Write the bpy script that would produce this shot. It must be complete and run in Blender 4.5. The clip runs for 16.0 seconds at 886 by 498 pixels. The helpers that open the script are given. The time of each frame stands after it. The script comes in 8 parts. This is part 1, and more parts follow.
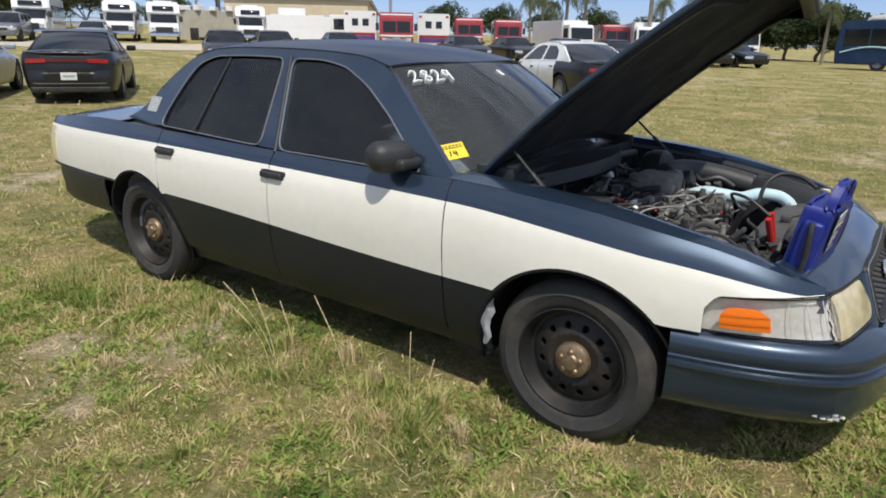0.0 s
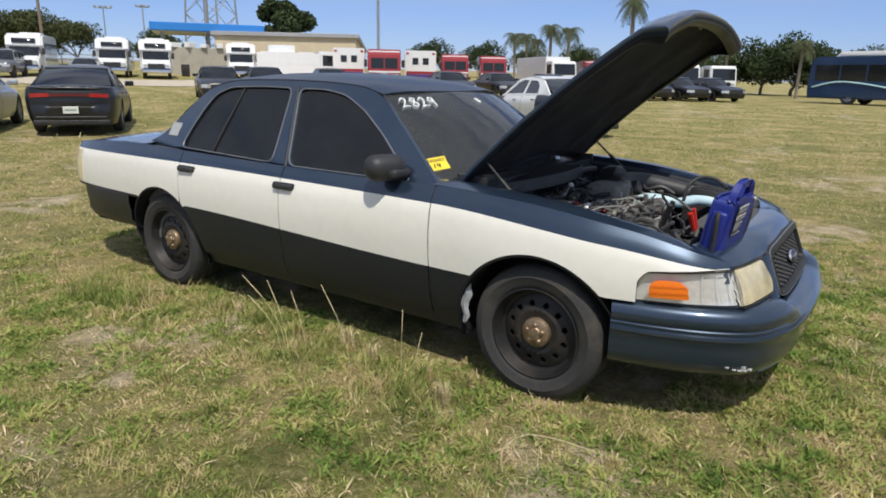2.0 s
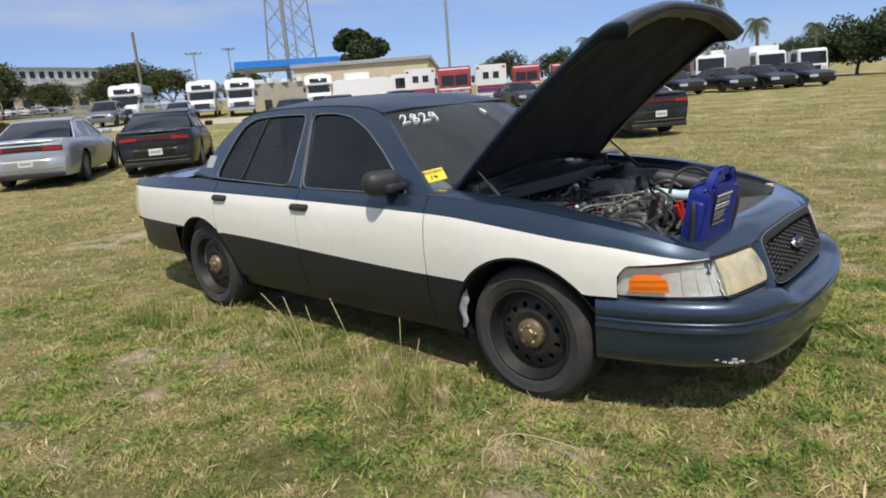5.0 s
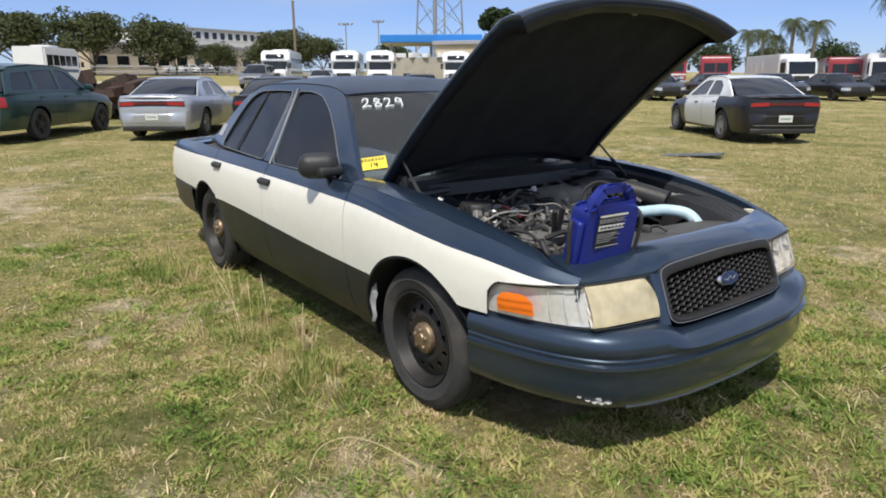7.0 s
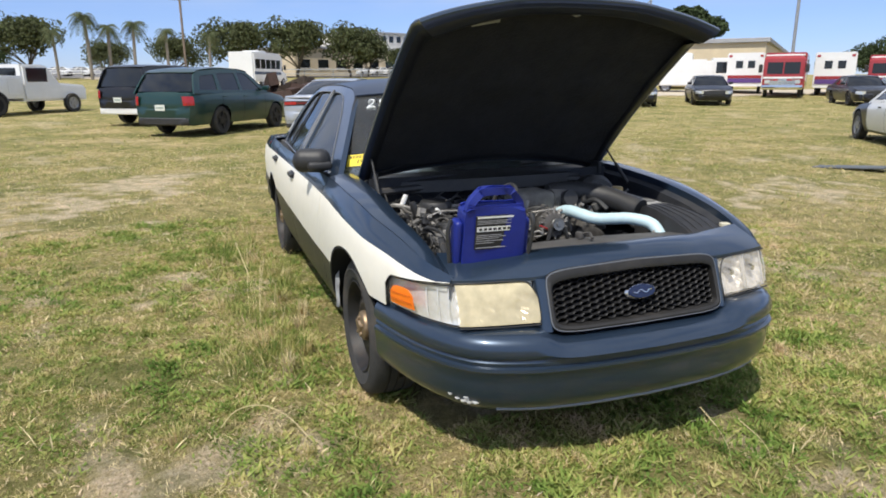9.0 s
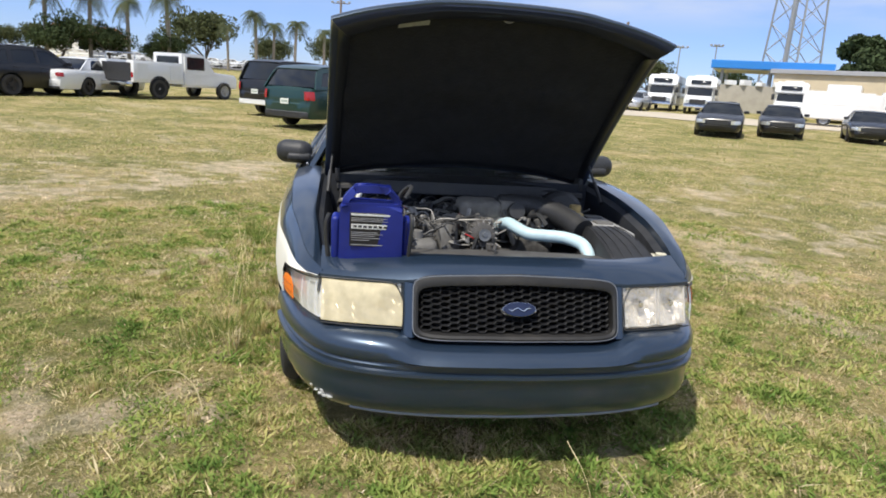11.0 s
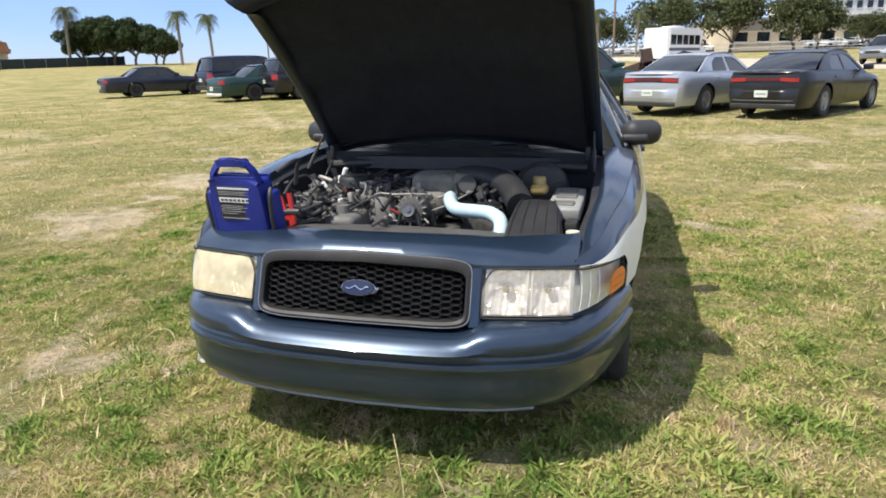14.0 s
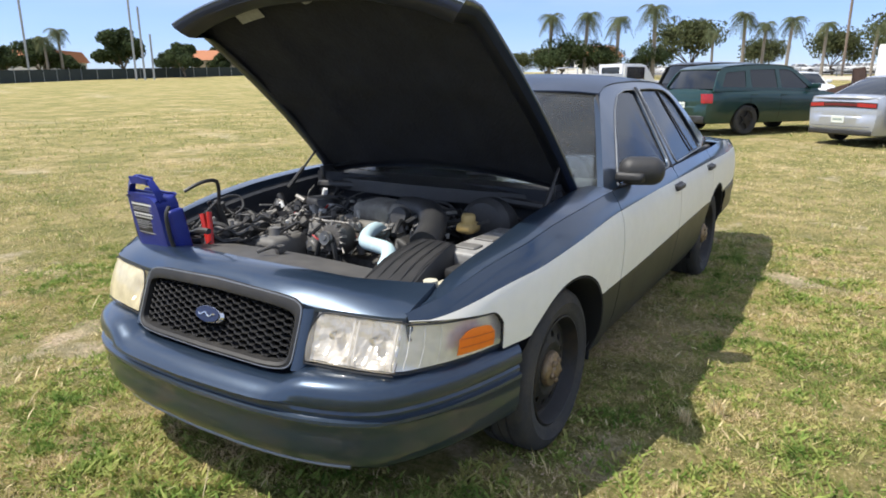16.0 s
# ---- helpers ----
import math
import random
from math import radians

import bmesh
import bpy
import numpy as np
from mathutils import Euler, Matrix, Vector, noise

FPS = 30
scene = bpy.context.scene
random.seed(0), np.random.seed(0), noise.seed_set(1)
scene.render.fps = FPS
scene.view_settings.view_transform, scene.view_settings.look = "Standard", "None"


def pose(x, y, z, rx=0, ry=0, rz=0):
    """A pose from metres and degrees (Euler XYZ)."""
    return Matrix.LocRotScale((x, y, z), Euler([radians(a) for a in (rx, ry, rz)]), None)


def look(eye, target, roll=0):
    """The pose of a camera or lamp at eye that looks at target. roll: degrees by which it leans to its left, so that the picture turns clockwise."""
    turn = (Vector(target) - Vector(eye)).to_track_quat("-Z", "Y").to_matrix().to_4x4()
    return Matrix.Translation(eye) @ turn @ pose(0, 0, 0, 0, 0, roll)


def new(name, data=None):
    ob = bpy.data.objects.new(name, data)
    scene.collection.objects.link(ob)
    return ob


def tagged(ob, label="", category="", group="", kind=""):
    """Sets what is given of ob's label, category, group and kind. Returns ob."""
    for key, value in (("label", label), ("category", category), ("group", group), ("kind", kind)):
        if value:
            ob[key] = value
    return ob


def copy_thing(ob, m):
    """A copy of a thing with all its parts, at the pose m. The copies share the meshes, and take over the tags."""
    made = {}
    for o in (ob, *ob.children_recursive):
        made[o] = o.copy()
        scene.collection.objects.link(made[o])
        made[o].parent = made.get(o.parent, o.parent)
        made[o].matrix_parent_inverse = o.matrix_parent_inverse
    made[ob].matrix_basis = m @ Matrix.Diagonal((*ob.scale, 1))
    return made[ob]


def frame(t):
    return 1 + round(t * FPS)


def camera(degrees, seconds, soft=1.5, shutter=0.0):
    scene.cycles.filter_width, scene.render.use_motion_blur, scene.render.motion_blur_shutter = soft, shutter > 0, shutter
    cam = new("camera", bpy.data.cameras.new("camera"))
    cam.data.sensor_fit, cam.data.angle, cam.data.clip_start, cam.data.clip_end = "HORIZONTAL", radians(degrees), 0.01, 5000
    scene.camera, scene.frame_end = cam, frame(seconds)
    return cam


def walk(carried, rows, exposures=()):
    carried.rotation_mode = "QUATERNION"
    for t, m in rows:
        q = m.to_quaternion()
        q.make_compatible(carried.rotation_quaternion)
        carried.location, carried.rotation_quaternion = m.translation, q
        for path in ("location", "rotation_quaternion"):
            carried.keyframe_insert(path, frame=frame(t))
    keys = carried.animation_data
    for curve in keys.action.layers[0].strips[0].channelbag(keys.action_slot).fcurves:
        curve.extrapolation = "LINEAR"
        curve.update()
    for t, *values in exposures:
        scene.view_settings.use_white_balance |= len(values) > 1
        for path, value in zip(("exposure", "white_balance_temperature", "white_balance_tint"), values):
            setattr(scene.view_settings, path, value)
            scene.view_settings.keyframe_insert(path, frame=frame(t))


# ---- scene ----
cam = camera(68.0, 16.0, 1.8)
PATH = [
    (0, (0.936, -3.111, 1.518), (-0.168, -1.559, 0.908), 1.2),
    (0.5, (1.002, -3.26, 1.51), (-0.083, -1.668, 0.972), 1.0),
    (1, (1.059, -3.404, 1.489), (0.014, -1.792, 0.93), 0.4),
    (1.5, (1.115, -3.513, 1.541), (0.053, -1.909, 0.996), 0.3),
    (2, (1.289, -3.583, 1.5), (0.197, -1.988, 0.988), 1.1),
    (2.5, (1.417, -3.625, 1.488), (0.288, -2.054, 0.978), 0.8),
    (3, (1.419, -3.643, 1.486), (0.303, -2.061, 0.988), 0.1),
    (3.2, (1.408, -3.638, 1.494), (0.291, -2.05, 1.016), -0.1),
    (5.3, (1.796, -3.251, 1.483), (0.452, -1.844, 1.026), -4.2),
    (5.5, (1.84, -3.146, 1.485), (0.469, -1.755, 1.055), -3.3),
    (6, (1.933, -2.876, 1.498), (0.569, -1.492, 1.028), -1.8),
    (6.5, (2.149, -2.704, 1.472), (0.667, -1.456, 0.98), -1.6),
    (7, (2.347, -2.506, 1.478), (0.786, -1.361, 0.976), -0.3),
    (7.5, (2.442, -2.224, 1.487), (0.79, -1.183, 1.051), -0.4),
    (8, (2.608, -2.014, 1.497), (0.883, -1.101, 1.059), -1.6),
    (8.5, (2.857, -1.828, 1.512), (1.083, -1.058, 1.006), -0.0),
    (9, (2.977, -1.603, 1.474), (1.164, -0.919, 0.98), -0.2),
    (9.2, (3.03, -1.479, 1.465), (1.188, -0.871, 0.976), 2.1),
    (11.3, (3.233, -0.537, 1.458), (1.307, -0.281, 0.984), 2.7),
    (11.5, (3.25, -0.437, 1.448), (1.32, -0.222, 0.972), 2.0),
    (12, (3.337, -0.215, 1.43), (1.401, -0.08, 0.948), 1.8),
    (12.5, (3.295, -0.007, 1.432), (1.341, 0.033, 1.006), 0.3),
    (13, (3.168, 0.247, 1.433), (1.229, 0.186, 0.949), -1.0),
    (13.5, (3.065, 0.604, 1.413), (1.152, 0.237, 0.961), -2.6),
    (14, (2.97, 0.885, 1.416), (1.116, 0.362, 0.878), -1.5),
    (14.5, (2.766, 1.136, 1.419), (0.924, 0.574, 0.878), -2.4),
    (15, (2.576, 1.346, 1.439), (0.775, 0.714, 0.839), -0.3),
    (15.5, (2.466, 1.595, 1.427), (0.781, 0.652, 0.902), 2.0),
    (16, (2.335, 1.857, 1.457), (0.699, 0.818, 0.962), -0.2),
]
EXPOSURES = ((0, -0.13), (3, -0.19), (5.5, -0.17), (7.5, 0.03), (8, 0.07), (9.2, 0.15), (11.5, 0.21), (13, 0.28), (14, 0.44), (15, 0.64), (16, 0.48))
walk(cam, [(t, look(eye, target, roll)) for t, eye, target, roll in PATH], EXPOSURES)

# ---------------------------------------------------------------- light
SUN_TO = Vector((0.40, -0.42, 1.0)).normalized()
sun_data = bpy.data.lights.new("sun", "SUN")
sun_data.energy, sun_data.angle, sun_data.color = 4.35, radians(0.55), (1.0, 0.95, 0.86)
sun = new("sun", sun_data)
sun.matrix_world = look(SUN_TO * 60, (0, 0, 0))

world = bpy.data.worlds.new("sky")
scene.world = world
world.use_nodes = True
wn, wl = world.node_tree.nodes, world.node_tree.links
wn.clear()
w_out = wn.new("ShaderNodeOutputWorld")
w_bg = wn.new("ShaderNodeBackground")
w_sky = wn.new("ShaderNodeTexSky")
w_sky.sky_type, w_sky.sun_disc = "NISHITA", False
w_sky.sun_elevation = math.asin(SUN_TO.z)
w_sky.sun_rotation = math.atan2(SUN_TO.x, SUN_TO.y)
w_sky.air_density, w_sky.dust_density, w_sky.ozone_density = 0.8, 0.15, 2.5
w_bg.inputs["Strength"].default_value = 0.15
# thin cloud sheets, flattened towards the horizon
w_co = wn.new("ShaderNodeTexCoord")
w_map = wn.new("ShaderNodeMapping")
w_map.inputs["Scale"].default_value = (2.2, 2.2, 11.0)
w_no = wn.new("ShaderNodeTexNoise")
w_no.inputs["Scale"].default_value, w_no.inputs["Detail"].default_value, w_no.inputs["Roughness"].default_value = 1.3, 7.0, 0.55
w_ra = wn.new("ShaderNodeValToRGB")
w_ra.color_ramp.elements[0].position, w_ra.color_ramp.elements[1].position = 0.30, 0.56
w_ra.color_ramp.elements[1].color = (0.85, 0.85, 0.85, 1)
w_mix = wn.new("ShaderNodeMixRGB")
w_mix.inputs["Color2"].default_value = (4.1, 4.5, 5.4, 1)
w_blue = wn.new("ShaderNodeMixRGB")
w_blue.blend_type = "MULTIPLY"
w_blue.inputs["Fac"].default_value = 1.0
wl.new(w_co.outputs["Generated"], w_map.inputs["Vector"])
wl.new(w_map.outputs["Vector"], w_no.inputs["Vector"])
wl.new(w_no.outputs["Fac"], w_ra.inputs["Fac"])
w_tone = wn.new("ShaderNodeValToRGB")  # clearer blue low down
w_tone.color_ramp.elements[0].position, w_tone.color_ramp.elements[0].color = 0.0, (0.50, 0.56, 0.82, 1)
w_tone.color_ramp.elements[1].position, w_tone.color_ramp.elements[1].color = 0.35, (0.74, 0.83, 1.03, 1)
wl.new(w_tone.outputs["Color"], w_blue.inputs["Color2"])
wl.new(w_sky.outputs["Color"], w_blue.inputs["Color1"])
wl.new(w_blue.outputs["Color"], w_mix.inputs["Color1"])
w_sep = wn.new("ShaderNodeSeparateXYZ")
w_lift = wn.new("ShaderNodeMapRange")
w_lift.interpolation_type = "SMOOTHSTEP"
w_lift.inputs["From Min"].default_value, w_lift.inputs["From Max"].default_value = 0.085, 0.15
w_lift.inputs["To Min"].default_value = 0.12
w_fac = wn.new("ShaderNodeMath")
w_fac.operation = "MULTIPLY"
wl.new(w_co.outputs["Generated"], w_sep.inputs["Vector"])
wl.new(w_sep.outputs["Z"], w_lift.inputs["Value"])
wl.new(w_sep.outputs["Z"], w_tone.inputs["Fac"])
wl.new(w_ra.outputs["Color"], w_fac.inputs[0])
wl.new(w_lift.outputs["Result"], w_fac.inputs[1])
wl.new(w_fac.outputs["Value"], w_mix.inputs["Fac"])
wl.new(w_mix.outputs["Color"], w_bg.inputs["Color"])
wl.new(w_bg.outputs["Background"], w_out.inputs["Surface"])


# ---------------------------------------------------------------- materials
def surface(name, colour, rough=0.5, metal=0.0, vary=0.15, scale=25.0, dirt=None, dirt_scale=2.5, dirt_amount=0.4,
            bump=0.0, bump_scale=120.0, coat=0.0, island=0.0, per_object=0.0):
    m = bpy.data.materials.new(name)
    m.use_nodes = True
    n, l = m.node_tree.nodes, m.node_tree.links
    b = n["Principled BSDF"]
    co = n.new("ShaderNodeTexCoord")
    no = n.new("ShaderNodeTexNoise")
    no.inputs["Scale"].default_value, no.inputs["Detail"].default_value = scale, 5.0
    l.new(co.outputs["Object"], no.inputs["Vector"])
    mul = n.new("ShaderNodeMapRange")
    mul.inputs["To Min"].default_value, mul.inputs["To Max"].default_value = 1.0 - vary * 1.6, 1.0 + vary * 1.6
    l.new(no.outputs["Fac"], mul.inputs["Value"])
    hsv = n.new("ShaderNodeHueSaturation")
    hsv.inputs["Color"].default_value = (*colour, 1)
    l.new(mul.outputs["Result"], hsv.inputs["Value"])
    last = hsv.outputs["Color"]
    if island or per_object:
        src = n.new("ShaderNodeNewGeometry").outputs["Random Per Island"] if island else n.new("ShaderNodeObjectInfo").outputs["Random"]
        amount = island or per_object
        mr = n.new("ShaderNodeMapRange")
        mr.inputs["To Min"].default_value, mr.inputs["To Max"].default_value = 1.0 - amount, 1.0 + amount
        l.new(src, mr.inputs["Value"])
        h2 = n.new("ShaderNodeHueSaturation")
        l.new(last, h2.inputs["Color"])
        l.new(mr.outputs["Result"], h2.inputs["Value"])
        last = h2.outputs["Color"]
    d = n.new("ShaderNodeTexNoise")
    d.inputs["Scale"].default_value, d.inputs["Detail"].default_value, d.inputs["Roughness"].default_value = dirt_scale, 6.0, 0.65
    l.new(co.outputs["Object"], d.inputs["Vector"])
    dr = n.new("ShaderNodeMapRange")
    dr.inputs["From Min"].default_value, dr.inputs["From Max"].default_value = 0.48, 0.72
    dr.inputs["To Max"].default_value = dirt_amount
    l.new(d.outputs["Fac"], dr.inputs["Value"])
    if dirt:
        mx = n.new("ShaderNodeMixRGB")
        mx.inputs["Color2"].default_value = (*dirt, 1)
        l.new(dr.outputs["Result"], mx.inputs["Fac"])
        l.new(last, mx.inputs["Color1"])
        last = mx.outputs["Color"]
    l.new(last, b.inputs["Base Color"])
    rr = n.new("ShaderNodeMapRange")
    rr.inputs["To Min"].default_value, rr.inputs["To Max"].default_value = max(0.02, rough * 0.85), min(1.0, rough * 1.2 + (0.1 if dirt else 0.0))
    l.new(d.outputs["Fac"], rr.inputs["Value"])
    l.new(rr.outputs["Result"], b.inputs["Roughness"])
    b.inputs["Metallic"].default_value = metal
    b.inputs["Coat Weight"].default_value = coat
    b.inputs["Coat Roughness"].default_value = 0.06
    if bump:
        bn = n.new("ShaderNodeTexNoise")
        bn.inputs["Scale"].default_value, bn.inputs["Detail"].default_value = bump_scale, 4.0
        l.new(co.outputs["Object"], bn.inputs["Vector"])
        bp = n.new("ShaderNodeBump")
        bp.inputs["Strength"].default_value, bp.inputs["Distance"].default_value = bump, 0.01
        l.new(bn.outputs["Fac"], bp.inputs["Height"])
        l.new(bp.outputs["Normal"], b.inputs["Normal"])
    return m


def leafy(name, colour, straw, share, spread=0.45, glow=0.35):
    """Thin leaves: some green, some straw, letting light through."""
    m = surface(name, colour, 0.75, 0.0, 0.2, 2.0, straw, 1.1, share, island=spread)
    n, l = m.node_tree.nodes, m.node_tree.links
    b, out = n["Principled BSDF"], n["Material Output"]
    b.inputs["Specular IOR Level"].default_value = 0.2
    tr = n.new("ShaderNodeBsdfTranslucent")
    l.new(b.inputs["Base Color"].links[0].from_socket, tr.inputs["Color"])
    mx = n.new("ShaderNodeMixShader")
    mx.inputs["Fac"].default_value = glow
    l.new(b.outputs["BSDF"], mx.inputs[1])
    l.new(tr.outputs["BSDF"], mx.inputs[2])
    l.new(mx.outputs["Shader"], out.inputs["Surface"])
    return m


def pane_glass(name, tint, clear=0.75, dust_haze=0.0):
    """A thin pane: tinted see-through glass with a mirror gloss that grows at grazing angles."""
    m = bpy.data.materials.new(name)
    m.use_nodes = True
    n, l = m.node_tree.nodes, m.node_tree.links
    n.remove(n["Principled BSDF"])
    out = n["Material Output"]
    tr = n.new("ShaderNodeBsdfTransparent")
    tr.inputs["Color"].default_value = (*[c * clear for c in tint], 1)
    gl = n.new("ShaderNodeBsdfGlossy")
    gl.inputs["Roughness"].default_value = 0.03
    fr = n.new("ShaderNodeFresnel")
    fr.inputs["IOR"].default_value = 1.5
    mx = n.new("ShaderNodeMixShader")
    l.new(fr.outputs["Fac"], mx.inputs["Fac"])
    # pale diffuse film: dust, with the sky's reflected haze put into its colour
    df = n.new("ShaderNodeBsdfDiffuse")
    df.inputs["Color"].default_value = (0.55, 0.57, 0.56, 1)
    film_ = n.new("ShaderNodeMixShader")
    film_.inputs["Fac"].default_value = dust_haze
    l.new(tr.outputs["BSDF"], film_.inputs[1])
    l.new(df.outputs["BSDF"], film_.inputs[2])
    l.new(film_.outputs["Shader"], mx.inputs[1])
    l.new(gl.outputs["BSDF"], mx.inputs[2])
    l.new(mx.outputs["Shader"], out.inputs["Surface"])
    return m


def hazy_lens(name, colour, haze):
    """A weathered plastic lens: part see-through, part hazed, glossy on top."""
    m = surface(name, colour, 0.25, 0.0, 0.2, 14, coat=0.5)
    n, l = m.node_tree.nodes, m.node_tree.links
    b, out = n["Principled BSDF"], n["Material Output"]
    tr = n.new("ShaderNodeBsdfTransparent")
    tr.inputs["Color"].default_value = (*[0.55 + 0.45 * c for c in colour], 1)
    co = n.new("ShaderNodeTexCoord")
    no = n.new("ShaderNodeTexNoise")
    no.inputs["Scale"].default_value, no.inputs["Detail"].default_value = 11.0, 4.0
    l.new(co.outputs["Object"], no.inputs["Vector"])
    mr = n.new("ShaderNodeMapRange")
    mr.inputs["From Min"].default_value, mr.inputs["From Max"].default_value = 0.3, 0.7
    mr.inputs["To Min"].default_value, mr.inputs["To Max"].default_value = haze * 0.7, min(1.0, haze * 1.3)
    l.new(no.outputs["Fac"], mr.inputs["Value"])
    mx = n.new("ShaderNodeMixShader")
    l.new(mr.outputs["Result"], mx.inputs["Fac"])
    l.new(tr.outputs["BSDF"], mx.inputs[1])
    l.new(b.outputs["BSDF"], mx.inputs[2])
    l.new(mx.outputs["Shader"], out.inputs["Surface"])
    return m


def turf_leaf(name, stops, glow=0.3):
    """Thin blades whose colour runs through the stops by patches, clumps and single blades."""
    m = leafy(name, (0.3, 0.3, 0.1), None, 0.0, 0.0, glow)
    n, l = m.node_tree.nodes, m.node_tree.links
    co = n.new("ShaderNodeTexCoord")
    total = n.new("ShaderNodeNewGeometry").outputs["Random Per Island"]
    for scale, weight in ((0.8, 1.4), (4.0, 1.9), (13.0, 1.5)):
        k = n.new("ShaderNodeTexNoise")
        k.inputs["Scale"].default_value, k.inputs["Detail"].default_value = scale, 3.0
        l.new(co.outputs["Object"], k.inputs["Vector"])
        a = n.new("ShaderNodeMath")
        a.operation = "MULTIPLY_ADD"
        a.inputs[1].default_value = weight * 2.2
        l.new(k.outputs["Fac"], a.inputs[0])
        l.new(total, a.inputs[2])
        total = a.outputs["Value"]
    mr = n.new("ShaderNodeMapRange")
    mr.inputs["From Min"].default_value, mr.inputs["From Max"].default_value = 4.1, 6.7
    l.new(total, mr.inputs["Value"])
    r = n.new("ShaderNodeValToRGB")
    while len(r.color_ramp.elements) < len(stops):
        r.color_ramp.elements.new(0.5)
    for e, (p, c) in zip(r.color_ramp.elements, stops):
        e.position, e.color = p, (*c, 1)
    l.new(mr.outputs["Result"], r.inputs["Fac"])
    for node in n:
        if node.bl_idname in ("ShaderNodeBsdfPrincipled", "ShaderNodeBsdfTranslucent"):
            l.new(r.outputs["Color"], node.inputs[0])
    return m


NAVY = surface("navy_paint", (0.024, 0.043, 0.074), 0.27, 0.5, 0.06, 60, (0.07, 0.08, 0.09), 1.6, 0.15, coat=0.9)
NAVY_FLAT = surface("faded_navy_paint", (0.026, 0.038, 0.066), 0.5, 0.3, 0.1, 40, (0.09, 0.10, 0.11), 2.2, 0.3, coat=0.25)
WHITE_BAND = surface("white_door_paint", (0.83, 0.80, 0.71), 0.45, 0.0, 0.03, 20, (0.62, 0.58, 0.48), 1.4, 0.22, coat=0.2)
BLACK_LOW = surface("black_lower_paint", (0.008, 0.011, 0.017), 0.40, 0.0, 0.2, 30, (0.04, 0.038, 0.034), 2.2, 0.12, coat=0.10)
BLACK_PLASTIC = surface("black_plastic", (0.026, 0.026, 0.027), 0.45, 0.0, 0.2, 60, (0.07, 0.065, 0.055), 6, 0.35, bump=0.15, bump_scale=300)
GREY_PLASTIC = surface("grey_plastic", (0.15, 0.145, 0.135), 0.55, 0.0, 0.15, 50, (0.05, 0.045, 0.04), 7, 0.5, bump=0.1, bump_scale=200)
RUBBER = surface("tyre_rubber", (0.036, 0.035, 0.034), 0.8, 0.0, 0.2, 60, (0.13, 0.105, 0.075), 5, 0.45, bump=0.25, bump_scale=150)
STEEL_BLACK = surface("black_steel_wheel", (0.022, 0.021, 0.021), 0.5, 0.3, 0.2, 40, (0.10, 0.065, 0.04), 8, 0.4)
HUB_BRONZE = surface("rusty_hub_cap", (0.30, 0.22, 0.14), 0.45, 0.7, 0.3, 60, (0.10, 0.055, 0.03), 25, 0.6)
CHROME = surface("chrome", (0.75, 0.75, 0.75), 0.12, 1.0, 0.05, 30)
TRIM_GREY = surface("bright_window_trim", (0.20, 0.21, 0.225), 0.4, 0.4, 0.1, 30)
# near-black: puts the deep shade of hollows and undersides into the colour
DARK = surface("cavity_shade_black", (0.006, 0.006, 0.007), 0.9, 0.0, 0.2, 20)
LINER = surface("hood_insulation", (0.014, 0.015, 0.019), 0.95, 0.0, 0.35, 18, (0.012, 0.012, 0.013), 5, 0.4, bump=0.5, bump_scale=70)
GLASS_TINT = pane_glass("tinted_side_glass", (0.70, 0.75, 0.74), 0.90, 0.016)
GLASS_WIND = pane_glass("windscreen_glass", (0.92, 0.97, 0.95), 0.98, 0.065)
LENS_CLEAR = hazy_lens("clear_lens", (0.82, 0.83, 0.84), 0.06)
LENS_MILKY = hazy_lens("milky_lens", (0.74, 0.68, 0.58), 0.22)
LENS_HAZED = hazy_lens("yellowed_lens", (0.68, 0.59, 0.38), 0.80)
AMBER_DARK = surface("amber_seam", (0.45, 0.07, 0.008), 0.4, 0.0, 0.06, 80)
LENS_AMBER = surface("amber_reflector", (0.90, 0.20, 0.012), 0.3, 0.0, 0.06, 80, coat=0.25)
REFLECTOR = surface("lamp_reflector", (0.92, 0.90, 0.86), 0.18, 0.40, 0.15, 40, (0.70, 0.55, 0.38), 22, 0.25)
ALUMINIUM = surface("cast_aluminium", (0.34, 0.325, 0.30), 0.55, 0.4, 0.3, 40, (0.10, 0.09, 0.08), 12, 0.6, bump=0.2, bump_scale=90)
ENGINE_DARK = surface("grimy_engine_metal", (0.10, 0.094, 0.087), 0.6, 0.4, 0.4, 30, (0.03, 0.027, 0.024), 9, 0.6, bump=0.3, bump_scale=80)
HOSE_BLACK = surface("black_hose", (0.030, 0.030, 0.030), 0.45, 0.0, 0.3, 40, (0.09, 0.08, 0.07), 8, 0.4)
WIRE_RED = surface("red_cable", (0.42, 0.02, 0.02), 0.4, 0.0, 0.1, 40)
CLAMP_RED = surface("red_clamp_grip", (0.50, 0.025, 0.02), 0.35, 0.0, 0.1, 40)
HOSE_BLUE = surface("pale_blue_hose", (0.50, 0.66, 0.70), 0.4, 0.0, 0.08, 30, (0.32, 0.40, 0.42), 7, 0.35)
YELLOW_TANK = surface("yellowed_fluid_tank", (0.42, 0.30, 0.11), 0.5, 0.0, 0.15, 30, (0.18, 0.12, 0.05), 12, 0.5)
WHITE_TANK = surface("cream_plastic_tank", (0.60, 0.56, 0.42), 0.45, 0.0, 0.1, 30, (0.3, 0.27, 0.2), 8, 0.4)
BLUE_BOX = surface("blue_plastic", (0.010, 0.021, 0.20), 0.38, 0.0, 0.08, 40, (0.03, 0.045, 0.2), 6, 0.3, bump=0.08, bump_scale=260)
LABEL_WHITE = surface("white_label", (0.72, 0.72, 0.70), 0.5, 0.0, 0.03, 20)
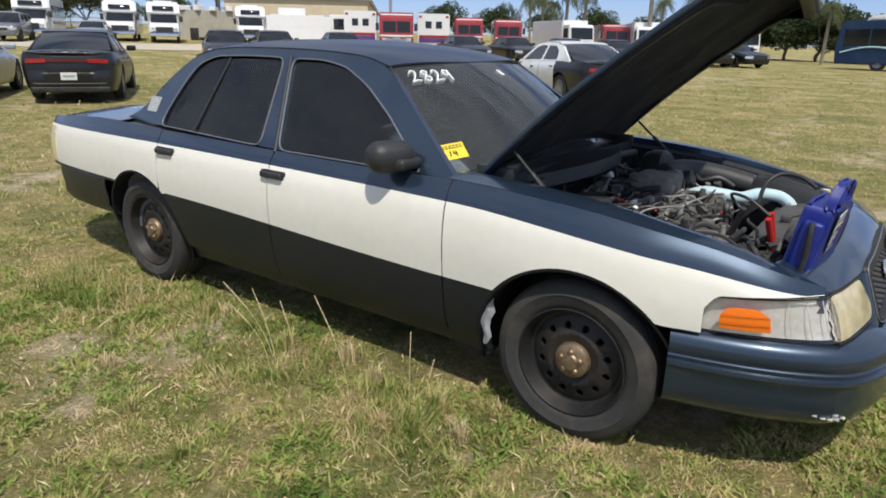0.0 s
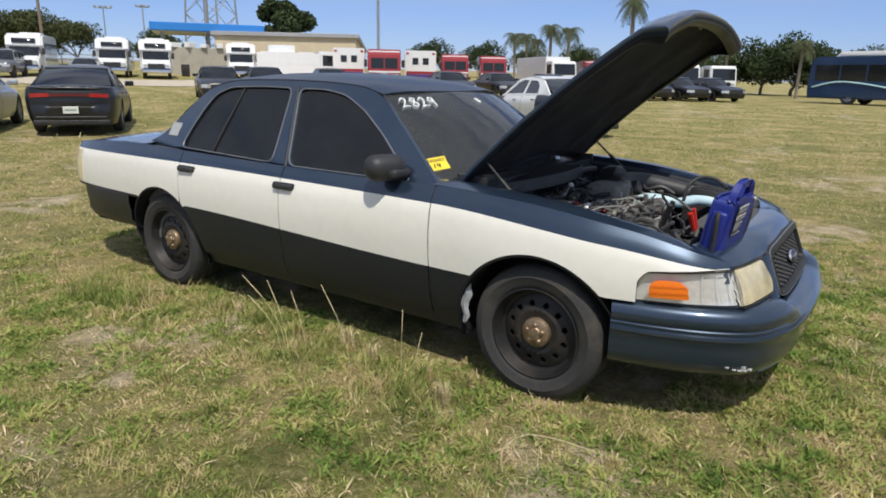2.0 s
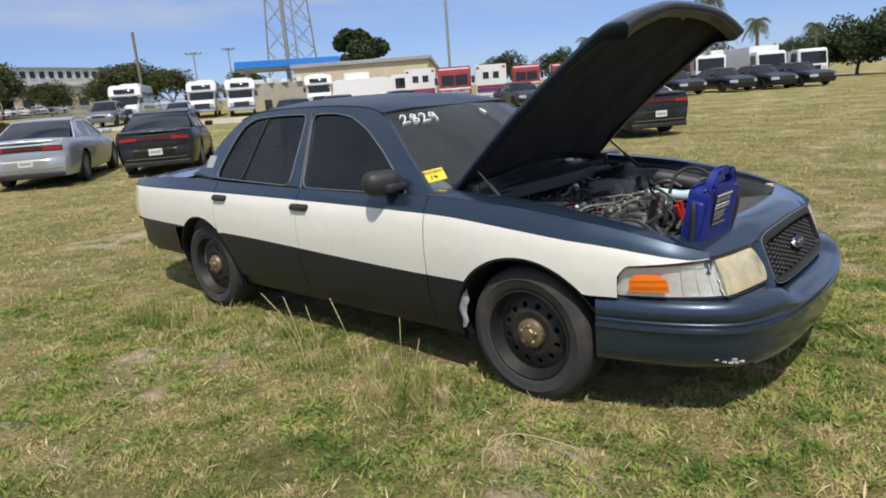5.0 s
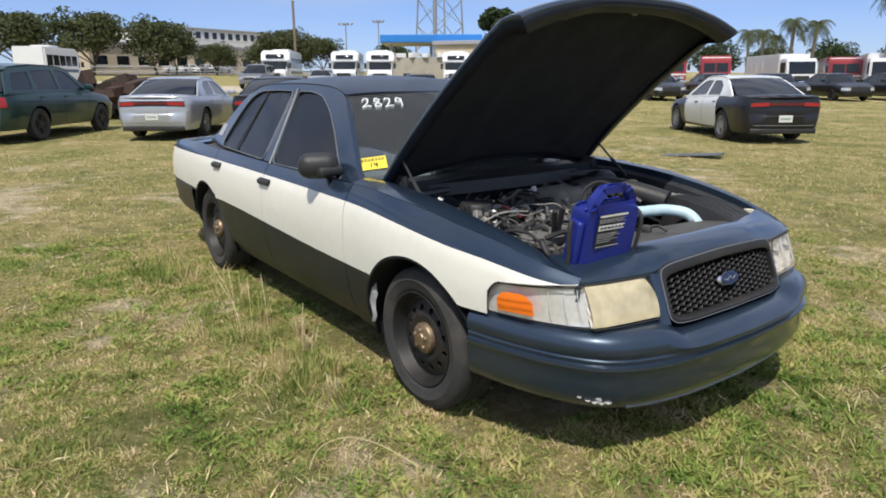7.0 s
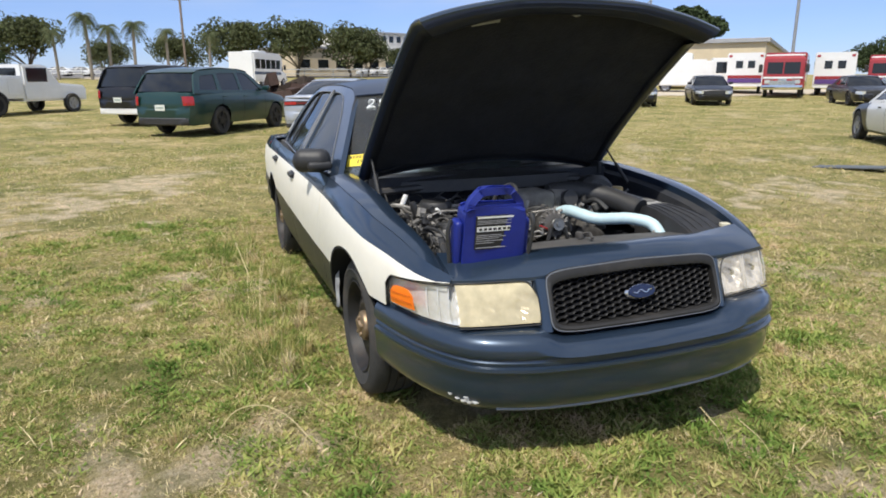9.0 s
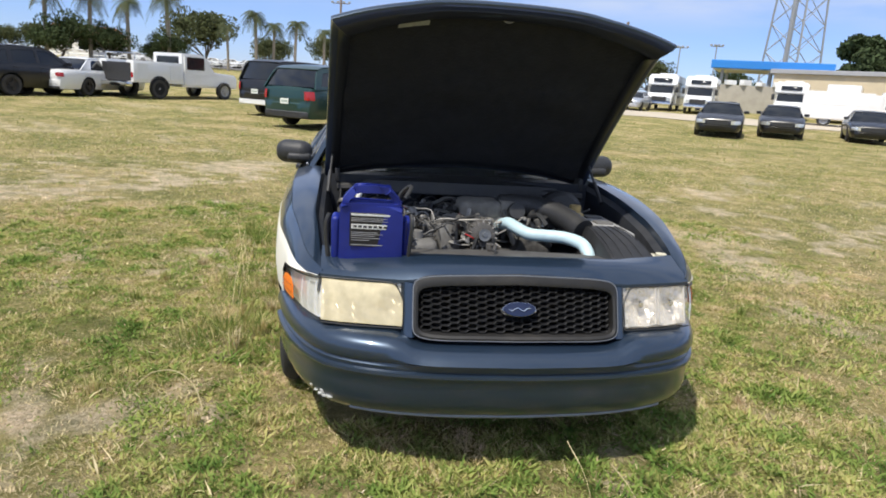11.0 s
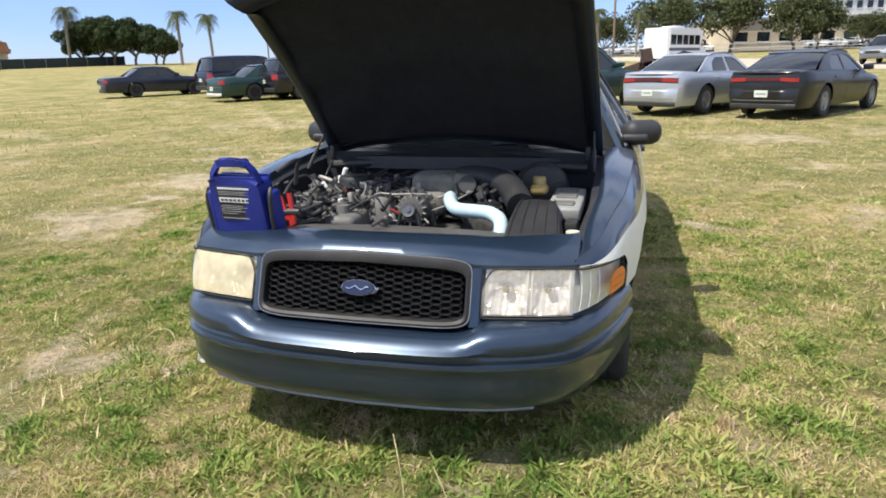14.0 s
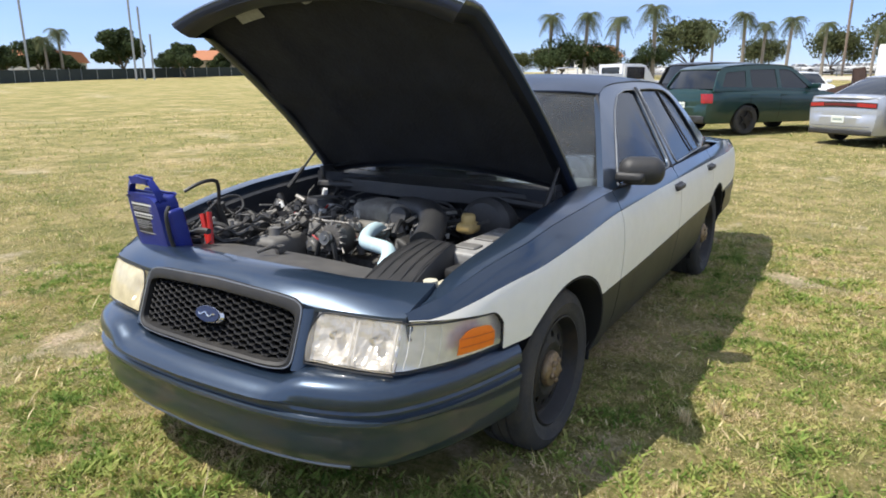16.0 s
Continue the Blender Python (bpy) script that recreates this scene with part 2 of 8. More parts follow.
LABEL_BLACK = surface("black_label", (0.02, 0.02, 0.024), 0.45, 0.0, 0.1, 20)
STICKER_YELLOW = surface("yellow_paper", (0.85, 0.66, 0.04), 0.6, 0.0, 0.04, 20)
CHALK = surface("white_marker", (0.85, 0.86, 0.86), 0.8, 0.0, 0.05, 60)
SEAT_CLOTH = surface("grey_seat_cloth", (0.13, 0.13, 0.135), 0.9, 0.0, 0.25, 60, bump=0.3, bump_scale=300)
RED_LAMP = surface("red_tail_lens", (0.36, 0.014, 0.014), 0.25, 0.0, 0.15, 12, coat=0.6)
PLATE = surface("number_plate", (0.66, 0.68, 0.62), 0.5, 0.0, 0.06, 20)


# ---------------------------------------------------------------- mesh helpers
def part(name, bm, material, parent=None, label="", smooth=True, angle=35):
    """Links a bmesh as one mesh object under a thing or a part."""
    mesh = bpy.data.meshes.new(name)
    bmesh.ops.recalc_face_normals(bm, faces=bm.faces)
    bm.to_mesh(mesh)
    bm.free()
    for m in material if isinstance(material, (list, tuple)) else [material]:
        mesh.materials.append(m)
    if smooth:
        mesh.shade_smooth()
        mesh.set_sharp_from_angle(angle=radians(angle))
    ob = new(name, mesh)
    ob.parent = parent
    if label:
        ob["label"] = label
    return ob


def thing(name, label, category, group="", at=None):
    return tagged(place_empty(name, at), label, category, group)


def place_empty(name, at=None):
    ob = new(name)
    ob.empty_display_size = 0.2
    if at is not None:
        ob.matrix_world = at
    return ob


def smooth_curve(points):
    """A smooth function through (x, y) points, flat outside them."""
    points = sorted(points)
    px = np.array([p[0] for p in points], float)
    py = np.array([p[1] for p in points], float)
    h = np.diff(px)
    d = np.diff(py) / h
    m = np.zeros(len(px))
    for i in range(1, len(px) - 1):
        m[i] = 0 if d[i - 1] * d[i] <= 0 else 2 * d[i - 1] * d[i] / (d[i - 1] + d[i])
    m[0], m[-1] = d[0], d[-1]

    def f(x):
        if x <= px[0]:
            return float(py[0])
        if x >= px[-1]:
            return float(py[-1])
        i = int(np.searchsorted(px, x) - 1)
        i = max(0, min(i, len(h) - 1))
        t = (x - px[i]) / h[i]
        return float((2 * t ** 3 - 3 * t * t + 1) * py[i] + (t ** 3 - 2 * t * t + t) * h[i] * m[i] + (-2 * t ** 3 + 3 * t * t) * py[i + 1] + (t ** 3 - t * t) * h[i] * m[i + 1])
    return f


def grid(bm, rows, mats=None, close=False):
    """Faces between rows of points. mats(i, j): the material's index."""
    vs = [[bm.verts.new(p) for p in r] for r in rows]
    for i in range(len(vs) - 1):
        n = len(vs[i])
        for j in range(n if close else n - 1):
            k = (j + 1) % n
            q = [vs[i][j], vs[i][k], vs[i + 1][k], vs[i + 1][j]]
            try:
                f = bm.faces.new(q)
                if mats:
                    f.material_index = mats(i, j)
            except ValueError:
                pass
    return vs


def box(bm, x0, x1, y0, y1, z0, z1, bevel=0.0, segments=2, m=None, mat=0):
    (x0, x1), (y0, y1), (z0, z1) = sorted((x0, x1)), sorted((y0, y1)), sorted((z0, z1))
    r = bmesh.ops.create_cube(bm, size=1.0)
    vs = r["verts"]
    for v in vs:
        v.co = Vector(((x0 + x1) / 2 + v.co.x * (x1 - x0), (y0 + y1) / 2 + v.co.y * (y1 - y0), (z0 + z1) / 2 + v.co.z * (z1 - z0)))
        if m is not None:
            v.co = m @ v.co
    fs = list({f for v in vs for f in v.link_faces})
    for f in fs:
        f.material_index = mat
    if bevel:
        es = list({e for v in vs for e in v.link_edges})
        out = bmesh.ops.bevel(bm, geom=es, offset=bevel, segments=segments, affect="EDGES", profile=0.5)
        for f in out["faces"]:
            f.material_index = mat
    return bm


def lathe(bm, profile, steps=32, m=None, mat=0):
    """Turns (radius, along) points round the z axis."""
    rows = []
    for r, a in profile:
        ring = []
        for k in range(steps):
            w = 2 * math.pi * k / steps
            p = Vector((r * math.cos(w), r * math.sin(w), a))
            ring.append(m @ p if m is not None else p)
        rows.append(ring)
    grid(bm, rows, (lambda i, j: mat), close=True)
    return bm


def tube(bm, points, radius, sides=8, mat=0, rib=0.0, rounds=4, cap=True):
    """A bent pipe through points, smoothed; rib: how much its rings stand out."""
    pts = [Vector(p) for p in points]
    path = []
    for i in range(len(pts) - 1):
        p0, p1, p2, p3 = pts[max(i - 1, 0)], pts[i], pts[i + 1], pts[min(i + 2, len(pts) - 1)]
        for k in range(rounds):
            t = k / rounds
            path.append(0.5 * ((2 * p1) + (p2 - p0) * t + (2 * p0 - 5 * p1 + 4 * p2 - p3) * t * t + (3 * p1 - p0 - 3 * p2 + p3) * t ** 3))
    path.append(pts[-1])
    rows = []
    up = Vector((0.13, 0.21, 0.97))
    for i, p in enumerate(path):
        d = (path[min(i + 1, len(path) - 1)] - path[max(i - 1, 0)])
        d = d.normalized() if d.length > 1e-9 else Vector((1, 0, 0))
        a = d.cross(up)
        a = a.normalized() if a.length > 1e-4 else d.orthogonal().normalized()
        b = d.cross(a)
        up = b * -1 if b.dot(up) < 0 else b
        rad = radius * (1 + (rib if i % 2 else 0))
        rows.append([p + rad * (math.cos(2 * math.pi * k / sides) * a + math.sin(2 * math.pi * k / sides) * b) for k in range(sides)])
    vs = grid(bm, rows, (lambda i, j: mat), close=True)
    if cap:
        for ring in (vs[0], vs[-1]):
            try:
                bm.faces.new(ring).material_index = mat
            except ValueError:
                pass
    return bm


def plate(bm, outline, depth, holes=(), mat=0, m=None):
    """A flat polygon (with holes) in x, z, thickened along y by depth."""
    edges = []
    for loop in (outline, *holes):
        vs = [bm.verts.new((x, 0, z)) for x, z in loop]
        edges += [bm.edges.new((vs[i], vs[(i + 1) % len(vs)])) for i in range(len(vs))]
    out = bmesh.ops.triangle_fill(bm, edges=edges, use_beauty=True)
    faces = [g for g in out["geom"] if isinstance(g, bmesh.types.BMFace)]
    allv = {v for f in faces for v in f.verts}
    if depth:
        ex = bmesh.ops.extrude_face_region(bm, geom=faces)
        nv = [g for g in ex["geom"] if isinstance(g, bmesh.types.BMVert)]
        for v in nv:
            v.co.y += depth
        allv |= set(nv)
    for v in allv:
        if m is not None:
            v.co = m(v.co) if callable(m) else m @ v.co
        for f in v.link_faces:
            f.material_index = mat
    return bm


def round_poly(points, radius, steps=4):
    """Rounds the corners of a polygon."""
    out = []
    n = len(points)
    for i in range(n):
        p, a, b = Vector(points[i]), Vector(points[i - 1]), Vector(points[(i + 1) % n])
        r = min(radius, (a - p).length * 0.45, (b - p).length * 0.45)
        s, e = p + (a - p).normalized() * r, p + (b - p).normalized() * r
        for k in range(steps + 1):
            t = k / steps
            out.append(tuple((1 - t) ** 2 * s + 2 * t * (1 - t) * p + t * t * e))
    return out


def lettering(text, size, material, name, parent=None, m=None, extrude=0.0008):
    cu = bpy.data.curves.new(name, "FONT")
    cu.body, cu.size, cu.extrude, cu.align_x, cu.align_y = text, size, extrude, "CENTER", "CENTER"
    tmp = bpy.data.objects.new(name, cu)
    mesh = bpy.data.meshes.new_from_object(tmp)
    bpy.data.objects.remove(tmp)
    mesh.materials.clear()
    mesh.materials.append(material)
    ob = new(name, mesh)
    ob.parent = parent
    if m is not None:
        ob.matrix_local = m
    return ob


def ground_z(x, y):
    """The field: nearly level, rising a little far out."""
    def ramp(a, k):
        return k * (math.log1p(math.exp(min(a / 6.0, 40))) * 6.0)
    z = ramp(-x - 19, 0.025) - ramp(y - 42, 0.008) + ramp(y - 18, 0.007) + ramp(-y - 26, 0.010)
    r = math.hypot(x + 1.0, y)
    soft = min(1.0, max(0.0, (r - 5.0) / 10.0))
    return max(-3.0, min(3.6, z * soft))


# ---------------------------------------------------------------- the police sedan with the raised hood
sedan = thing("police_sedan", "navy and white retired police sedan with raised hood standing on grass", "car")
HUB_Z, TYRE_R, WHEELBASE = 0.315, 0.335, 2.913
crest = smooth_curve([(-4.22, 0.925), (-3.9, 0.955), (-3.2, 0.985), (-2.7, 0.975), (-1.0, 0.958), (-0.6, 0.965), (-0.1, 0.94), (0.4, 0.866), (0.82, 0.757)])
stripe_top = smooth_curve([(-4.2, 0.885), (-2.7, 0.90), (-0.58, 0.882), (0.3, 0.803), (0.78, 0.733)])
stripe_low = smooth_curve([(-4.2, 0.62), (-2.5, 0.615), (-0.6, 0.562), (0.4, 0.555)])
plan = smooth_curve([(-4.24, 0.855), (-4.12, 0.90), (-3.9, 0.935), (-3.4, 0.97), (-2.8, 0.99), (-1.5, 1.0), (-0.3, 1.0), (0.2, 0.972), (0.45, 0.922), (0.65, 0.875), (0.79, 0.80), (0.85, 0.76)])
profile = smooth_curve([(0, 0.90), (0.2, 0.955), (0.45, 0.982), (0.65, 0.99), (0.82, 0.98), (0.92, 0.955), (1.0, 0.918)])
ARCHES = ((0.0, 0.29, 0.425), (-WHEELBASE, 0.29, 0.42))


def side_y(x, z):
    return profile((z - 0.24) / (crest(x) - 0.24)) * plan(x)


def body_panel(bm, s, x0, x1, low, arches=ARCHES, yfun=side_y, lines=(stripe_low, stripe_top, crest), steps=(10, 9, 5), dx=0.03, cuts=(), indices=(1, 0, 2)):
    """One side panel: a sheet between x0 and x1 that follows the body's curve, with the wheel arches cut out."""
    n = max(2, int(abs(x1 - x0) / dx))
    cols = []
    for i in range(n + 1):
        x = x0 + (x1 - x0) * i / n
        marks = [low(x)] + [max(low(x) + 0.002 * (k + 1), f(x)) for k, f in enumerate(lines)]
        zs = []
        for k, c in enumerate(steps):
            zs += [marks[k] + (marks[k + 1] - marks[k]) * j / c for j in range(c)]
        zs.append(marks[-1])
        cols.append([(x, z) for z in zs])
    bands = [k for k, c in enumerate(steps) for _ in range(c)]
    verts, gone = {}, {}
    for i in range(n):
        for j in range(len(cols[0]) - 1):
            corners = ((i, j), (i + 1, j), (i + 1, j + 1), (i, j + 1))
            mx, mz = (sum(cols[a][b][k] for a, b in corners) / 4 for k in (0, 1))
            for arch in arches:
                if math.hypot(mx - arch[0], mz - arch[1]) < arch[2]:
                    gone.update({c: arch for c in corners})

    def vert(i, j):
        if (i, j) not in verts:
            x, z = cols[i][j]
            if (i, j) in gone:
                cx, cz, r = gone[i, j]
                d = math.hypot(x - cx, z - cz)
                if d > 1e-6:
                    x, z = cx + (x - cx) * r / d, cz + (z - cz) * r / d
            verts[i, j] = bm.verts.new((x, s * yfun(x, z), z))
        return verts[i, j]
    for i in range(n):
        for j in range(len(cols[0]) - 1):
            mx = sum(cols[a][b][0] for a, b in ((i, j), (i + 1, j), (i + 1, j + 1), (i, j + 1))) / 4
            mz = sum(cols[a][b][1] for a, b in ((i, j), (i + 1, j), (i + 1, j + 1), (i, j + 1))) / 4
            if any(math.hypot(mx - cx, mz - cz) < r for cx, cz, r in arches):
                continue
            f = bm.faces.new((vert(i, j), vert(i + 1, j), vert(i + 1, j + 1), vert(i, j + 1)))
            f.material_index = indices[bands[j]]
    return bm


def thicken(bm, d):
    bmesh.ops.recalc_face_normals(bm, faces=bm.faces)
    bmesh.ops.solidify(bm, geom=list(bm.faces), thickness=d)
    return bm


BAY_PAINT = surface("dusty_bay_paint", (0.018, 0.021, 0.028), 0.65, 0.1, 0.3, 20, (0.05, 0.047, 0.043), 5, 0.6)
BODY = [WHITE_BAND, BLACK_LOW, NAVY]
for s in (-1, 1):
    side = "passenger" if s < 0 else "driver"
    bm = body_panel(bmesh.new(), s, -0.575, 0.463, lambda x: 0.238 if x < 0.2 else 0.572)
    body_panel(bm, s, 0.463, 0.79, lambda x: 0.709 + (x - 0.463) * 0.095 - 0.045 * max(0.0, 1 - (x - 0.463) / 0.05) ** 2, arches=(), dx=0.012)
    # fender crown, in to the hood's gap, and its inner flange
    rows = []
    for i in range(29):
        x = -0.60 + 1.39 * i / 28
        y, z = side_y(x, crest(x)), crest(x) - 0.006 * max(0.0, (x - 0.45) / 0.28) ** 2
        yi = min(0.790 - max(0.0, x - 0.3) * 0.10, y - 0.025)
        sink = 0.10 * max(0.0, x - 0.58)
        rows.append([(x, s * y, z), (x, s * (y * 0.6 + yi * 0.4), z + 0.012 - sink), (x, s * (y * 0.25 + yi * 0.75), z + 0.016 - 1.6 * sink), (x, s * yi, z + 0.012 - 2 * sink), (x, s * (yi - 0.004), z - 0.02 - 2 * sink), (x, s * (yi - 0.035), z - 0.035), (x, s * (yi - 0.04), z - 0.09)])
    grid(bm, rows, lambda i, j: 2 if j < 4 else 3)
    part("fender", thicken(bm, -0.004), BODY + [BAY_PAINT], sedan)
    door = part("front_door", thicken(body_panel(bmesh.new(), s, -1.668, -0.582, lambda x: 0.30), -0.004), BODY, sedan)
    rear = part("rear_door", thicken(body_panel(bmesh.new(), s, -2.66, -1.675, lambda x: 0.30), -0.004), BODY, sedan)
    bm = body_panel(bmesh.new(), s, -4.19, -2.667, lambda x: 0.238 if x > -3.0 else 0.60)
    part("quarter_panel", thicken(bm, -0.004), BODY, sedan)
    bm = bmesh.new()
    rows = [[(x, s * side_y(x, 0.292) * 0.985, 0.292), (x, s * side_y(x, 0.27) * 0.985, 0.265), (x, s * 0.875, 0.225), (x, s * 0.80, 0.215)] for x in np.linspace(-2.52, -0.40, 20)]
    grid(bm, rows)
    part("rocker_panel", bm, BLACK_LOW, sedan)
    # wheel wells: rolled lip and cavity, in near-black that stands for the shade inside
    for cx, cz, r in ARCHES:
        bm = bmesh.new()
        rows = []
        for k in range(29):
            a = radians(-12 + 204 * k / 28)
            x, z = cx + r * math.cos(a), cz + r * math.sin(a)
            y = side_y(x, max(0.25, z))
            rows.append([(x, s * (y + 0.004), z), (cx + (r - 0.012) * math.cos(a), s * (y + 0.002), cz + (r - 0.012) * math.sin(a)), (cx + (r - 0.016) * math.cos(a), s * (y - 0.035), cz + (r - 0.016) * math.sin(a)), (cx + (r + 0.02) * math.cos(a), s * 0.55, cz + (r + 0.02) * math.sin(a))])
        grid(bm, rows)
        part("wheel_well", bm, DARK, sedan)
    # door handles
    for owner, hx, hz in ((door, -1.632, 0.846), (rear, -2.572, 0.858)):
        y = side_y(hx, hz)
        bm = bmesh.new()
        box(bm, hx - 0.09, hx + 0.09, s * (y - 0.012), s * (y + 0.006), hz - 0.032, hz + 0.030, 0.015, 3)
        h = part("door_handle", bm, BLACK_PLASTIC, owner, "black plastic pull handle")
        bm = bmesh.new()
        box(bm, hx - 0.078, hx + 0.078, s * (y + 0.004), s * (y + 0.026), hz - 0.008, hz + 0.024, 0.010, 3)
        part("handle_grip", bm, BLACK_PLASTIC, h)
        bm = bmesh.new()
        lathe(bm, [(0.0, 0.010), (0.5, 0.009), (0.85, 0.006), (1.0, 0.0)], 20, m=Matrix.Translation((hx, s * (y - 0.002), hz - 0.034)) @ Euler((radians(-90 * s), 0, 0)).to_matrix().to_4x4() @ Matrix.Diagonal((0.062, 0.026, 1, 1)))
        part("handle_cup", bm, WHITE_BAND, h, "white dished panel under the handle")

# scratches and shut lines on the passenger door skins
for i in range(9):
    bm = bmesh.new()
    x = -2.45 + 0.21 * i + random.uniform(-0.05, 0.05)
    z = stripe_low(x) + random.uniform(-0.004, 0.004)
    box(bm, x, x + random.uniform(0.01, 0.04), -side_y(x, z) - 0.001, -side_y(x, z) + 0.002, z - 0.004, z + 0.002)
    part("paint_chip", bm, WHITE_BAND, sedan)

# glasshouse: pillars with window openings
gplan = smooth_curve([(-3.4, 0.87), (-3.0, 0.93), (-2.4, 0.985), (-1.6, 1.0), (-1.1, 0.985), (-0.6, 0.955)])


def glass_y(x, z):
    t = z - 0.965
    return (0.912 - 0.58 * t - 0.22 * t * t) * gplan(x)


HOUSE = round_poly([(-0.60, 0.955), (-0.61, 0.970), (-1.17, 1.385), (-1.36, 1.428), (-1.62, 1.445), (-1.95, 1.451), (-2.30, 1.447), (-2.55, 1.432), (-2.72, 1.390), (-2.84, 1.300), (-2.95, 1.165), (-3.07, 1.055), (-3.24, 0.990), (-3.30, 0.955)], 0.12, 4)
WIN_F = round_poly([(-0.765, 0.960), (-1.655, 0.968), (-1.838, 1.402), (-1.62, 1.402), (-1.44, 1.376), (-1.25, 1.298), (-1.05, 1.178)], 0.05, 4)
WIN_R = round_poly([(-1.800, 0.972), (-2.768, 0.990), (-2.745, 1.095), (-2.695, 1.242), (-2.640, 1.345), (-2.51, 1.394), (-2.20, 1.406), (-1.905, 1.404)], 0.06, 4)
for s in (-1, 1):
    bm = plate(bmesh.new(), HOUSE, 0.03, (WIN_F, WIN_R), m=lambda c, s=s: Vector((c.x, s * (glass_y(c.x, c.z) - c.y), c.z)))
    part("pillar_frame", bm, NAVY, sedan, angle=50)
    for win, nm in ((WIN_F, "front_side_window"), (WIN_R, "rear_side_window")):
        bm = plate(bmesh.new(), win, 0.004, m=lambda c, s=s: Vector((c.x, s * (glass_y(c.x, c.z) - 0.012 - c.y), c.z)))
        g = part(nm, bm, GLASS_TINT, sedan, "dark tinted side glass", smooth=False)
        bm = bmesh.new()
        pts = [(x, s * (glass_y(x, z) + 0.003), z) for x, z in win]
        tube(bm, pts + [pts[0]], 0.0042, 6, rounds=1)
        part("window_trim", bm, TRIM_GREY, g, "thin bright window moulding")
    bm = bmesh.new()
    tube(bm, [(-2.42, s * (glass_y(-2.42, 0.99) - 0.010), 0.99), (-2.38, s * (glass_y(-2.38, 1.39) - 0.010), 1.39)], 0.006, 6)
    part("quarter_glass_divider", bm, BLACK_PLASTIC, sedan)
    bm = bmesh.new()
    for a, b in (((-1.675, 0.955), (-1.868, 1.415)),):
        tube(bm, [(a[0], s * (glass_y(*a) + 0.004), a[1]), (b[0], s * (glass_y(*b) + 0.004), b[1])], 0.010, 6)
    part("pillar_trim", bm, BLACK_LOW, sedan)
bm = bmesh.new()
box(bm, -3.00, -2.88, -glass_y(-2.92, 1.11) - 0.004, -glass_y(-2.92, 1.11) - 0.001, 1.055, 1.14, m=None)
for v in bm.verts:
    v.co.y = -glass_y(v.co.x, v.co.z) - (0.004 if v.co.y < -glass_y(-2.92, 1.11) - 0.002 else 0.001)
part("pillar_patch", bm, surface("faded_decal_patch", (0.36, 0.37, 0.37), 0.6, vary=0.3, scale=80), sedan, "worn grey decal patch on the rear pillar")

# roof
roof_mid = smooth_curve([(-1.05, 1.392), (-1.25, 1.435), (-1.5, 1.474), (-1.9, 1.495), (-2.3, 1.489), (-2.6, 1.455), (-2.83, 1.398)])
roof_rail = smooth_curve([(-1.17, 1.383), (-1.36, 1.424), (-1.62, 1.441), (-1.95, 1.447), (-2.30, 1.443), (-2.55, 1.428), (-2.72, 1.384)])
bm = bmesh.new()
rows = []
for i in range(23):
    f = i / 22
    row = []
    for j in range(25):
        u = -1 + 2 * j / 24
        x = (-1.17 + 0.10 * (1 - u * u)) * (1 - f) + (-2.72 - 0.10 * (1 - u * u)) * f
        xr = -1.17 * (1 - f) - 2.72 * f
        zr, yr = roof_rail(xr), glass_y(xr, roof_rail(xr))
        z = zr + (roof_mid(x) - zr) * (1 - abs(u) ** 2.6)
        row.append((x, u * yr, z))
    rows.append(row)
grid(bm, rows)
part("roof", thicken(bm, -0.008), NAVY_FLAT, sedan)


def screen(base, top, bulge, nu=17, nv=9):
    rows = []
    for i in range(nv):
        v = i / (nv - 1)
        row = []
        for j in range(nu):
            u = -1 + 2 * j / (nu - 1)
            a, b = Vector(base(u)), Vector(top(u))
            p = a.lerp(b, v)
            p.z += bulge * math.sin(math.pi * v)
            row.append(p)
        rows.append(row)
    return rows


wind_base = lambda u: (-0.47 - 0.26 * u * u, 0.845 * u, 0.985 - 0.035 * u * u)
wind_top = lambda u: (-1.075 - 0.105 * u * u, glass_y(-1.2, 1.38) * u * 0.975, 1.398 - 0.018 * u * u)
WIND = screen(wind_base, wind_top, 0.03)
bm = bmesh.new()
grid(bm, WIND)
windscreen = part("windscreen", thicken(bm, -0.005), GLASS_WIND, sedan, "curved windscreen with marker numbers")
bm = bmesh.new()
grid(bm, screen(lambda u: (-3.17 + 0.06 * u * u, 0.78 * u, 1.025 - 0.01 * u * u), lambda u: (-2.81 + 0.08 * u * u, glass_y(-2.72, 1.37) * u * 0.985, 1.399 - 0.02 * u * u), 0.03))
part("rear_window", thicken(bm, 0.005), GLASS_TINT, sedan, "dark rear window")
bm = bmesh.new()
top_row = WIND[-1]
tube(bm, [p + Vector((0.0, 0, 0.002)) for p in top_row], 0.005, 6, rounds=1)
for k in (0, -1):
    tube(bm, [r[k] + Vector((0.005, 0.002 * (1 if k else -1), 0.004)) for r in WIND], 0.007, 6, rounds=1)
part("windscreen_gasket", bm, BLACK_PLASTIC, windscreen)


def on_screen(u, v, lift=0.004):
    i, j = v * (len(WIND) - 1), (u + 1) / 2 * (len(WIND[0]) - 1)
    i0, j0 = min(int(i), len(WIND) - 2), min(int(j), len(WIND[0]) - 2)
    a, b = i - i0, j - j0
    p = (WIND[i0][j0] * (1 - a) + WIND[i0 + 1][j0] * a) * (1 - b) + (WIND[i0][j0 + 1] * (1 - a) + WIND[i0 + 1][j0 + 1] * a) * b
    du = WIND[i0][j0 + 1] - WIND[i0][j0]
    dv = WIND[i0 + 1][j0] - WIND[i0][j0]
    n = du.cross(dv).normalized()
    if n.x < 0:
        n = -n
    return p + n * lift


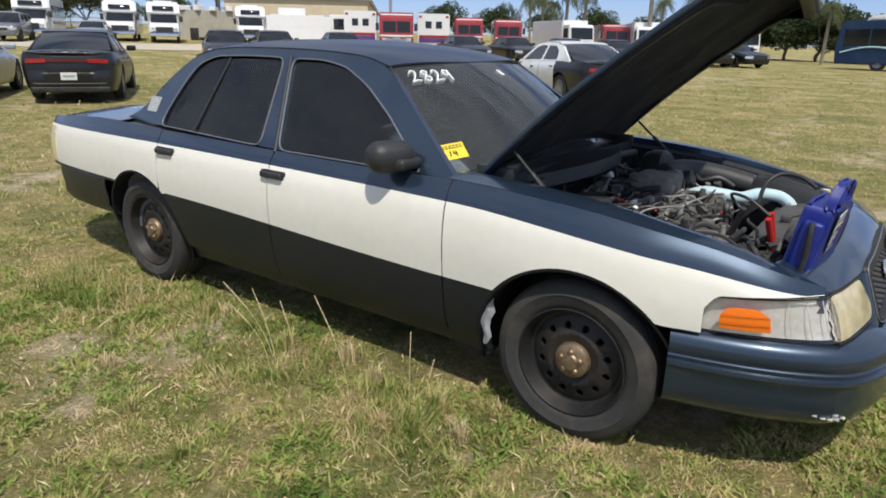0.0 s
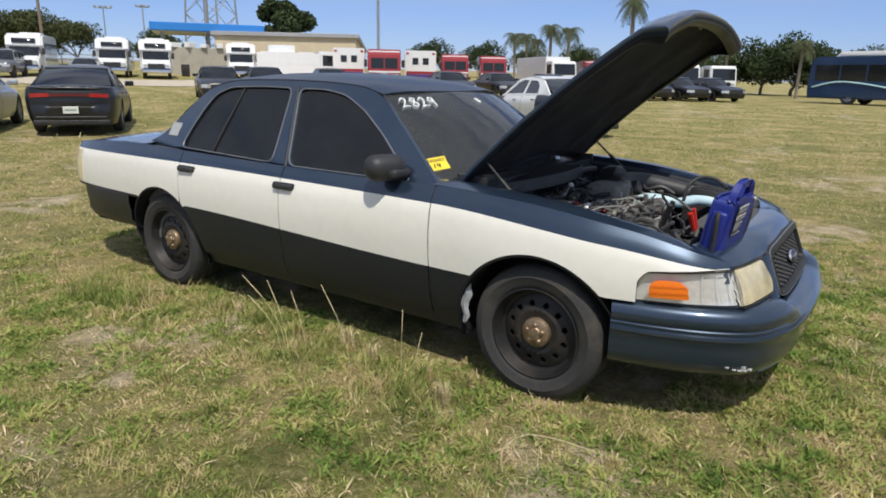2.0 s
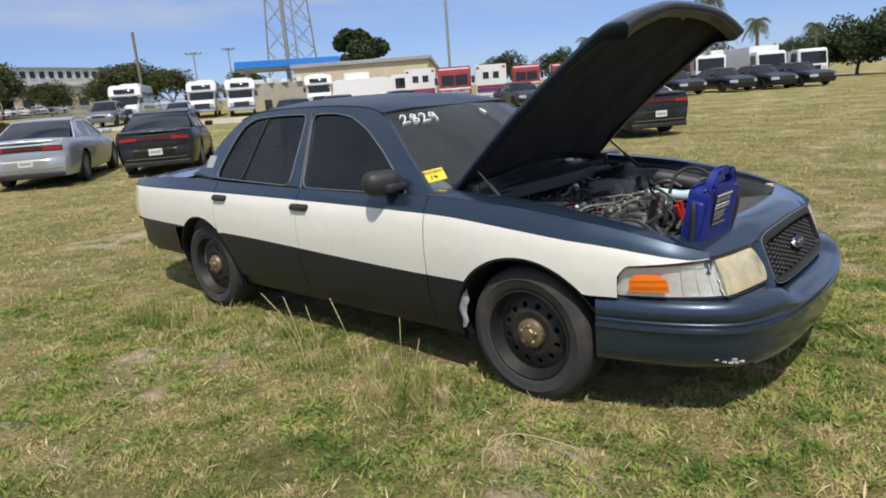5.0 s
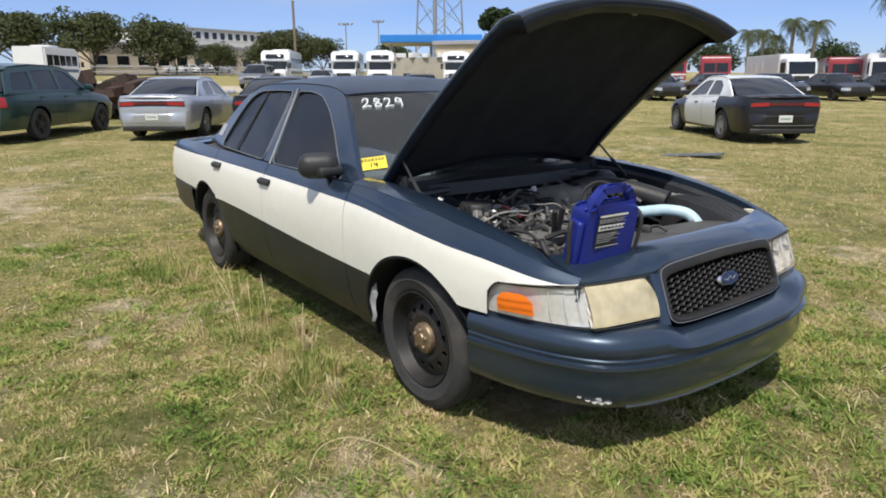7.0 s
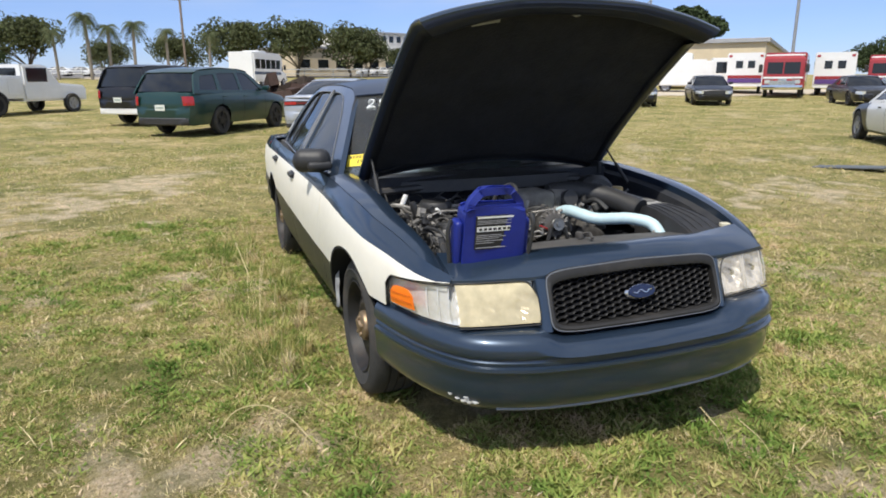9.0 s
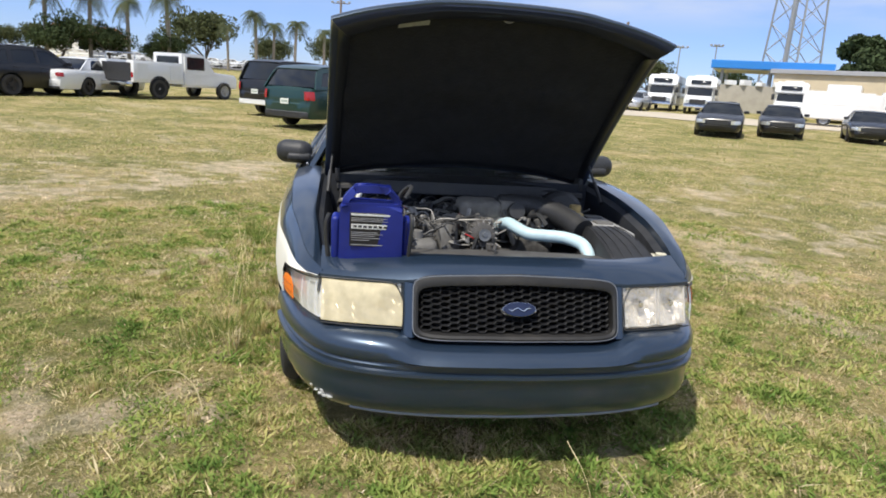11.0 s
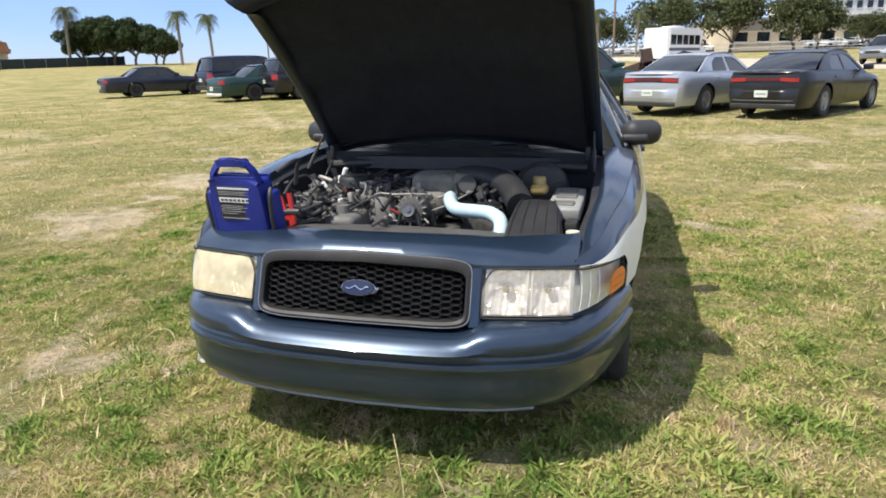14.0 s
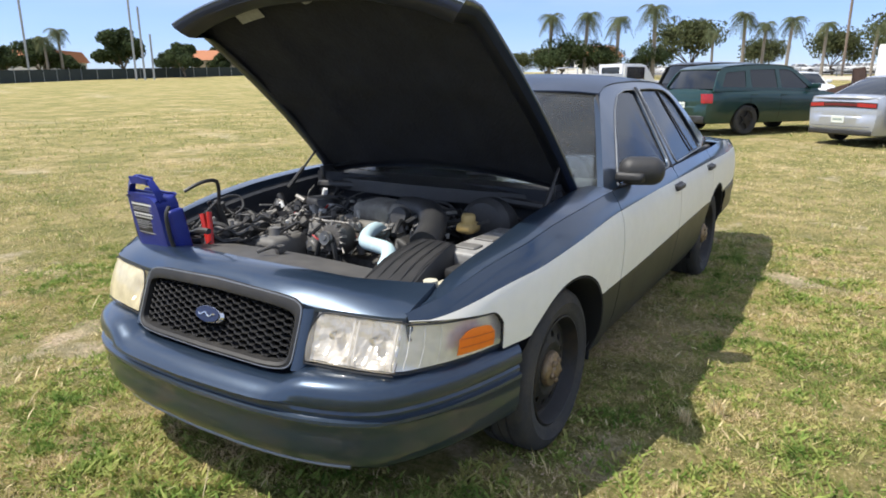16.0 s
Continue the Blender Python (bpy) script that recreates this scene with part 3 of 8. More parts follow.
# hand-drawn marker digits on the glass: strokes in a unit box
STROKES = {"2": [(0.05, 0.75), (0.3, 1.0), (0.7, 0.9), (0.6, 0.55), (0.2, 0.15), (0.0, 0.0), (0.5, 0.1), (0.95, 0.05)],
           "8": [(0.8, 0.8), (0.4, 1.0), (0.15, 0.75), (0.5, 0.5), (0.85, 0.2), (0.45, 0.0), (0.15, 0.2), (0.5, 0.5), (0.8, 0.85)],
           "9": [(0.8, 0.85), (0.4, 1.0), (0.15, 0.7), (0.45, 0.5), (0.8, 0.75), (0.85, 0.95), (0.75, 0.4), (0.65, 0.0)]}
for k, ch in enumerate("2829"):
    bm = bmesh.new()
    pts = [on_screen(-0.88 + 0.098 * k + 0.08 * a, 0.80 + 0.13 * b - 0.006 * k, 0.005) for a, b in STROKES[ch]]
    tube(bm, pts, 0.0038, 5, rounds=5)
    part("marker_digit", bm, CHALK, windscreen, "white marker digit %s" % ch)
# yellow lot ticket
bm = bmesh.new()
rows = [[on_screen(-0.955 + 0.165 * a / 3, 0.085 + 0.115 * b / 3 + 0.012 * a / 3, 0.006) for a in range(4)] for b in range(4)]
grid(bm, rows)
ticket = part("lot_ticket", thicken(bm, 0.001), STICKER_YELLOW, windscreen, "yellow paper lot ticket numbered 14")
bm = bmesh.new()
for r in range(2):
    for c in range(7):
        a, b = 0.08 + 0.125 * c, 0.80 - 0.13 * r
        grid(bm, [[on_screen(-0.955 + 0.165 * (a + da), 0.085 + 0.115 * (b + db) + 0.012 * a, 0.009) for da in (0, 0.085)] for db in (0, 0.06)])
part("printed_bar", bm, LABEL_BLACK, ticket)
bm = bmesh.new()
for st in ([(0.42, 0.18), (0.44, 0.5)], [(0.55, 0.5), (0.54, 0.32), (0.66, 0.34)], [(0.63, 0.48), (0.63, 0.16)]):
    tube(bm, [on_screen(-0.955 + 0.165 * a, 0.085 + 0.115 * b + 0.012 * a, 0.009) for a, b in st], 0.0028, 5, rounds=2)
part("ticket_numeral", bm, LABEL_BLACK, ticket, "handwritten 14")
bm = bmesh.new()
grid(bm, [[on_screen(0.10 + 0.05 * a, 0.80 + 0.07 * b, 0.006) for a in range(2)] for b in range(2)])
part("toll_tag", thicken(bm, 0.001), LABEL_WHITE, windscreen, "small white tag behind the glass")

# trunk lid, rear face
bm = bmesh.new()
rows = []
for x, dz in ((-3.14, 0.0), (-3.4, 0.0), (-3.7, 0.0), (-3.95, -0.002), (-4.1, -0.008), (-4.19, -0.03), (-4.225, -0.07), (-4.235, -0.2), (-4.225, -0.33)):
    xr = max(x, -4.19)
    y, z = side_y(xr, crest(xr)), crest(xr)
    row = []
    for j in range(17):
        u = -1 + 2 * j / 16
        crown = 0.045 * (1 - u * u) * (1 if x > -4.2 else 0.3)
        row.append((x + (0.04 * u * u if x < -4.15 else 0), u * y, z + dz + crown))
    rows.append(row)
grid(bm, rows)
part("trunk_lid", thicken(bm, -0.004), NAVY, sedan)
bm = bmesh.new()
rows = []
RB = [(-4.30, 0.0), (-4.295, 0.4), (-4.25, 0.68), (-4.17, 0.83), (-4.0, 0.915), (-3.7, 0.95), (-3.32, 0.965)]
full = [(x, -y) for x, y in RB[::-1]] + RB[1:]
for off, z in ((-0.15, 0.615), (-0.03, 0.62), (-0.004, 0.60), (0.0, 0.56), (-0.008, 0.50), (-0.012, 0.49), (-0.012, 0.42), (-0.05, 0.36), (-0.16, 0.335)):
    rows.append([(x + (-off if x < -4.1 else -off * 0.3), y * (1 + off / 0.95 * (1 if abs(y) > 0.6 else 0.3)), z) for x, y in full])
grid(bm, rows)
part("rear_bumper", thicken(bm, -0.004), BLACK_LOW, sedan)
for s in (-1, 1):
    bm = bmesh.new()
    rows = []
    for x, k in ((-4.03, 1.008), (-4.12, 1.012), (-4.19, 1.012), (-4.245, 0.95), (-4.262, 0.8), (-4.262, 0.6)):
        rows.append([(x, s * side_y(max(x, -4.2), z) * k, z) for z in (0.635, 0.72, 0.80, 0.875)])
    grid(bm, rows)
    part("tail_lamp", thicken(bm, 0.008), [surface("sunbleached_tail_lens", (0.80, 0.70, 0.46), 0.3, vary=0.05, coat=0.4), RED_LAMP], sedan, "faded wraparound tail lamp")

# front face: header panel, lamps, grille
face_x = smooth_curve([(0, 0.955), (0.25, 0.95), (0.43, 0.928), (0.6, 0.90), (0.74, 0.862), (0.80, 0.77), (0.845, 0.66), (0.88, 0.54), (0.895, 0.46)])
face = lambda y, z, o=0.0: (face_x(abs(y)) - 0.38 * (z - 0.60) + o, y, z)
bm = bmesh.new()
rows = []
for j in range(45):
    y = -0.745 + 1.49 * j / 44
    k = abs(y)
    lift = 0.022 * (1 - min(1, k / 0.42) ** 4)
    top = face(y, 0.755 + lift)
    back = 0.735 - 0.12 * (k / 0.8) ** 2
    z0 = min(0.815 + lift * 0.4, 0.835) if k < 0.5 else 0.815 + (k - 0.5) * 0.03
    w = max(0.0, min(1.0, (k - 0.45) / 0.27))
    za = (z0 + 0.006) * (1 - w) + (z0 * 0.62 + top[2] * 0.38 + 0.002) * w
    zb = (z0 * 0.45 + top[2] * 0.55 + 0.008) * (1 - w) + (z0 * 0.24 + top[2] * 0.76 + 0.004) * w
    rows.append([(back - 0.02, y, z0 - 0.05), (back, y, z0), (back * 0.6 + top[0] * 0.4, y, za), (back * 0.2 + top[0] * 0.8, y, zb), top, face(y, 0.741 + lift * 0.6, -0.004), face(y, 0.736 + lift * 0.4, -0.03)])
for r_ in (0, -1):
    rows.insert(0 if r_ == 0 else len(rows), [(p[0], p[1] + (0.010 if r_ else -0.010), p[2] - 0.06) for p in rows[r_]])
grid(bm, rows)
for s in (-1, 1):
    rows = []
    for y, o in ((0.385, -0.04), (0.392, 0.002), (0.402, 0.010), (0.418, 0.009), (0.430, 0.003), (0.438, -0.010), (0.440, -0.05)):
        rows.append([face(s * y, z, o) for z in (0.56, 0.59, 0.62, 0.65, 0.68, 0.71, 0.73, 0.749)])
    grid(bm, rows)
part("header_panel", bm, NAVY, sedan)
# near-black sheet standing for the shaded space behind the lamps
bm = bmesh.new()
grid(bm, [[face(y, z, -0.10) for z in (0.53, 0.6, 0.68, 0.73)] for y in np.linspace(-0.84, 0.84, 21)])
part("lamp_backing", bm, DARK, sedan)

for s in (-1, 1):
    hazed = s < 0
    # main lamp
    lamp = part("headlamp", box(bmesh.new(), 0.70, 0.74, s * 0.45, s * 0.72, 0.62, 0.73), DARK, sedan, "yellowed hazy headlamp" if hazed else "clear headlamp with bright reflector")
    ys = np.linspace(0.442, 0.735, 30)
    bm = bmesh.new()
    grid(bm, [[face(s * y, z, -0.020 - 0.034 * max(0.0, 1 - ((min(abs(y - 0.515), abs(y - 0.655)) / 0.072) ** 2 + ((z - 0.675) / 0.085) ** 2))) for k, z in enumerate(np.linspace(0.592, 0.740, 17))] for i, y in enumerate(ys)])
    for v in bm.verts:
        v.co.x += 0.0022 * math.sin(v.co.y * 260) + 0.0030 * math.sin(v.co.z * 150 + v.co.y * 60)
    part("reflector", bm, REFLECTOR, lamp, smooth=False)
    bm = bmesh.new()
    rows = [[face(s * y, z, -0.004 + 0.012 * math.sin(math.pi * (z - 0.58) / 0.17) - (0.02 if k in (0, 8) else 0)) for k, z in enumerate([0.590, 0.594, 0.617, 0.643, 0.67, 0.697, 0.72, 0.737, 0.742])] for y in [0.438] + list(ys) + [0.739]]
    rows = [[face(p[1], 0.590 + (p[2] - 0.590) * (1 - 0.30 * max(0.0, 1 - (abs(p[1]) - 0.438) / 0.045) ** 2), p[0] - face(p[1], p[2])[0]) for p in r] for r in rows]
    grid(bm, rows)
    part("lens", bm, LENS_HAZED if hazed else LENS_MILKY, lamp)
    for y in (0.515, 0.655):
        c = Vector(face(s * y, 0.675, -0.05))
        bm = bmesh.new()
        lathe(bm, [(0.0, 0.045), (0.012, 0.043), (0.016, 0.03), (0.016, 0.0)], 14, Matrix.Translation(c) @ Euler((0, radians(90), 0)).to_matrix().to_4x4())
        part("bulb_shield", bm, CHROME, lamp)
    for y in (0.585, 0.60, 0.725):
        bm = bmesh.new()
        tube(bm, [face(s * y, z, -0.010) for z in (0.60, 0.645, 0.69, 0.735)], 0.004, 5, rounds=1)
        part("reflector_rib", bm, REFLECTOR, lamp)
    bm = bmesh.new()
    tube(bm, [face(s * y, z, 0.0) for y, z in ((0.438, 0.588), (0.436, 0.62), (0.436, 0.68), (0.446, 0.708), (0.458, 0.728), (0.475, 0.742), (0.55, 0.746), (0.65, 0.745), (0.74, 0.744))], 0.0028, 6, rounds=2)
    tube(bm, [face(s * y, 0.586, -0.002) for y in (0.44, 0.54, 0.64, 0.74)], 0.003, 6, rounds=2)
    part("lamp_gasket", bm, BLACK_PLASTIC, lamp)
    # wraparound corner lamp
    corner = part("corner_lamp", box(bmesh.new(), 0.60, 0.64, s * 0.74, s * 0.76, 0.62, 0.68), DARK, sedan, "clear corner lamp with amber reflector")
    ys = [0.742, 0.76, 0.78, 0.80, 0.82, 0.835, 0.85, 0.862, 0.872, 0.882, 0.888, 0.892, 0.895]
    ztop = lambda y: 0.742 - 0.034 * ((y - 0.742) / 0.153) - 0.045 * max(0.0, 1 - (face_x(y) - 0.46) / 0.05) ** 2
    zlow = lambda y: 0.590 - 0.012 * ((y - 0.742) / 0.153)
    bm = bmesh.new()
    grid(bm, [[(face(s * y, 0.6, -0.025)[0] - 0.006 * (k % 2) - 0.25 * (zlow(y) + (ztop(y) - zlow(y)) * k / 8 - 0.6) * (1 if y < 0.8 else 0.3), s * (y - 0.012), zlow(y) + (ztop(y) - zlow(y)) * k / 8) for k in range(9)] for y in ys])
    part("reflector", bm, REFLECTOR, corner)

    def corner_point(y, f, o=0.0):
        z = zlow(y) + (ztop(y) - zlow(y)) * f
        t = min(1.0, (y - 0.742) / 0.153)
        return (face_x(y) - 0.38 * (z - 0.60) * (1 - t) ** 0.7 + o * (1 - t), s * (y + o * t + 0.008 * math.sin(math.pi * f)), z)
    bm = bmesh.new()
    grid(bm, [[corner_point(y, k / 8) for k in range(9)] for y in ys])
    part("lens", bm, LENS_CLEAR, corner)
    for q in range(3):
        y = 0.757 + 0.030 * q
        bm = bmesh.new()
        tube(bm, [corner_point(y, 0.08 + 0.84 * k / 5, -0.012) for k in range(6)], 0.0016, 5, rounds=1)
        part("reflector_flute", bm, REFLECTOR, corner)
    bm = bmesh.new()
    grid(bm, [[corner_point(y, 0.20 + (0.58 - 0.22 * (abs(i - 3) / 3) ** 4) * k / 6, 0.012) for k in range(7)] for i, y in enumerate((0.842, 0.852, 0.861, 0.869, 0.876, 0.881, 0.885))])
    amber = part("amber_reflector", thicken(bm, 0.004), LENS_AMBER, corner)
    for f in (0.38, 0.58):
        bm = bmesh.new()
        tube(bm, [corner_point(y, f, 0.017) for y in (0.843, 0.855, 0.866, 0.877, 0.884)], 0.0011, 5, rounds=1)
        part("amber_rib", bm, AMBER_DARK, amber)
    bm = bmesh.new()
    edge = [corner_point(y, 1.0, 0.004) for y in ys] + [corner_point(0.897, f, 0.003) for f in (0.9, 0.6, 0.3, 0.0)]
    tube(bm, edge, 0.0036, 5, rounds=1)
    part("lamp_gasket", bm, BLACK_PLASTIC, corner)

# grille: surround, honeycomb, badge
grille = part("grille_backing", box(bmesh.new(), 0.80, 0.82, -0.40, 0.40, 0.56, 0.755), DARK, sedan)
bm = bmesh.new()


def grille_loop(hw, zb, zt, o, n=56):
    pts = []
    for k in range(n):
        a = 2 * math.pi * k / n
        c, sn = math.cos(a), math.sin(a)
        y = hw * math.copysign(abs(c) ** 0.17, c)
        z = (zb + zt) / 2 + (zt - zb) / 2 * math.copysign(abs(sn) ** 0.25, sn)
        z += 0.018 * (1 - (y / hw) ** 2) * (1 if sn > 0 else 0)
        pts.append(face(y, z, o))
    return pts


loops = [grille_loop(0.402, 0.556, 0.772, -0.01), grille_loop(0.400, 0.558, 0.770, 0.014), grille_loop(0.390, 0.566, 0.752, 0.018), grille_loop(0.382, 0.574, 0.738, 0.012), grille_loop(0.378, 0.578, 0.733, -0.03)]
grid(bm, loops, close=True)
rim_bm = bmesh.new()
tube(rim_bm, [p for p in grille_loop(0.401, 0.557, 0.772, 0.012)] + [grille_loop(0.401, 0.557, 0.772, 0.012)[0]], 0.0028, 5, rounds=1)
part("grille_edge", rim_bm, TRIM_GREY, grille, "thin bright grille edge")
part("grille_surround", bm, surface("dark_chrome_surround", (0.022, 0.021, 0.020), 0.5, 0.2, 0.1, 30, (0.09, 0.08, 0.07), 5, 0.3), grille, "worn dark grey grille surround")
bm = bmesh.new()
CELL_W, CELL_H = 0.0232, 0.0104
for c in range(-11, 12):
    for r in range(8):
        y = c * CELL_W * 1.5
        z = 0.591 + r * 2 * CELL_H + (CELL_H if c % 2 else 0)
        if abs(y) > 0.370 - 0.02 * (abs(z - 0.660) / 0.08) ** 3 or z > 0.733 + 0.012 * (1 - (y / 0.38) ** 2):
            continue
        rings = []
        for k_, o in ((1.0, 0.001), (0.93, 0.004), (0.86, 0.002), (0.84, -0.020)):
            rings.append([face(y + k_ * CELL_W * math.cos(math.pi / 3 * k), z + k_ * CELL_H * 1.155 * math.sin(math.pi / 3 * k), o - 0.008) for k in range(6)])
        grid(bm, rings, close=True)
part("honeycomb_mesh", bm, surface("dark_grille_plastic", (0.016, 0.016, 0.017), 0.5, 0.0, 0.2, 60), grille, "black honeycomb grille insert", smooth=False)
bm = bmesh.new()
badge_m = Matrix.Translation(face(0, 0.668, 0.006)) @ Euler((0, radians(69), 0)).to_matrix().to_4x4()
lathe(bm, [(0.0, 0.014), (0.75, 0.013), (0.9, 0.010), (1.0, 0.0)], 36, badge_m @ Matrix.Diagonal((0.031, 0.072, 1.0, 1)), 0)
badge = part("badge", bm, CHROME, grille, "oval chrome and blue badge")
bm = bmesh.new()
lathe(bm, [(0.0, 0.0165), (0.84, 0.0155), (0.88, 0.011)], 36, badge_m @ Matrix.Diagonal((0.031, 0.072, 1.0, 1)), 0)
part("badge_field", bm, surface("badge_blue", (0.008, 0.016, 0.055), 0.45, vary=0.05, coat=0.1), badge)
bm = bmesh.new()
tube(bm, [badge_m @ Vector((0.006 * math.sin(k * 1.7), -0.042 + 0.012 * k, 0.0175)) for k in range(8)], 0.0025, 5)
part("badge_flourish", bm, CHROME, badge)

# front bumper cover
BP = smooth_curve([(0, 1.068), (0.25, 1.058), (0.45, 1.032), (0.60, 0.988), (0.72, 0.92), (0.805, 0.80), (0.865, 0.66), (0.907, 0.51), (0.935, 0.372)])
half = [0, 0.08, 0.16, 0.24, 0.32, 0.37, 0.41, 0.45, 0.50, 0.56, 0.62, 0.67, 0.72, 0.765, 0.79, 0.815, 0.838, 0.86, 0.88, 0.896, 0.911, 0.924, 0.935]
ys = [-y for y in half[::-1]] + half[1:]
rows = []
for y in ys:
    k = abs(y)
    dy = 0.004
    t = Vector((BP(k + dy) - BP(max(0, k - dy)), (k + dy) - max(0, k - dy), 0)).normalized()
    n = Vector((t.y, -t.x, 0))
    mid = 1 / (1 + math.exp((k - 0.43) / 0.018))
    row = []
    for o, z in ((-0.22, 0.572), (-0.10, 0.574), (-0.05, 0.570), (-0.018, 0.556), (-0.004, 0.536), (0.002, 0.508), (-0.003, 0.494), (-0.014, 0.487), (-0.014, 0.480), (-0.008, 0.472), (-0.011, 0.455), (0.003, 0.449), (0.004, 0.442), (-0.003, 0.432), (-0.006, 0.385), (-0.010, 0.335), (-0.024, 0.298), (-0.055, 0.268), (-0.10, 0.252), (-0.2, 0.262)):
        drop = mid * max(0.0, min(1.0, (z - 0.49) / 0.05)) * 0.040
        groove = 0.006 if 0.475 < z < 0.49 else 0.0
        out = o + mid * ((0.005 if 0.49 < z < 0.56 else 0.0) + groove)
        p = Vector((BP(k), k, z - drop)) + n * out
        row.append((p.x, math.copysign(p.y, y) if y else 0.0, p.z))
    rows.append(row)
bm = bmesh.new()
grid(bm, rows)
bumper = part("front_bumper", thicken(bm, -0.004), NAVY, sedan, "navy painted front bumper with scuffs")
bm = bmesh.new()
tube(bm, [(BP(abs(y)) - 0.045, y, 0.276 - 0.006 * math.cos(y * 2)) for y in np.linspace(-0.62, 0.62, 15)], 0.007, 6, rounds=1)
part("bumper_lip", bm, TRIM_GREY, bumper, "bright lower lip")
SCUFF = surface("bare_scuffed_plastic", (0.5, 0.5, 0.48), 0.7)
for k in range(10):
    bm = bmesh.new()
    y = -0.775 + random.uniform(0, 0.075)
    z = 0.312 + random.uniform(-0.012, 0.012)
    x = BP(abs(y)) - 0.012
    box(bm, x - 0.012, x + 0.004, y, y + random.uniform(0.006, 0.03), z, z + random.uniform(0.002, 0.006))
    part("scuff_mark", bm, SCUFF, bumper)


# ---------------------------------------------------------------- wheels
def wheel(parent, cx, s, yaw=0.0):
    """A black steel wheel; its outer side looks along s * y."""
    hub = Matrix.Translation((cx, s * 0.815, HUB_Z)) @ Euler((radians(-90 * s), 0, radians(yaw))).to_matrix().to_4x4()
    bm = bmesh.new()
    T = TYRE_R
    lathe(bm, [(0.222, -0.10), (0.235, -0.112), (0.27, -0.121), (0.305, -0.118), (0.325, -0.102), (T, -0.08), (T, -0.045), (T - 0.009, -0.043), (T - 0.009, -0.037), (T, -0.035), (T, -0.003), (T - 0.009, -0.002), (T - 0.009, 0.002), (T, 0.003), (T, 0.035), (T - 0.009, 0.037), (T - 0.009, 0.043), (T, 0.045), (T, 0.08), (0.325, 0.102), (0.318, 0.108), (0.305, 0.117), (0.285, 0.121), (0.281, 0.1235), (0.277, 0.121), (0.25, 0.117), (0.235, 0.111), (0.222, 0.10)], 64, hub)
    w = part("wheel", bm, RUBBER, parent, "worn black tyre on a steel wheel", angle=28)
    bm = bmesh.new()
    lathe(bm, [(0.224, -0.10), (0.216, -0.09), (0.205, -0.02), (0.205, 0.06), (0.214, 0.085), (0.222, 0.100), (0.226, 0.110), (0.220, 0.112), (0.212, 0.096), (0.204, 0.070), (0.197, 0.055), (0.186, 0.052), (0.172, 0.060)], 48, hub)
    lathe(bm, [(0.112, 0.078), (0.098, 0.075), (0.085, 0.070), (0.05, 0.070), (0.0, 0.072)], 48, hub)
    N = 12
    r0, r1 = 0.112, 0.172
    for k in range(N):
        a0, a1 = 2 * math.pi * k / N, 2 * math.pi * (k + 1) / N
        am, rm = (a0 + a1) / 2, (r0 + r1) / 2
        zz = lambda r: 0.078 - 0.018 * (r - r0) / (r1 - r0)
        ring = [(r0, a0), (r1, a0), (r1, a0 * 0.75 + a1 * 0.25), (r1, am), (r1, a0 * 0.25 + a1 * 0.75), (r1, a1), (r0, a1), (r0, am)]
        hole = [(rm * math.cos(am) + 0.015 * math.cos(am + q), rm * math.sin(am) + 0.015 * math.sin(am + q)) for q in [2 * math.pi * i / 12 for i in range(12)]]
        outer = [bm.verts.new(hub @ Vector((r * math.cos(a), r * math.sin(a), zz(r)))) for r, a in ring]
        inner = [bm.verts.new(hub @ Vector((x, y, zz(math.hypot(x, y)) - 0.003))) for x, y in hole]
        es = [bm.edges.new((v[i], v[(i + 1) % len(v)])) for v in (outer, inner) for i in range(len(v))]
        bmesh.ops.triangle_fill(bm, edges=es, use_beauty=True)
        deep = [bm.verts.new(hub @ Vector((x, y, 0.03))) for x, y in hole]
        for i in range(12):
            bm.faces.new((inner[i], inner[(i + 1) % 12], deep[(i + 1) % 12], deep[i]))
    bmesh.ops.remove_doubles(bm, verts=bm.verts, dist=0.0004)
    part("rim", bm, STEEL_BLACK, w, "black steel rim with round vents")
    bm = bmesh.new()
    lathe(bm, [(0.074, 0.068), (0.074, 0.082), (0.069, 0.092), (0.054, 0.100), (0.036, 0.103), (0.030, 0.112), (0.012, 0.115), (0.0, 0.115)], 32, hub)
    for k in range(5):
        a = 2 * math.pi * k / 5 + 0.3
        lathe(bm, [(0.013, 0.09), (0.013, 0.106), (0.008, 0.112), (0.0, 0.112)], 10, hub @ Matrix.Translation((0.042 * math.cos(a), 0.042 * math.sin(a), 0)))
    part("hub_cap", bm, HUB_BRONZE, w, "tarnished bronze hub cap")
    bm = bmesh.new()
    lathe(bm, [(0.0, 0.02), (0.19, 0.02)], 24, hub)
    part("brake_disc", bm, DARK, w)
    return w


for cx in (0.0, -WHEELBASE):
    for s in (-1, 1):
        wheel(sedan, cx, s)

# torn liner hanging behind the passenger front wheel
bm = bmesh.new()
rows = []
for k in range(9):
    f = k / 8
    z = 0.60 - 0.30 * f
    x = -0.375 - 0.03 * math.sin(f * 3) + 0.01 * math.sin(f * 17)
    w = 0.024 + 0.036 * math.sin(math.pi * min(1, f * 1.1)) + 0.006 * math.sin(f * 31)
    rows.append([(x, -0.962 + 0.02 * f, z), (x + w * 0.6, -0.955, z - 0.006), (x + w, -0.94, z - 0.004)])
grid(bm, rows)
part("torn_wheel_liner", thicken(bm, 0.003), surface("pale_torn_liner", (0.34, 0.345, 0.35), 0.6, 0.0, 0.25, 40), sedan, "torn pale wheel liner")

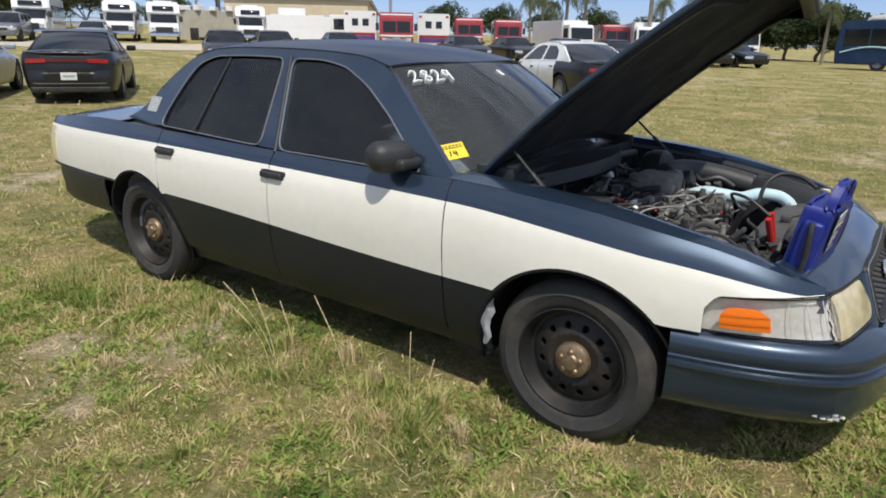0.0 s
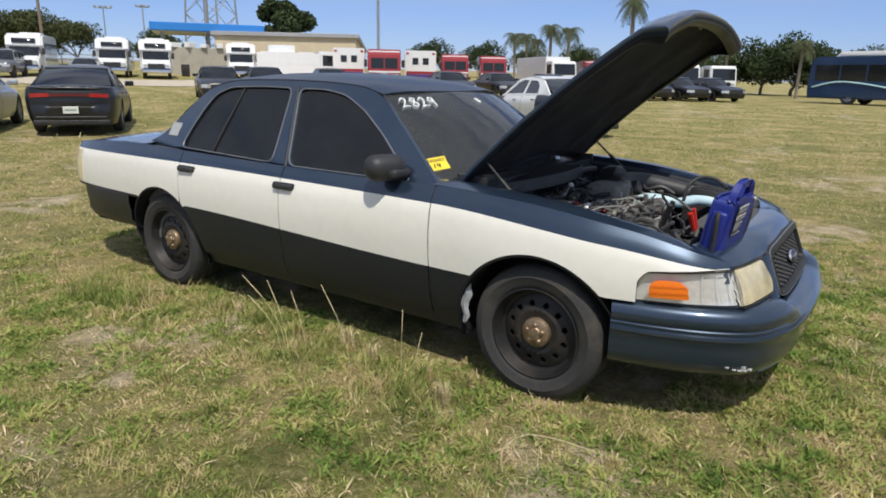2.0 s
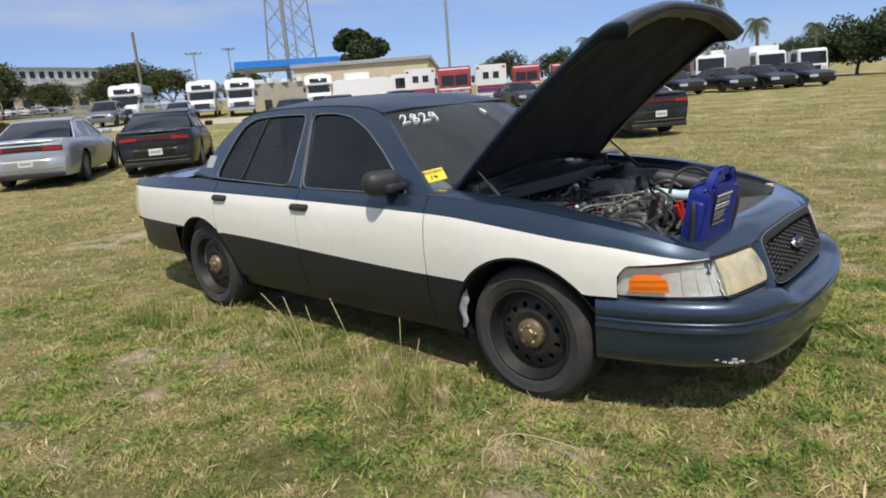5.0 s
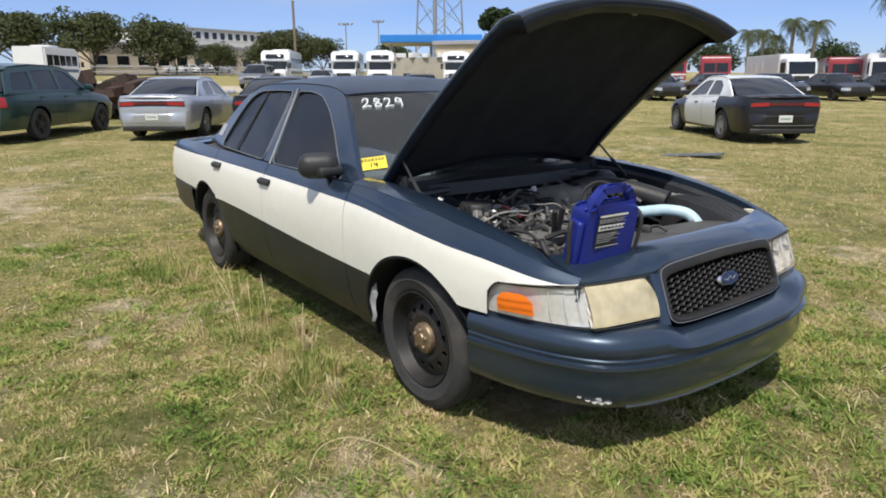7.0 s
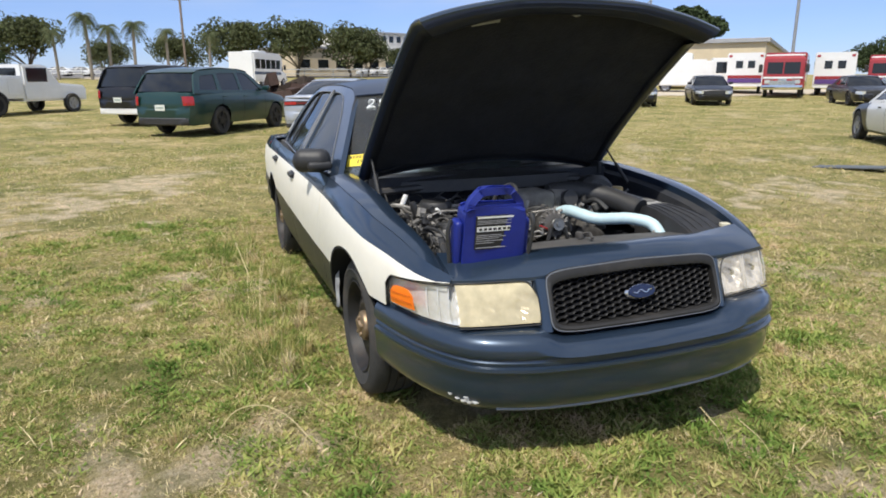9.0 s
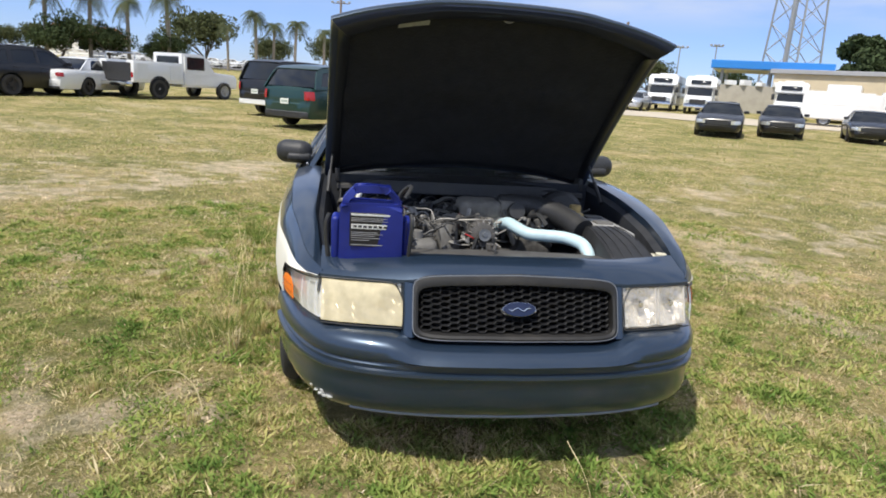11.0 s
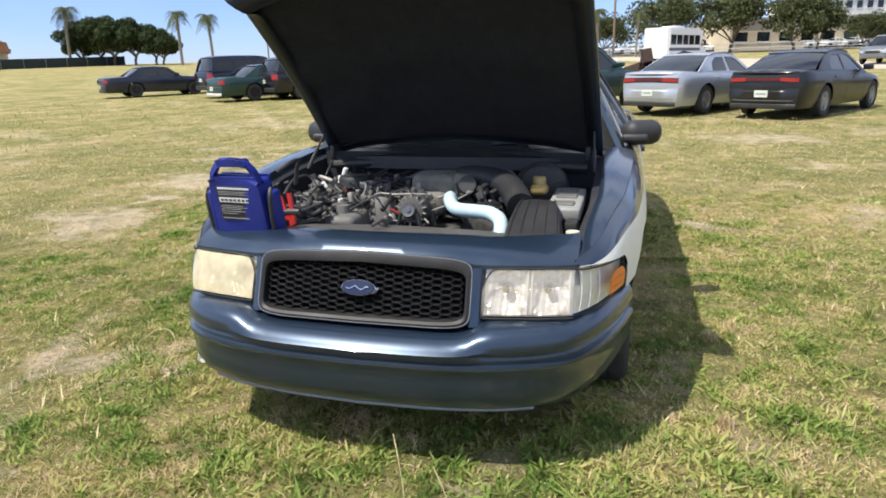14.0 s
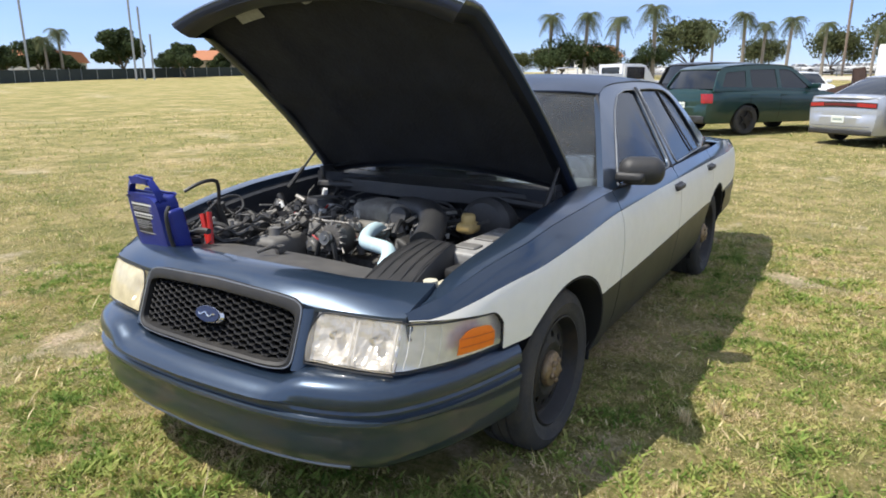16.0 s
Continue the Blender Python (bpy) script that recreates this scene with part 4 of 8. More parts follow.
# mirrors
for s in (-1, 1):
    bm = bmesh.new()
    box(bm, -0.975, -0.835, s * 0.880, s * 1.100, 0.962, 1.100, 0.064, 6, m=Matrix.Translation((-0.9, s * 1.02, 1.03)) @ Euler((0, 0, radians(24 * s))).to_matrix().to_4x4() @ Matrix.Translation((0.9, -s * 1.05, -1.03)))
    mir = part("wing_mirror", bm, BLACK_PLASTIC, sedan, "black door mirror")
    bm = bmesh.new()
    box(bm, -0.90, -0.78, s * 0.86, s * 1.0, 0.982, 1.03, 0.018, 3)
    part("mirror_arm", bm, BLACK_PLASTIC, mir)
    bm = bmesh.new()
    box(bm, -0.977, -0.970, s * 0.945, s * 1.035, 0.998, 1.064, 0.003, 1, m=Matrix.Translation((-0.9, s * 1.02, 1.03)) @ Euler((0, 0, radians(24 * s))).to_matrix().to_4x4() @ Matrix.Translation((0.9, -s * 1.02, -1.03)))
    part("mirror_glass", bm, CHROME, mir)

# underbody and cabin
# underside in near-black, its shade put into the colour
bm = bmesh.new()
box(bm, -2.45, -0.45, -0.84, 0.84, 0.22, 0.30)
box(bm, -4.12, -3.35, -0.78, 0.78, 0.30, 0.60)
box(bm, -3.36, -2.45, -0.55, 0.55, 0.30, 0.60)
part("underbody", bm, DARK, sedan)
bm = bmesh.new()
for s in (-1, 1):
    rows = [[(x, s * 0.875, z) for x in (-0.60, -1.6, -2.7, -3.2)] for z in (0.30, 0.6, 0.965)]
    grid(bm, rows)
box(bm, -0.72, -0.62, -0.86, 0.86, 0.30, 0.93)
box(bm, -3.15, -2.7, -0.85, 0.85, 0.30, 0.97)
part("cabin_lining", bm, surface("grey_cabin_trim", (0.12, 0.12, 0.122), 0.8, 0.0, 0.2, 12), sedan)
bm = bmesh.new()
box(bm, -1.05, -0.62, -0.80, 0.80, 0.80, 0.955, 0.05, 3)
box(bm, -1.10, -0.85, 0.18, 0.58, 0.86, 1.00, 0.05, 3)
part("dashboard", bm, surface("grey_dashboard", (0.12, 0.12, 0.125), 0.7, 0.0, 0.15, 30), sedan)
bm = bmesh.new()
st = Matrix.Translation((-1.28, 0.38, 0.93)) @ Euler((0, radians(-62), 0)).to_matrix().to_4x4()
tube(bm, [st @ Vector((0.19 * math.cos(a), 0.19 * math.sin(a), 0)) for a in np.linspace(0, 2 * math.pi, 25)], 0.015, 8, rounds=1)
for a in (0.2, 2.2, 4.2):
    tube(bm, [st @ Vector((0.0, 0.0, -0.03)), st @ Vector((0.19 * math.cos(a), 0.19 * math.sin(a), 0))], 0.014, 6)
part("steering_wheel", bm, BLACK_PLASTIC, sedan)
for y in (-0.40, 0.40):
    bm = bmesh.new()
    box(bm, -1.95, -1.42, y - 0.26, y + 0.26, 0.38, 0.58, 0.07, 3)
    box(bm, -2.10, -1.93, y - 0.25, y + 0.25, 0.50, 1.10, 0.07, 3, m=None)
    part("front_seat", bm, SEAT_CLOTH, sedan, "dark grey cloth seat")
    bm = bmesh.new()
    box(bm, -2.13, -2.02, y - 0.13, y + 0.13, 1.13, 1.30, 0.05, 3)
    part("headrest", bm, SEAT_CLOTH, sedan)
bm = bmesh.new()
box(bm, -2.72, -2.25, -0.66, 0.66, 0.38, 0.58, 0.07, 3)
box(bm, -2.86, -2.70, -0.66, 0.66, 0.50, 1.02, 0.07, 3)
part("rear_bench", bm, SEAT_CLOTH, sedan)
bm = bmesh.new()
box(bm, -1.30, -1.22, -0.12, 0.12, 1.27, 1.33, 0.02, 2)
part("inside_mirror", bm, BLACK_PLASTIC, sedan)

# cowl and wipers
bm = bmesh.new()
grid(bm, [[(wind_base(u)[0] + dx, 0.845 * u * (1 - 0.02 * dx), wind_base(u)[2] - dz) for u in np.linspace(-1, 1, 17)] for dx, dz in ((-0.02, 0.0), (0.02, 0.012), (0.10, 0.025), (0.15, 0.03), (0.16, 0.09))])
part("cowl_panel", thicken(bm, -0.004), BLACK_PLASTIC, sedan)
for y in (-0.42, 0.2):
    bm = bmesh.new()
    tube(bm, [on_screen((y + 0.5 * t) / 0.84, 0.03 + 0.05 * t, 0.015) for t in (0, 0.25, 0.5, 0.75, 1.0)], 0.008, 6)
    part("wiper", bm, BLACK_PLASTIC, sedan)

# hood, turned up on its hinges
HINGE = Vector((-0.55, 0, 1.0))
TURN_UP = Matrix.Translation(HINGE) @ Euler((0, radians(-50.6), 0)).to_matrix().to_4x4() @ Matrix.Translation(-HINGE)


def hood_point(u, v, drop=0.0, inset=0.0):
    """u across (-1..1), v from the hinge edge to the nose, on the closed hood, then raised."""
    w = 0.768 - 0.036 * v
    x0, x1 = -0.50 - 0.10 * u * u, 0.698 - 0.085 * abs(u) ** 2.4
    x = (x0 + inset) * (1 - v) + (x1 - inset) * v
    y = (w - inset) * u
    z = 1.0 - 0.19 * max(0.0, (x + 0.55) / 1.266) ** 1.35 + 0.018 * math.sin(math.pi * v) - 0.072 * abs(u) ** 3 * (0.25 + 0.75 * v)
    z += 0.012 * (1 / (1 + math.exp((abs(u) - 0.52) / 0.03))) * min(1, v * 3)
    z -= 0.050 * max(0.0, (v - 0.92) / 0.08) ** 2
    return TURN_UP @ Vector((x, y, z - drop * (1 + 0.5 * min(1.0, max(0.0, (v - 0.93) / 0.06)))))


US, VS = np.linspace(-1, 1, 33), [0, 0.02, 0.06, 0.12, 0.2, 0.3, 0.4, 0.5, 0.6, 0.7, 0.8, 0.88, 0.94, 0.975, 1.0]
hood = place_empty("hood")
hood.parent = sedan
hood["label"] = "raised navy hood with black insulation underneath"
bm = bmesh.new()
grid(bm, [[hood_point(u, v) for u in US] for v in VS])
rim = [hood_point(u, 0) for u in US] + [hood_point(1, v) for v in VS[1:]] + [hood_point(u, 1) for u in US[::-1][1:]] + [hood_point(-1, v) for v in VS[::-1][1:-1]]
loop = lambda inset, drop: [hood_point(u, 0, drop, inset) for u in US] + [hood_point(1, v, drop, inset) for v in VS[1:]] + [hood_point(u, 1, drop, inset) for u in US[::-1][1:]] + [hood_point(-1, v, drop, inset) for v in VS[::-1][1:-1]]
grid(bm, [loop(0.0, 0.0), loop(-0.004, 0.006), loop(-0.005, 0.013), loop(-0.003, 0.019), loop(0.004, 0.022)], close=True)
bmesh.ops.remove_doubles(bm, verts=bm.verts, dist=0.0005)
part("hood_skin", bm, NAVY, hood)
bm = bmesh.new()
grid(bm, [loop(0.003, 0.021), loop(0.010, 0.026), loop(0.026, 0.028), loop(0.028, 0.024)], close=True)
part("hood_hem", bm, surface("hood_edge_paint", (0.010, 0.018, 0.045), 0.55, 0.0, 0.15, 40), hood, "folded navy edge", angle=40)
bm = bmesh.new()
grid(bm, [loop(0.024, 0.026), loop(0.030, 0.030), loop(0.06, 0.032), loop(0.075, 0.024)], close=True)
part("hood_frame", bm, surface("dark_hood_frame", (0.007, 0.008, 0.011), 0.5, 0.1, 0.2, 30, coat=0.15), hood, angle=40)
bm = bmesh.new()
rows = []
for v in np.linspace(0.05, 0.95, 25):
    rows.append([hood_point(u * 0.93, v, 0.027 + 0.008 * math.sin(v * 21) * math.sin(u * 9) + 0.010 * (1 if abs(abs(u) - 0.55) < 0.08 else 0) + 0.008 * (abs(v - 0.5) < 0.05)) for u in np.linspace(-1, 1, 29)])
grid(bm, rows)
part("hood_insulation", bm, LINER, hood, "black quilted insulation pad")
bm = bmesh.new()
grid(bm, [[hood_point(u, v, 0.044) for u in (-0.62, -0.53, -0.44)] for v in (0.875, 0.90, 0.925)])
part("hood_label", thicken(bm, 0.001), surface("weathered_label", (0.34, 0.34, 0.30), 0.6, vary=0.2, scale=60), hood, "weathered grey emissions label")
bm = bmesh.new()
tube(bm, [hood_point(-0.10, 0.945, 0.04), hood_point(-0.05, 0.94, 0.06), hood_point(0.0, 0.93, 0.085), hood_point(0.05, 0.94, 0.06), hood_point(0.07, 0.945, 0.04)], 0.006, 6)
tube(bm, [hood_point(0.02, 0.965, 0.04), hood_point(0.02, 0.93, 0.075)], 0.007, 6)
part("hood_latch", bm, ALUMINIUM, hood)
for s in (-1, 1):
    bm = bmesh.new()
    a, b = Vector((-0.20, s * 0.745, 0.90)), hood_point(s * 0.955, 0.16, 0.035)
    tube(bm, [a, a.lerp(b, 0.55)], 0.011, 8)
    tube(bm, [a.lerp(b, 0.5), b], 0.006, 8)
    part("hood_strut", bm, BLACK_PLASTIC, hood)
    bm = bmesh.new()
    box(bm, -0.60, -0.42, s * 0.70 - 0.012, s * 0.70 + 0.012, 0.93, 1.0, 0.004)
    part("hood_hinge", bm, BLACK_PLASTIC, hood)


# ---------------------------------------------------------------- engine bay
DUSTY_ALLOY = surface("dusty_alloy", (0.20, 0.187, 0.162), 0.7, 0.1, 0.3, 30, (0.09, 0.08, 0.07), 10, 0.6, bump=0.2, bump_scale=90)
bay = place_empty("engine_bay")
bay.parent = sedan
bay["label"] = "grimy open engine bay full of hoses and wiring"
bm = bmesh.new()
for s in (-1, 1):
    rows = []
    for i in range(12):
        x = -0.50 + 1.20 * i / 11
        yi = 0.750 - max(0.0, x - 0.3) * 0.10
        z = crest(x) - 0.07
        hump = 0.16 * math.exp(-((x - 0.0) / 0.30) ** 2)
        rows.append([(x, s * yi, z), (x, s * (yi - 0.012), z - 0.05), (x, s * (yi - 0.03 - hump * 0.4), z - 0.16), (x, s * (yi - 0.16 - hump), z - 0.24), (x, s * 0.46, 0.36)])
    grid(bm, rows)
rows = [[(x, y, 0.34) for y in (-0.62, 0, 0.62)] for x in (-0.50, 0.86)]
grid(bm, rows)
rows = [[(-0.43, y, z) for y in (-0.74, -0.3, 0.3, 0.74)] for z in (0.34, 0.7, 0.97)]
grid(bm, rows)
rows = [[(0.74, y, z) for y in (-0.68, 0, 0.68)] for z in (0.30, 0.70)]
grid(bm, rows)
part("inner_fender", bm, BAY_PAINT, bay)
bm = bmesh.new()
rows = [[(x, y, z + 0.006 * math.cos(y * 5)) for y in np.linspace(-0.44, 0.46, 19)] for x, z in ((0.46, 0.745), (0.475, 0.778), (0.54, 0.790), (0.62, 0.80), (0.72, 0.808), (0.74, 0.79))]
grid(bm, rows)
part("radiator_cover", bm, surface("dusty_dark_plastic", (0.075, 0.072, 0.068), 0.6, 0.0, 0.25, 14, (0.14, 0.125, 0.10), 4, 0.5), bay, "dusty dark plastic radiator cover")
bm = bmesh.new()
box(bm, 0.44, 0.50, -0.45, 0.42, 0.40, 0.76, 0.01, 2)
part("radiator", bm, ENGINE_DARK, bay)
bm = bmesh.new()
box(bm, 0.53, 0.57, -0.055, -0.025, 0.80, 0.83, 0.005)
tube(bm, [(0.55, -0.04, 0.815), (0.60, -0.03, 0.835), (0.66, -0.05, 0.825)], 0.007, 6)
part("hood_catch", bm, ENGINE_DARK, bay)

# engine: block, cam covers, plenum
bm = bmesh.new()
box(bm, -0.36, 0.16, -0.27, 0.27, 0.38, 0.70, 0.03, 2)
for s in (-1, 1):
    mm = Matrix.Translation((-0.10, s * 0.27, 0.70)) @ Euler((radians(-30 * s), 0, 0)).to_matrix().to_4x4()
    box(bm, -0.27, 0.27, -0.085, 0.085, -0.09, 0.06, 0.025, 3, m=mm)
part("engine_block", bm, ENGINE_DARK, bay)
for s in (-1, 1):
    mm = Matrix.Translation((-0.10, s * 0.285, 0.735)) @ Euler((radians(-30 * s), 0, 0)).to_matrix().to_4x4()
    bm = bmesh.new()
    box(bm, -0.26, 0.26, -0.08, 0.08, 0.0, 0.055, 0.022, 3, m=mm)
    for k in range(4):
        box(bm, -0.23 + 0.125 * k, -0.17 + 0.125 * k, -0.035, 0.035, 0.05, 0.085, 0.012, 2, m=mm)
    part("cam_cover", bm, BLACK_PLASTIC, bay)
manifold = part("intake_manifold", box(bmesh.new(), -0.34, 0.10, -0.09, 0.09, 0.74, 0.85, 0.03, 3), DUSTY_ALLOY, bay)
for k in range(4):
    for s in (-1, 1):
        x = -0.28 + 0.105 * k
        bm = bmesh.new()
        tube(bm, [(x, s * 0.05, 0.80), (x, s * 0.10, 0.835), (x, s * 0.17, 0.815), (x, s * 0.20, 0.76)], 0.026, 8)
        part("runner", bm, GREY_PLASTIC if k % 2 else DUSTY_ALLOY, manifold)
bm = bmesh.new()
box(bm, -0.14, 0.06, -0.09, 0.13, 0.83, 0.925, 0.035, 3)
lathe(bm, [(0.0, 0.06), (0.05, 0.06), (0.055, 0.03), (0.055, -0.05), (0.0, -0.05)], 20, Matrix.Translation((0.0, 0.17, 0.875)) @ Euler((radians(-90), 0, 0)).to_matrix().to_4x4())
part("throttle_body", bm, DUSTY_ALLOY, bay, "dull cast aluminium throttle body")
bm = bmesh.new()
lathe(bm, [(0.0, 0.035), (0.040, 0.035), (0.045, 0.02), (0.045, 0.0)], 20, Matrix.Translation((0.05, 0.195, 0.88)) @ Euler((0, radians(70), 0)).to_matrix().to_4x4())
part("sensor_cap", bm, BLACK_PLASTIC, bay)

# alternator with ribs and pulley
alt = Matrix.Translation((0.245, -0.015, 0.800)) @ Euler((0, radians(78), 0)).to_matrix().to_4x4() @ Matrix.Diagonal((0.86, 0.86, 0.86, 1))
bm = bmesh.new()
lathe(bm, [(0.0, -0.07), (0.07, -0.07), (0.082, -0.05), (0.084, 0.0), (0.080, 0.03), (0.066, 0.050), (0.030, 0.056), (0.0, 0.056)], 32, alt)
alternator = part("alternator", bm, ENGINE_DARK, bay, "ribbed silver alternator")
for k in range(14):
    a = 2 * math.pi * k / 14
    bm = bmesh.new()
    box(bm, 0.047, 0.082, -0.0045, 0.0045, 0.020, 0.050, 0.002, 1, m=alt @ Euler((0, 0, a)).to_matrix().to_4x4())
    part("rib", bm, ALUMINIUM, alternator)
bm = bmesh.new()
lathe(bm, [(0.0, 0.098), (0.012, 0.098), (0.014, 0.092), (0.024, 0.092), (0.034, 0.094), (0.034, 0.086), (0.029, 0.082), (0.034, 0.076), (0.034, 0.066), (0.0, 0.066)], 28, alt)
part("pulley", bm, surface("worn_pulley", (0.22, 0.22, 0.21), 0.4, 0.8, 0.2, 60), alternator)
bm = bmesh.new()
tube(bm, [(0.315, 0.023, 0.80), (0.32, 0.05, 0.70), (0.32, 0.08, 0.60)], 0.010, 6)
tube(bm, [(0.315, -0.050, 0.80), (0.32, -0.08, 0.70), (0.32, -0.12, 0.60)], 0.010, 6)
part("drive_belt", bm, HOSE_BLACK, bay)
bm = bmesh.new()
lathe(bm, [(0.0, 0.045), (0.06, 0.045), (0.066, 0.03), (0.066, -0.04), (0.0, -0.04)], 24, Matrix.Translation((0.10, -0.19, 0.78)))
box(bm, 0.03, 0.20, -0.27, -0.12, 0.66, 0.75, 0.02, 2)
part("coolant_fitting", bm, GREY_PLASTIC, bay)

# upper coolant hose
bm = bmesh.new()
tube(bm, [(0.06, 0.10, 0.80), (0.15, 0.13, 0.842), (0.24, 0.155, 0.838), (0.31, 0.20, 0.825), (0.34, 0.28, 0.825), (0.37, 0.355, 0.825), (0.44, 0.41, 0.815), (0.49, 0.425, 0.785), (0.52, 0.43, 0.74)], 0.029, 14, rounds=5)
hose = part("coolant_hose", bm, HOSE_BLUE, bay, "pale blue upper coolant hose")
for p, d in (((0.10, 0.115, 0.825), 60), ((0.50, 0.425, 0.775), 40)):
    bm = bmesh.new()
    lathe(bm, [(0.030, -0.006), (0.033, -0.006), (0.033, 0.006), (0.030, 0.006)], 16, Matrix.Translation(p) @ Euler((0, radians(d), radians(20))).to_matrix().to_4x4())
    part("hose_clamp", bm, ALUMINIUM, hose)

FILTER_BLACK = surface("dusty_filter_housing", (0.022, 0.022, 0.023), 0.5, 0.0, 0.25, 20, (0.06, 0.055, 0.05), 6, 0.4)
# air intake: ribbed duct and filter box
bm = bmesh.new()
tube(bm, [(-0.04, 0.13, 0.893), (-0.03, 0.20, 0.902), (0.0, 0.29, 0.902), (0.07, 0.37, 0.893), (0.17, 0.425, 0.872), (0.29, 0.47, 0.842)], 0.056, 16, rib=0.045, rounds=9)
part("intake_duct", bm, BLACK_PLASTIC, bay, "black ribbed intake duct")
bm = bmesh.new()
for k, (x0, x1) in enumerate(((0.27, 0.67),)):
    rows = []
    for f, (y0, y1, z) in ((0, (0.47, 0.61, 0.855)), (0.12, (0.465, 0.63, 0.872)), (0.35, (0.46, 0.65, 0.866)), (0.7, (0.455, 0.67, 0.840)), (1.0, (0.455, 0.685, 0.800))):
        x = x0 + (x1 - x0) * f
        row = [(x, y0 - 0.02, 0.62), (x, y0, z - 0.03)] + [(x, y0 + (y1 - y0) * g, z + 0.006 * math.sin(math.pi * g)) for g in (0.06, 0.2, 0.35, 0.5, 0.65, 0.8, 0.94)] + [(x, y1, z - 0.03), (x, y1 + 0.01, 0.62)]
        rows.append(row)
    grid(bm, rows)
    grid(bm, [rows[-1], [(p[0] + 0.012, p[1], min(p[2], 0.76)) for p in rows[-1]], [(p[0] + 0.012, p[1], 0.6) for p in rows[-1]]])
    grid(bm, [rows[0], [(p[0] - 0.01, p[1], 0.62) for p in rows[0]]])
filter_box = part("air_filter_box", bm, FILTER_BLACK, bay, "black ribbed air filter housing")
for k in range(5):
    f = 0.1 + 0.2 * k
    bm = bmesh.new()
    tube(bm, [(0.31, 0.47 + 0.16 * f, 0.877), (0.41, 0.462 + 0.19 * f, 0.873), (0.55, 0.458 + 0.21 * f, 0.849), (0.66, 0.457 + 0.225 * f, 0.807)], 0.0020, 5)
    part("box_rib", bm, FILTER_BLACK, filter_box)

# fluid reservoirs, brake booster, control module
bm = bmesh.new()
lathe(bm, [(0.0, 0.09), (0.10, 0.085), (0.125, 0.06), (0.13, 0.0), (0.12, -0.04), (0.0, -0.04)], 30, Matrix.Translation((-0.20, 0.50, 0.83)) @ Euler((0, radians(80), 0)).to_matrix().to_4x4())
part("brake_booster", bm, BLACK_PLASTIC, bay)
bm = bmesh.new()
box(bm, -0.02, 0.07, 0.475, 0.555, 0.845, 0.890, 0.018, 3)
tank = part("brake_fluid_tank", bm, YELLOW_TANK, bay, "yellowed brake fluid tank")
bm = bmesh.new()
lathe(bm, [(0.0, 0.035), (0.026, 0.035), (0.030, 0.026), (0.030, 0.0)], 20, Matrix.Translation((0.025, 0.515, 0.888)))
part("tank_cap", bm, YELLOW_TANK, tank)
bm = bmesh.new()
box(bm, -0.12, 0.33, 0.575, 0.720, 0.79, 0.848, 0.014, 3)
module = part("control_module", bm, surface("grey_module_lid", (0.34, 0.335, 0.32), 0.5, 0.1, 0.2, 40, (0.14, 0.13, 0.12), 9, 0.5), bay, "light grey electrical junction box")
for k in range(3):
    bm = bmesh.new()
    box(bm, -0.09 + 0.15 * k, -0.02 + 0.15 * k, 0.60, 0.69, 0.845, 0.856, 0.004, 1)
    part("lid_ridge", bm, GREY_PLASTIC, module)
bm = bmesh.new()
box(bm, 0.37, 0.46, 0.665, 0.72, 0.76, 0.82, 0.015, 2)
part("relay_box", bm, BLACK_PLASTIC, bay)
bm = bmesh.new()
box(bm, 0.50, 0.645, 0.690, 0.740, 0.70, 0.800, 0.018, 3)
lathe(bm, [(0.0, 0.03), (0.022, 0.028), (0.024, 0.0)], 16, Matrix.Translation((0.61, 0.712, 0.792)) @ Matrix.Diagonal((1.1, 1.1, 1.1, 1)))
part("washer_tank", bm, WHITE_TANK, bay, "cream plastic washer tank")
# passenger side: battery, coolant tank, black cylinder
bm = bmesh.new()
box(bm, 0.22, 0.45, -0.66, -0.46, 0.60, 0.815, 0.012, 2)
battery = part("battery", bm, BLACK_PLASTIC, bay, "black car battery with grey lid")
bm = bmesh.new()
box(bm, 0.215, 0.455, -0.665, -0.455, 0.795, 0.825, 0.008, 2)
part("battery_lid", bm, GREY_PLASTIC, battery)
for y in (-0.62, -0.50):
    bm = bmesh.new()
    lathe(bm, [(0.0, 0.03), (0.010, 0.03), (0.012, 0.0)], 12, Matrix.Translation((0.40, y, 0.825)))
    part("battery_post", bm, ALUMINIUM, battery)
bm = bmesh.new()
lathe(bm, [(0.0, 0.05), (0.075, 0.05), (0.085, 0.035), (0.085, -0.10), (0.0, -0.10)], 26, Matrix.Translation((-0.16, -0.46, 0.83)))
part("heater_blower", bm, BLACK_PLASTIC, bay)
bm = bmesh.new()
box(bm, 0.18, 0.40, -0.40, -0.24, 0.62, 0.79, 0.03, 3)
lathe(bm, [(0.0, 0.035), (0.028, 0.033), (0.032, 0.0)], 18, Matrix.Translation((0.30, -0.33, 0.79)))
part("degas_bottle", bm, GREY_PLASTIC, bay, "grey coolant bottle with black cap")
bm = bmesh.new()
box(bm, 0.14, 0.22, -0.22, -0.12, 0.70, 0.84, 0.015, 2, m=Matrix.Translation((0.18, -0.17, 0.77)) @ Euler((0, radians(-18), radians(15))).to_matrix().to_4x4() @ Matrix.Translation((-0.18, 0.17, -0.77)))
part("plastic_shield", bm, GREY_PLASTIC, bay)
bm = bmesh.new()
tube(bm, [(-0.40, -0.70, 0.90), (-0.405, -0.3, 0.915), (-0.405, 0.3, 0.915), (-0.40, 0.70, 0.90)], 0.022, 8)
part("cowl_seal", bm, HOSE_BLACK, bay)
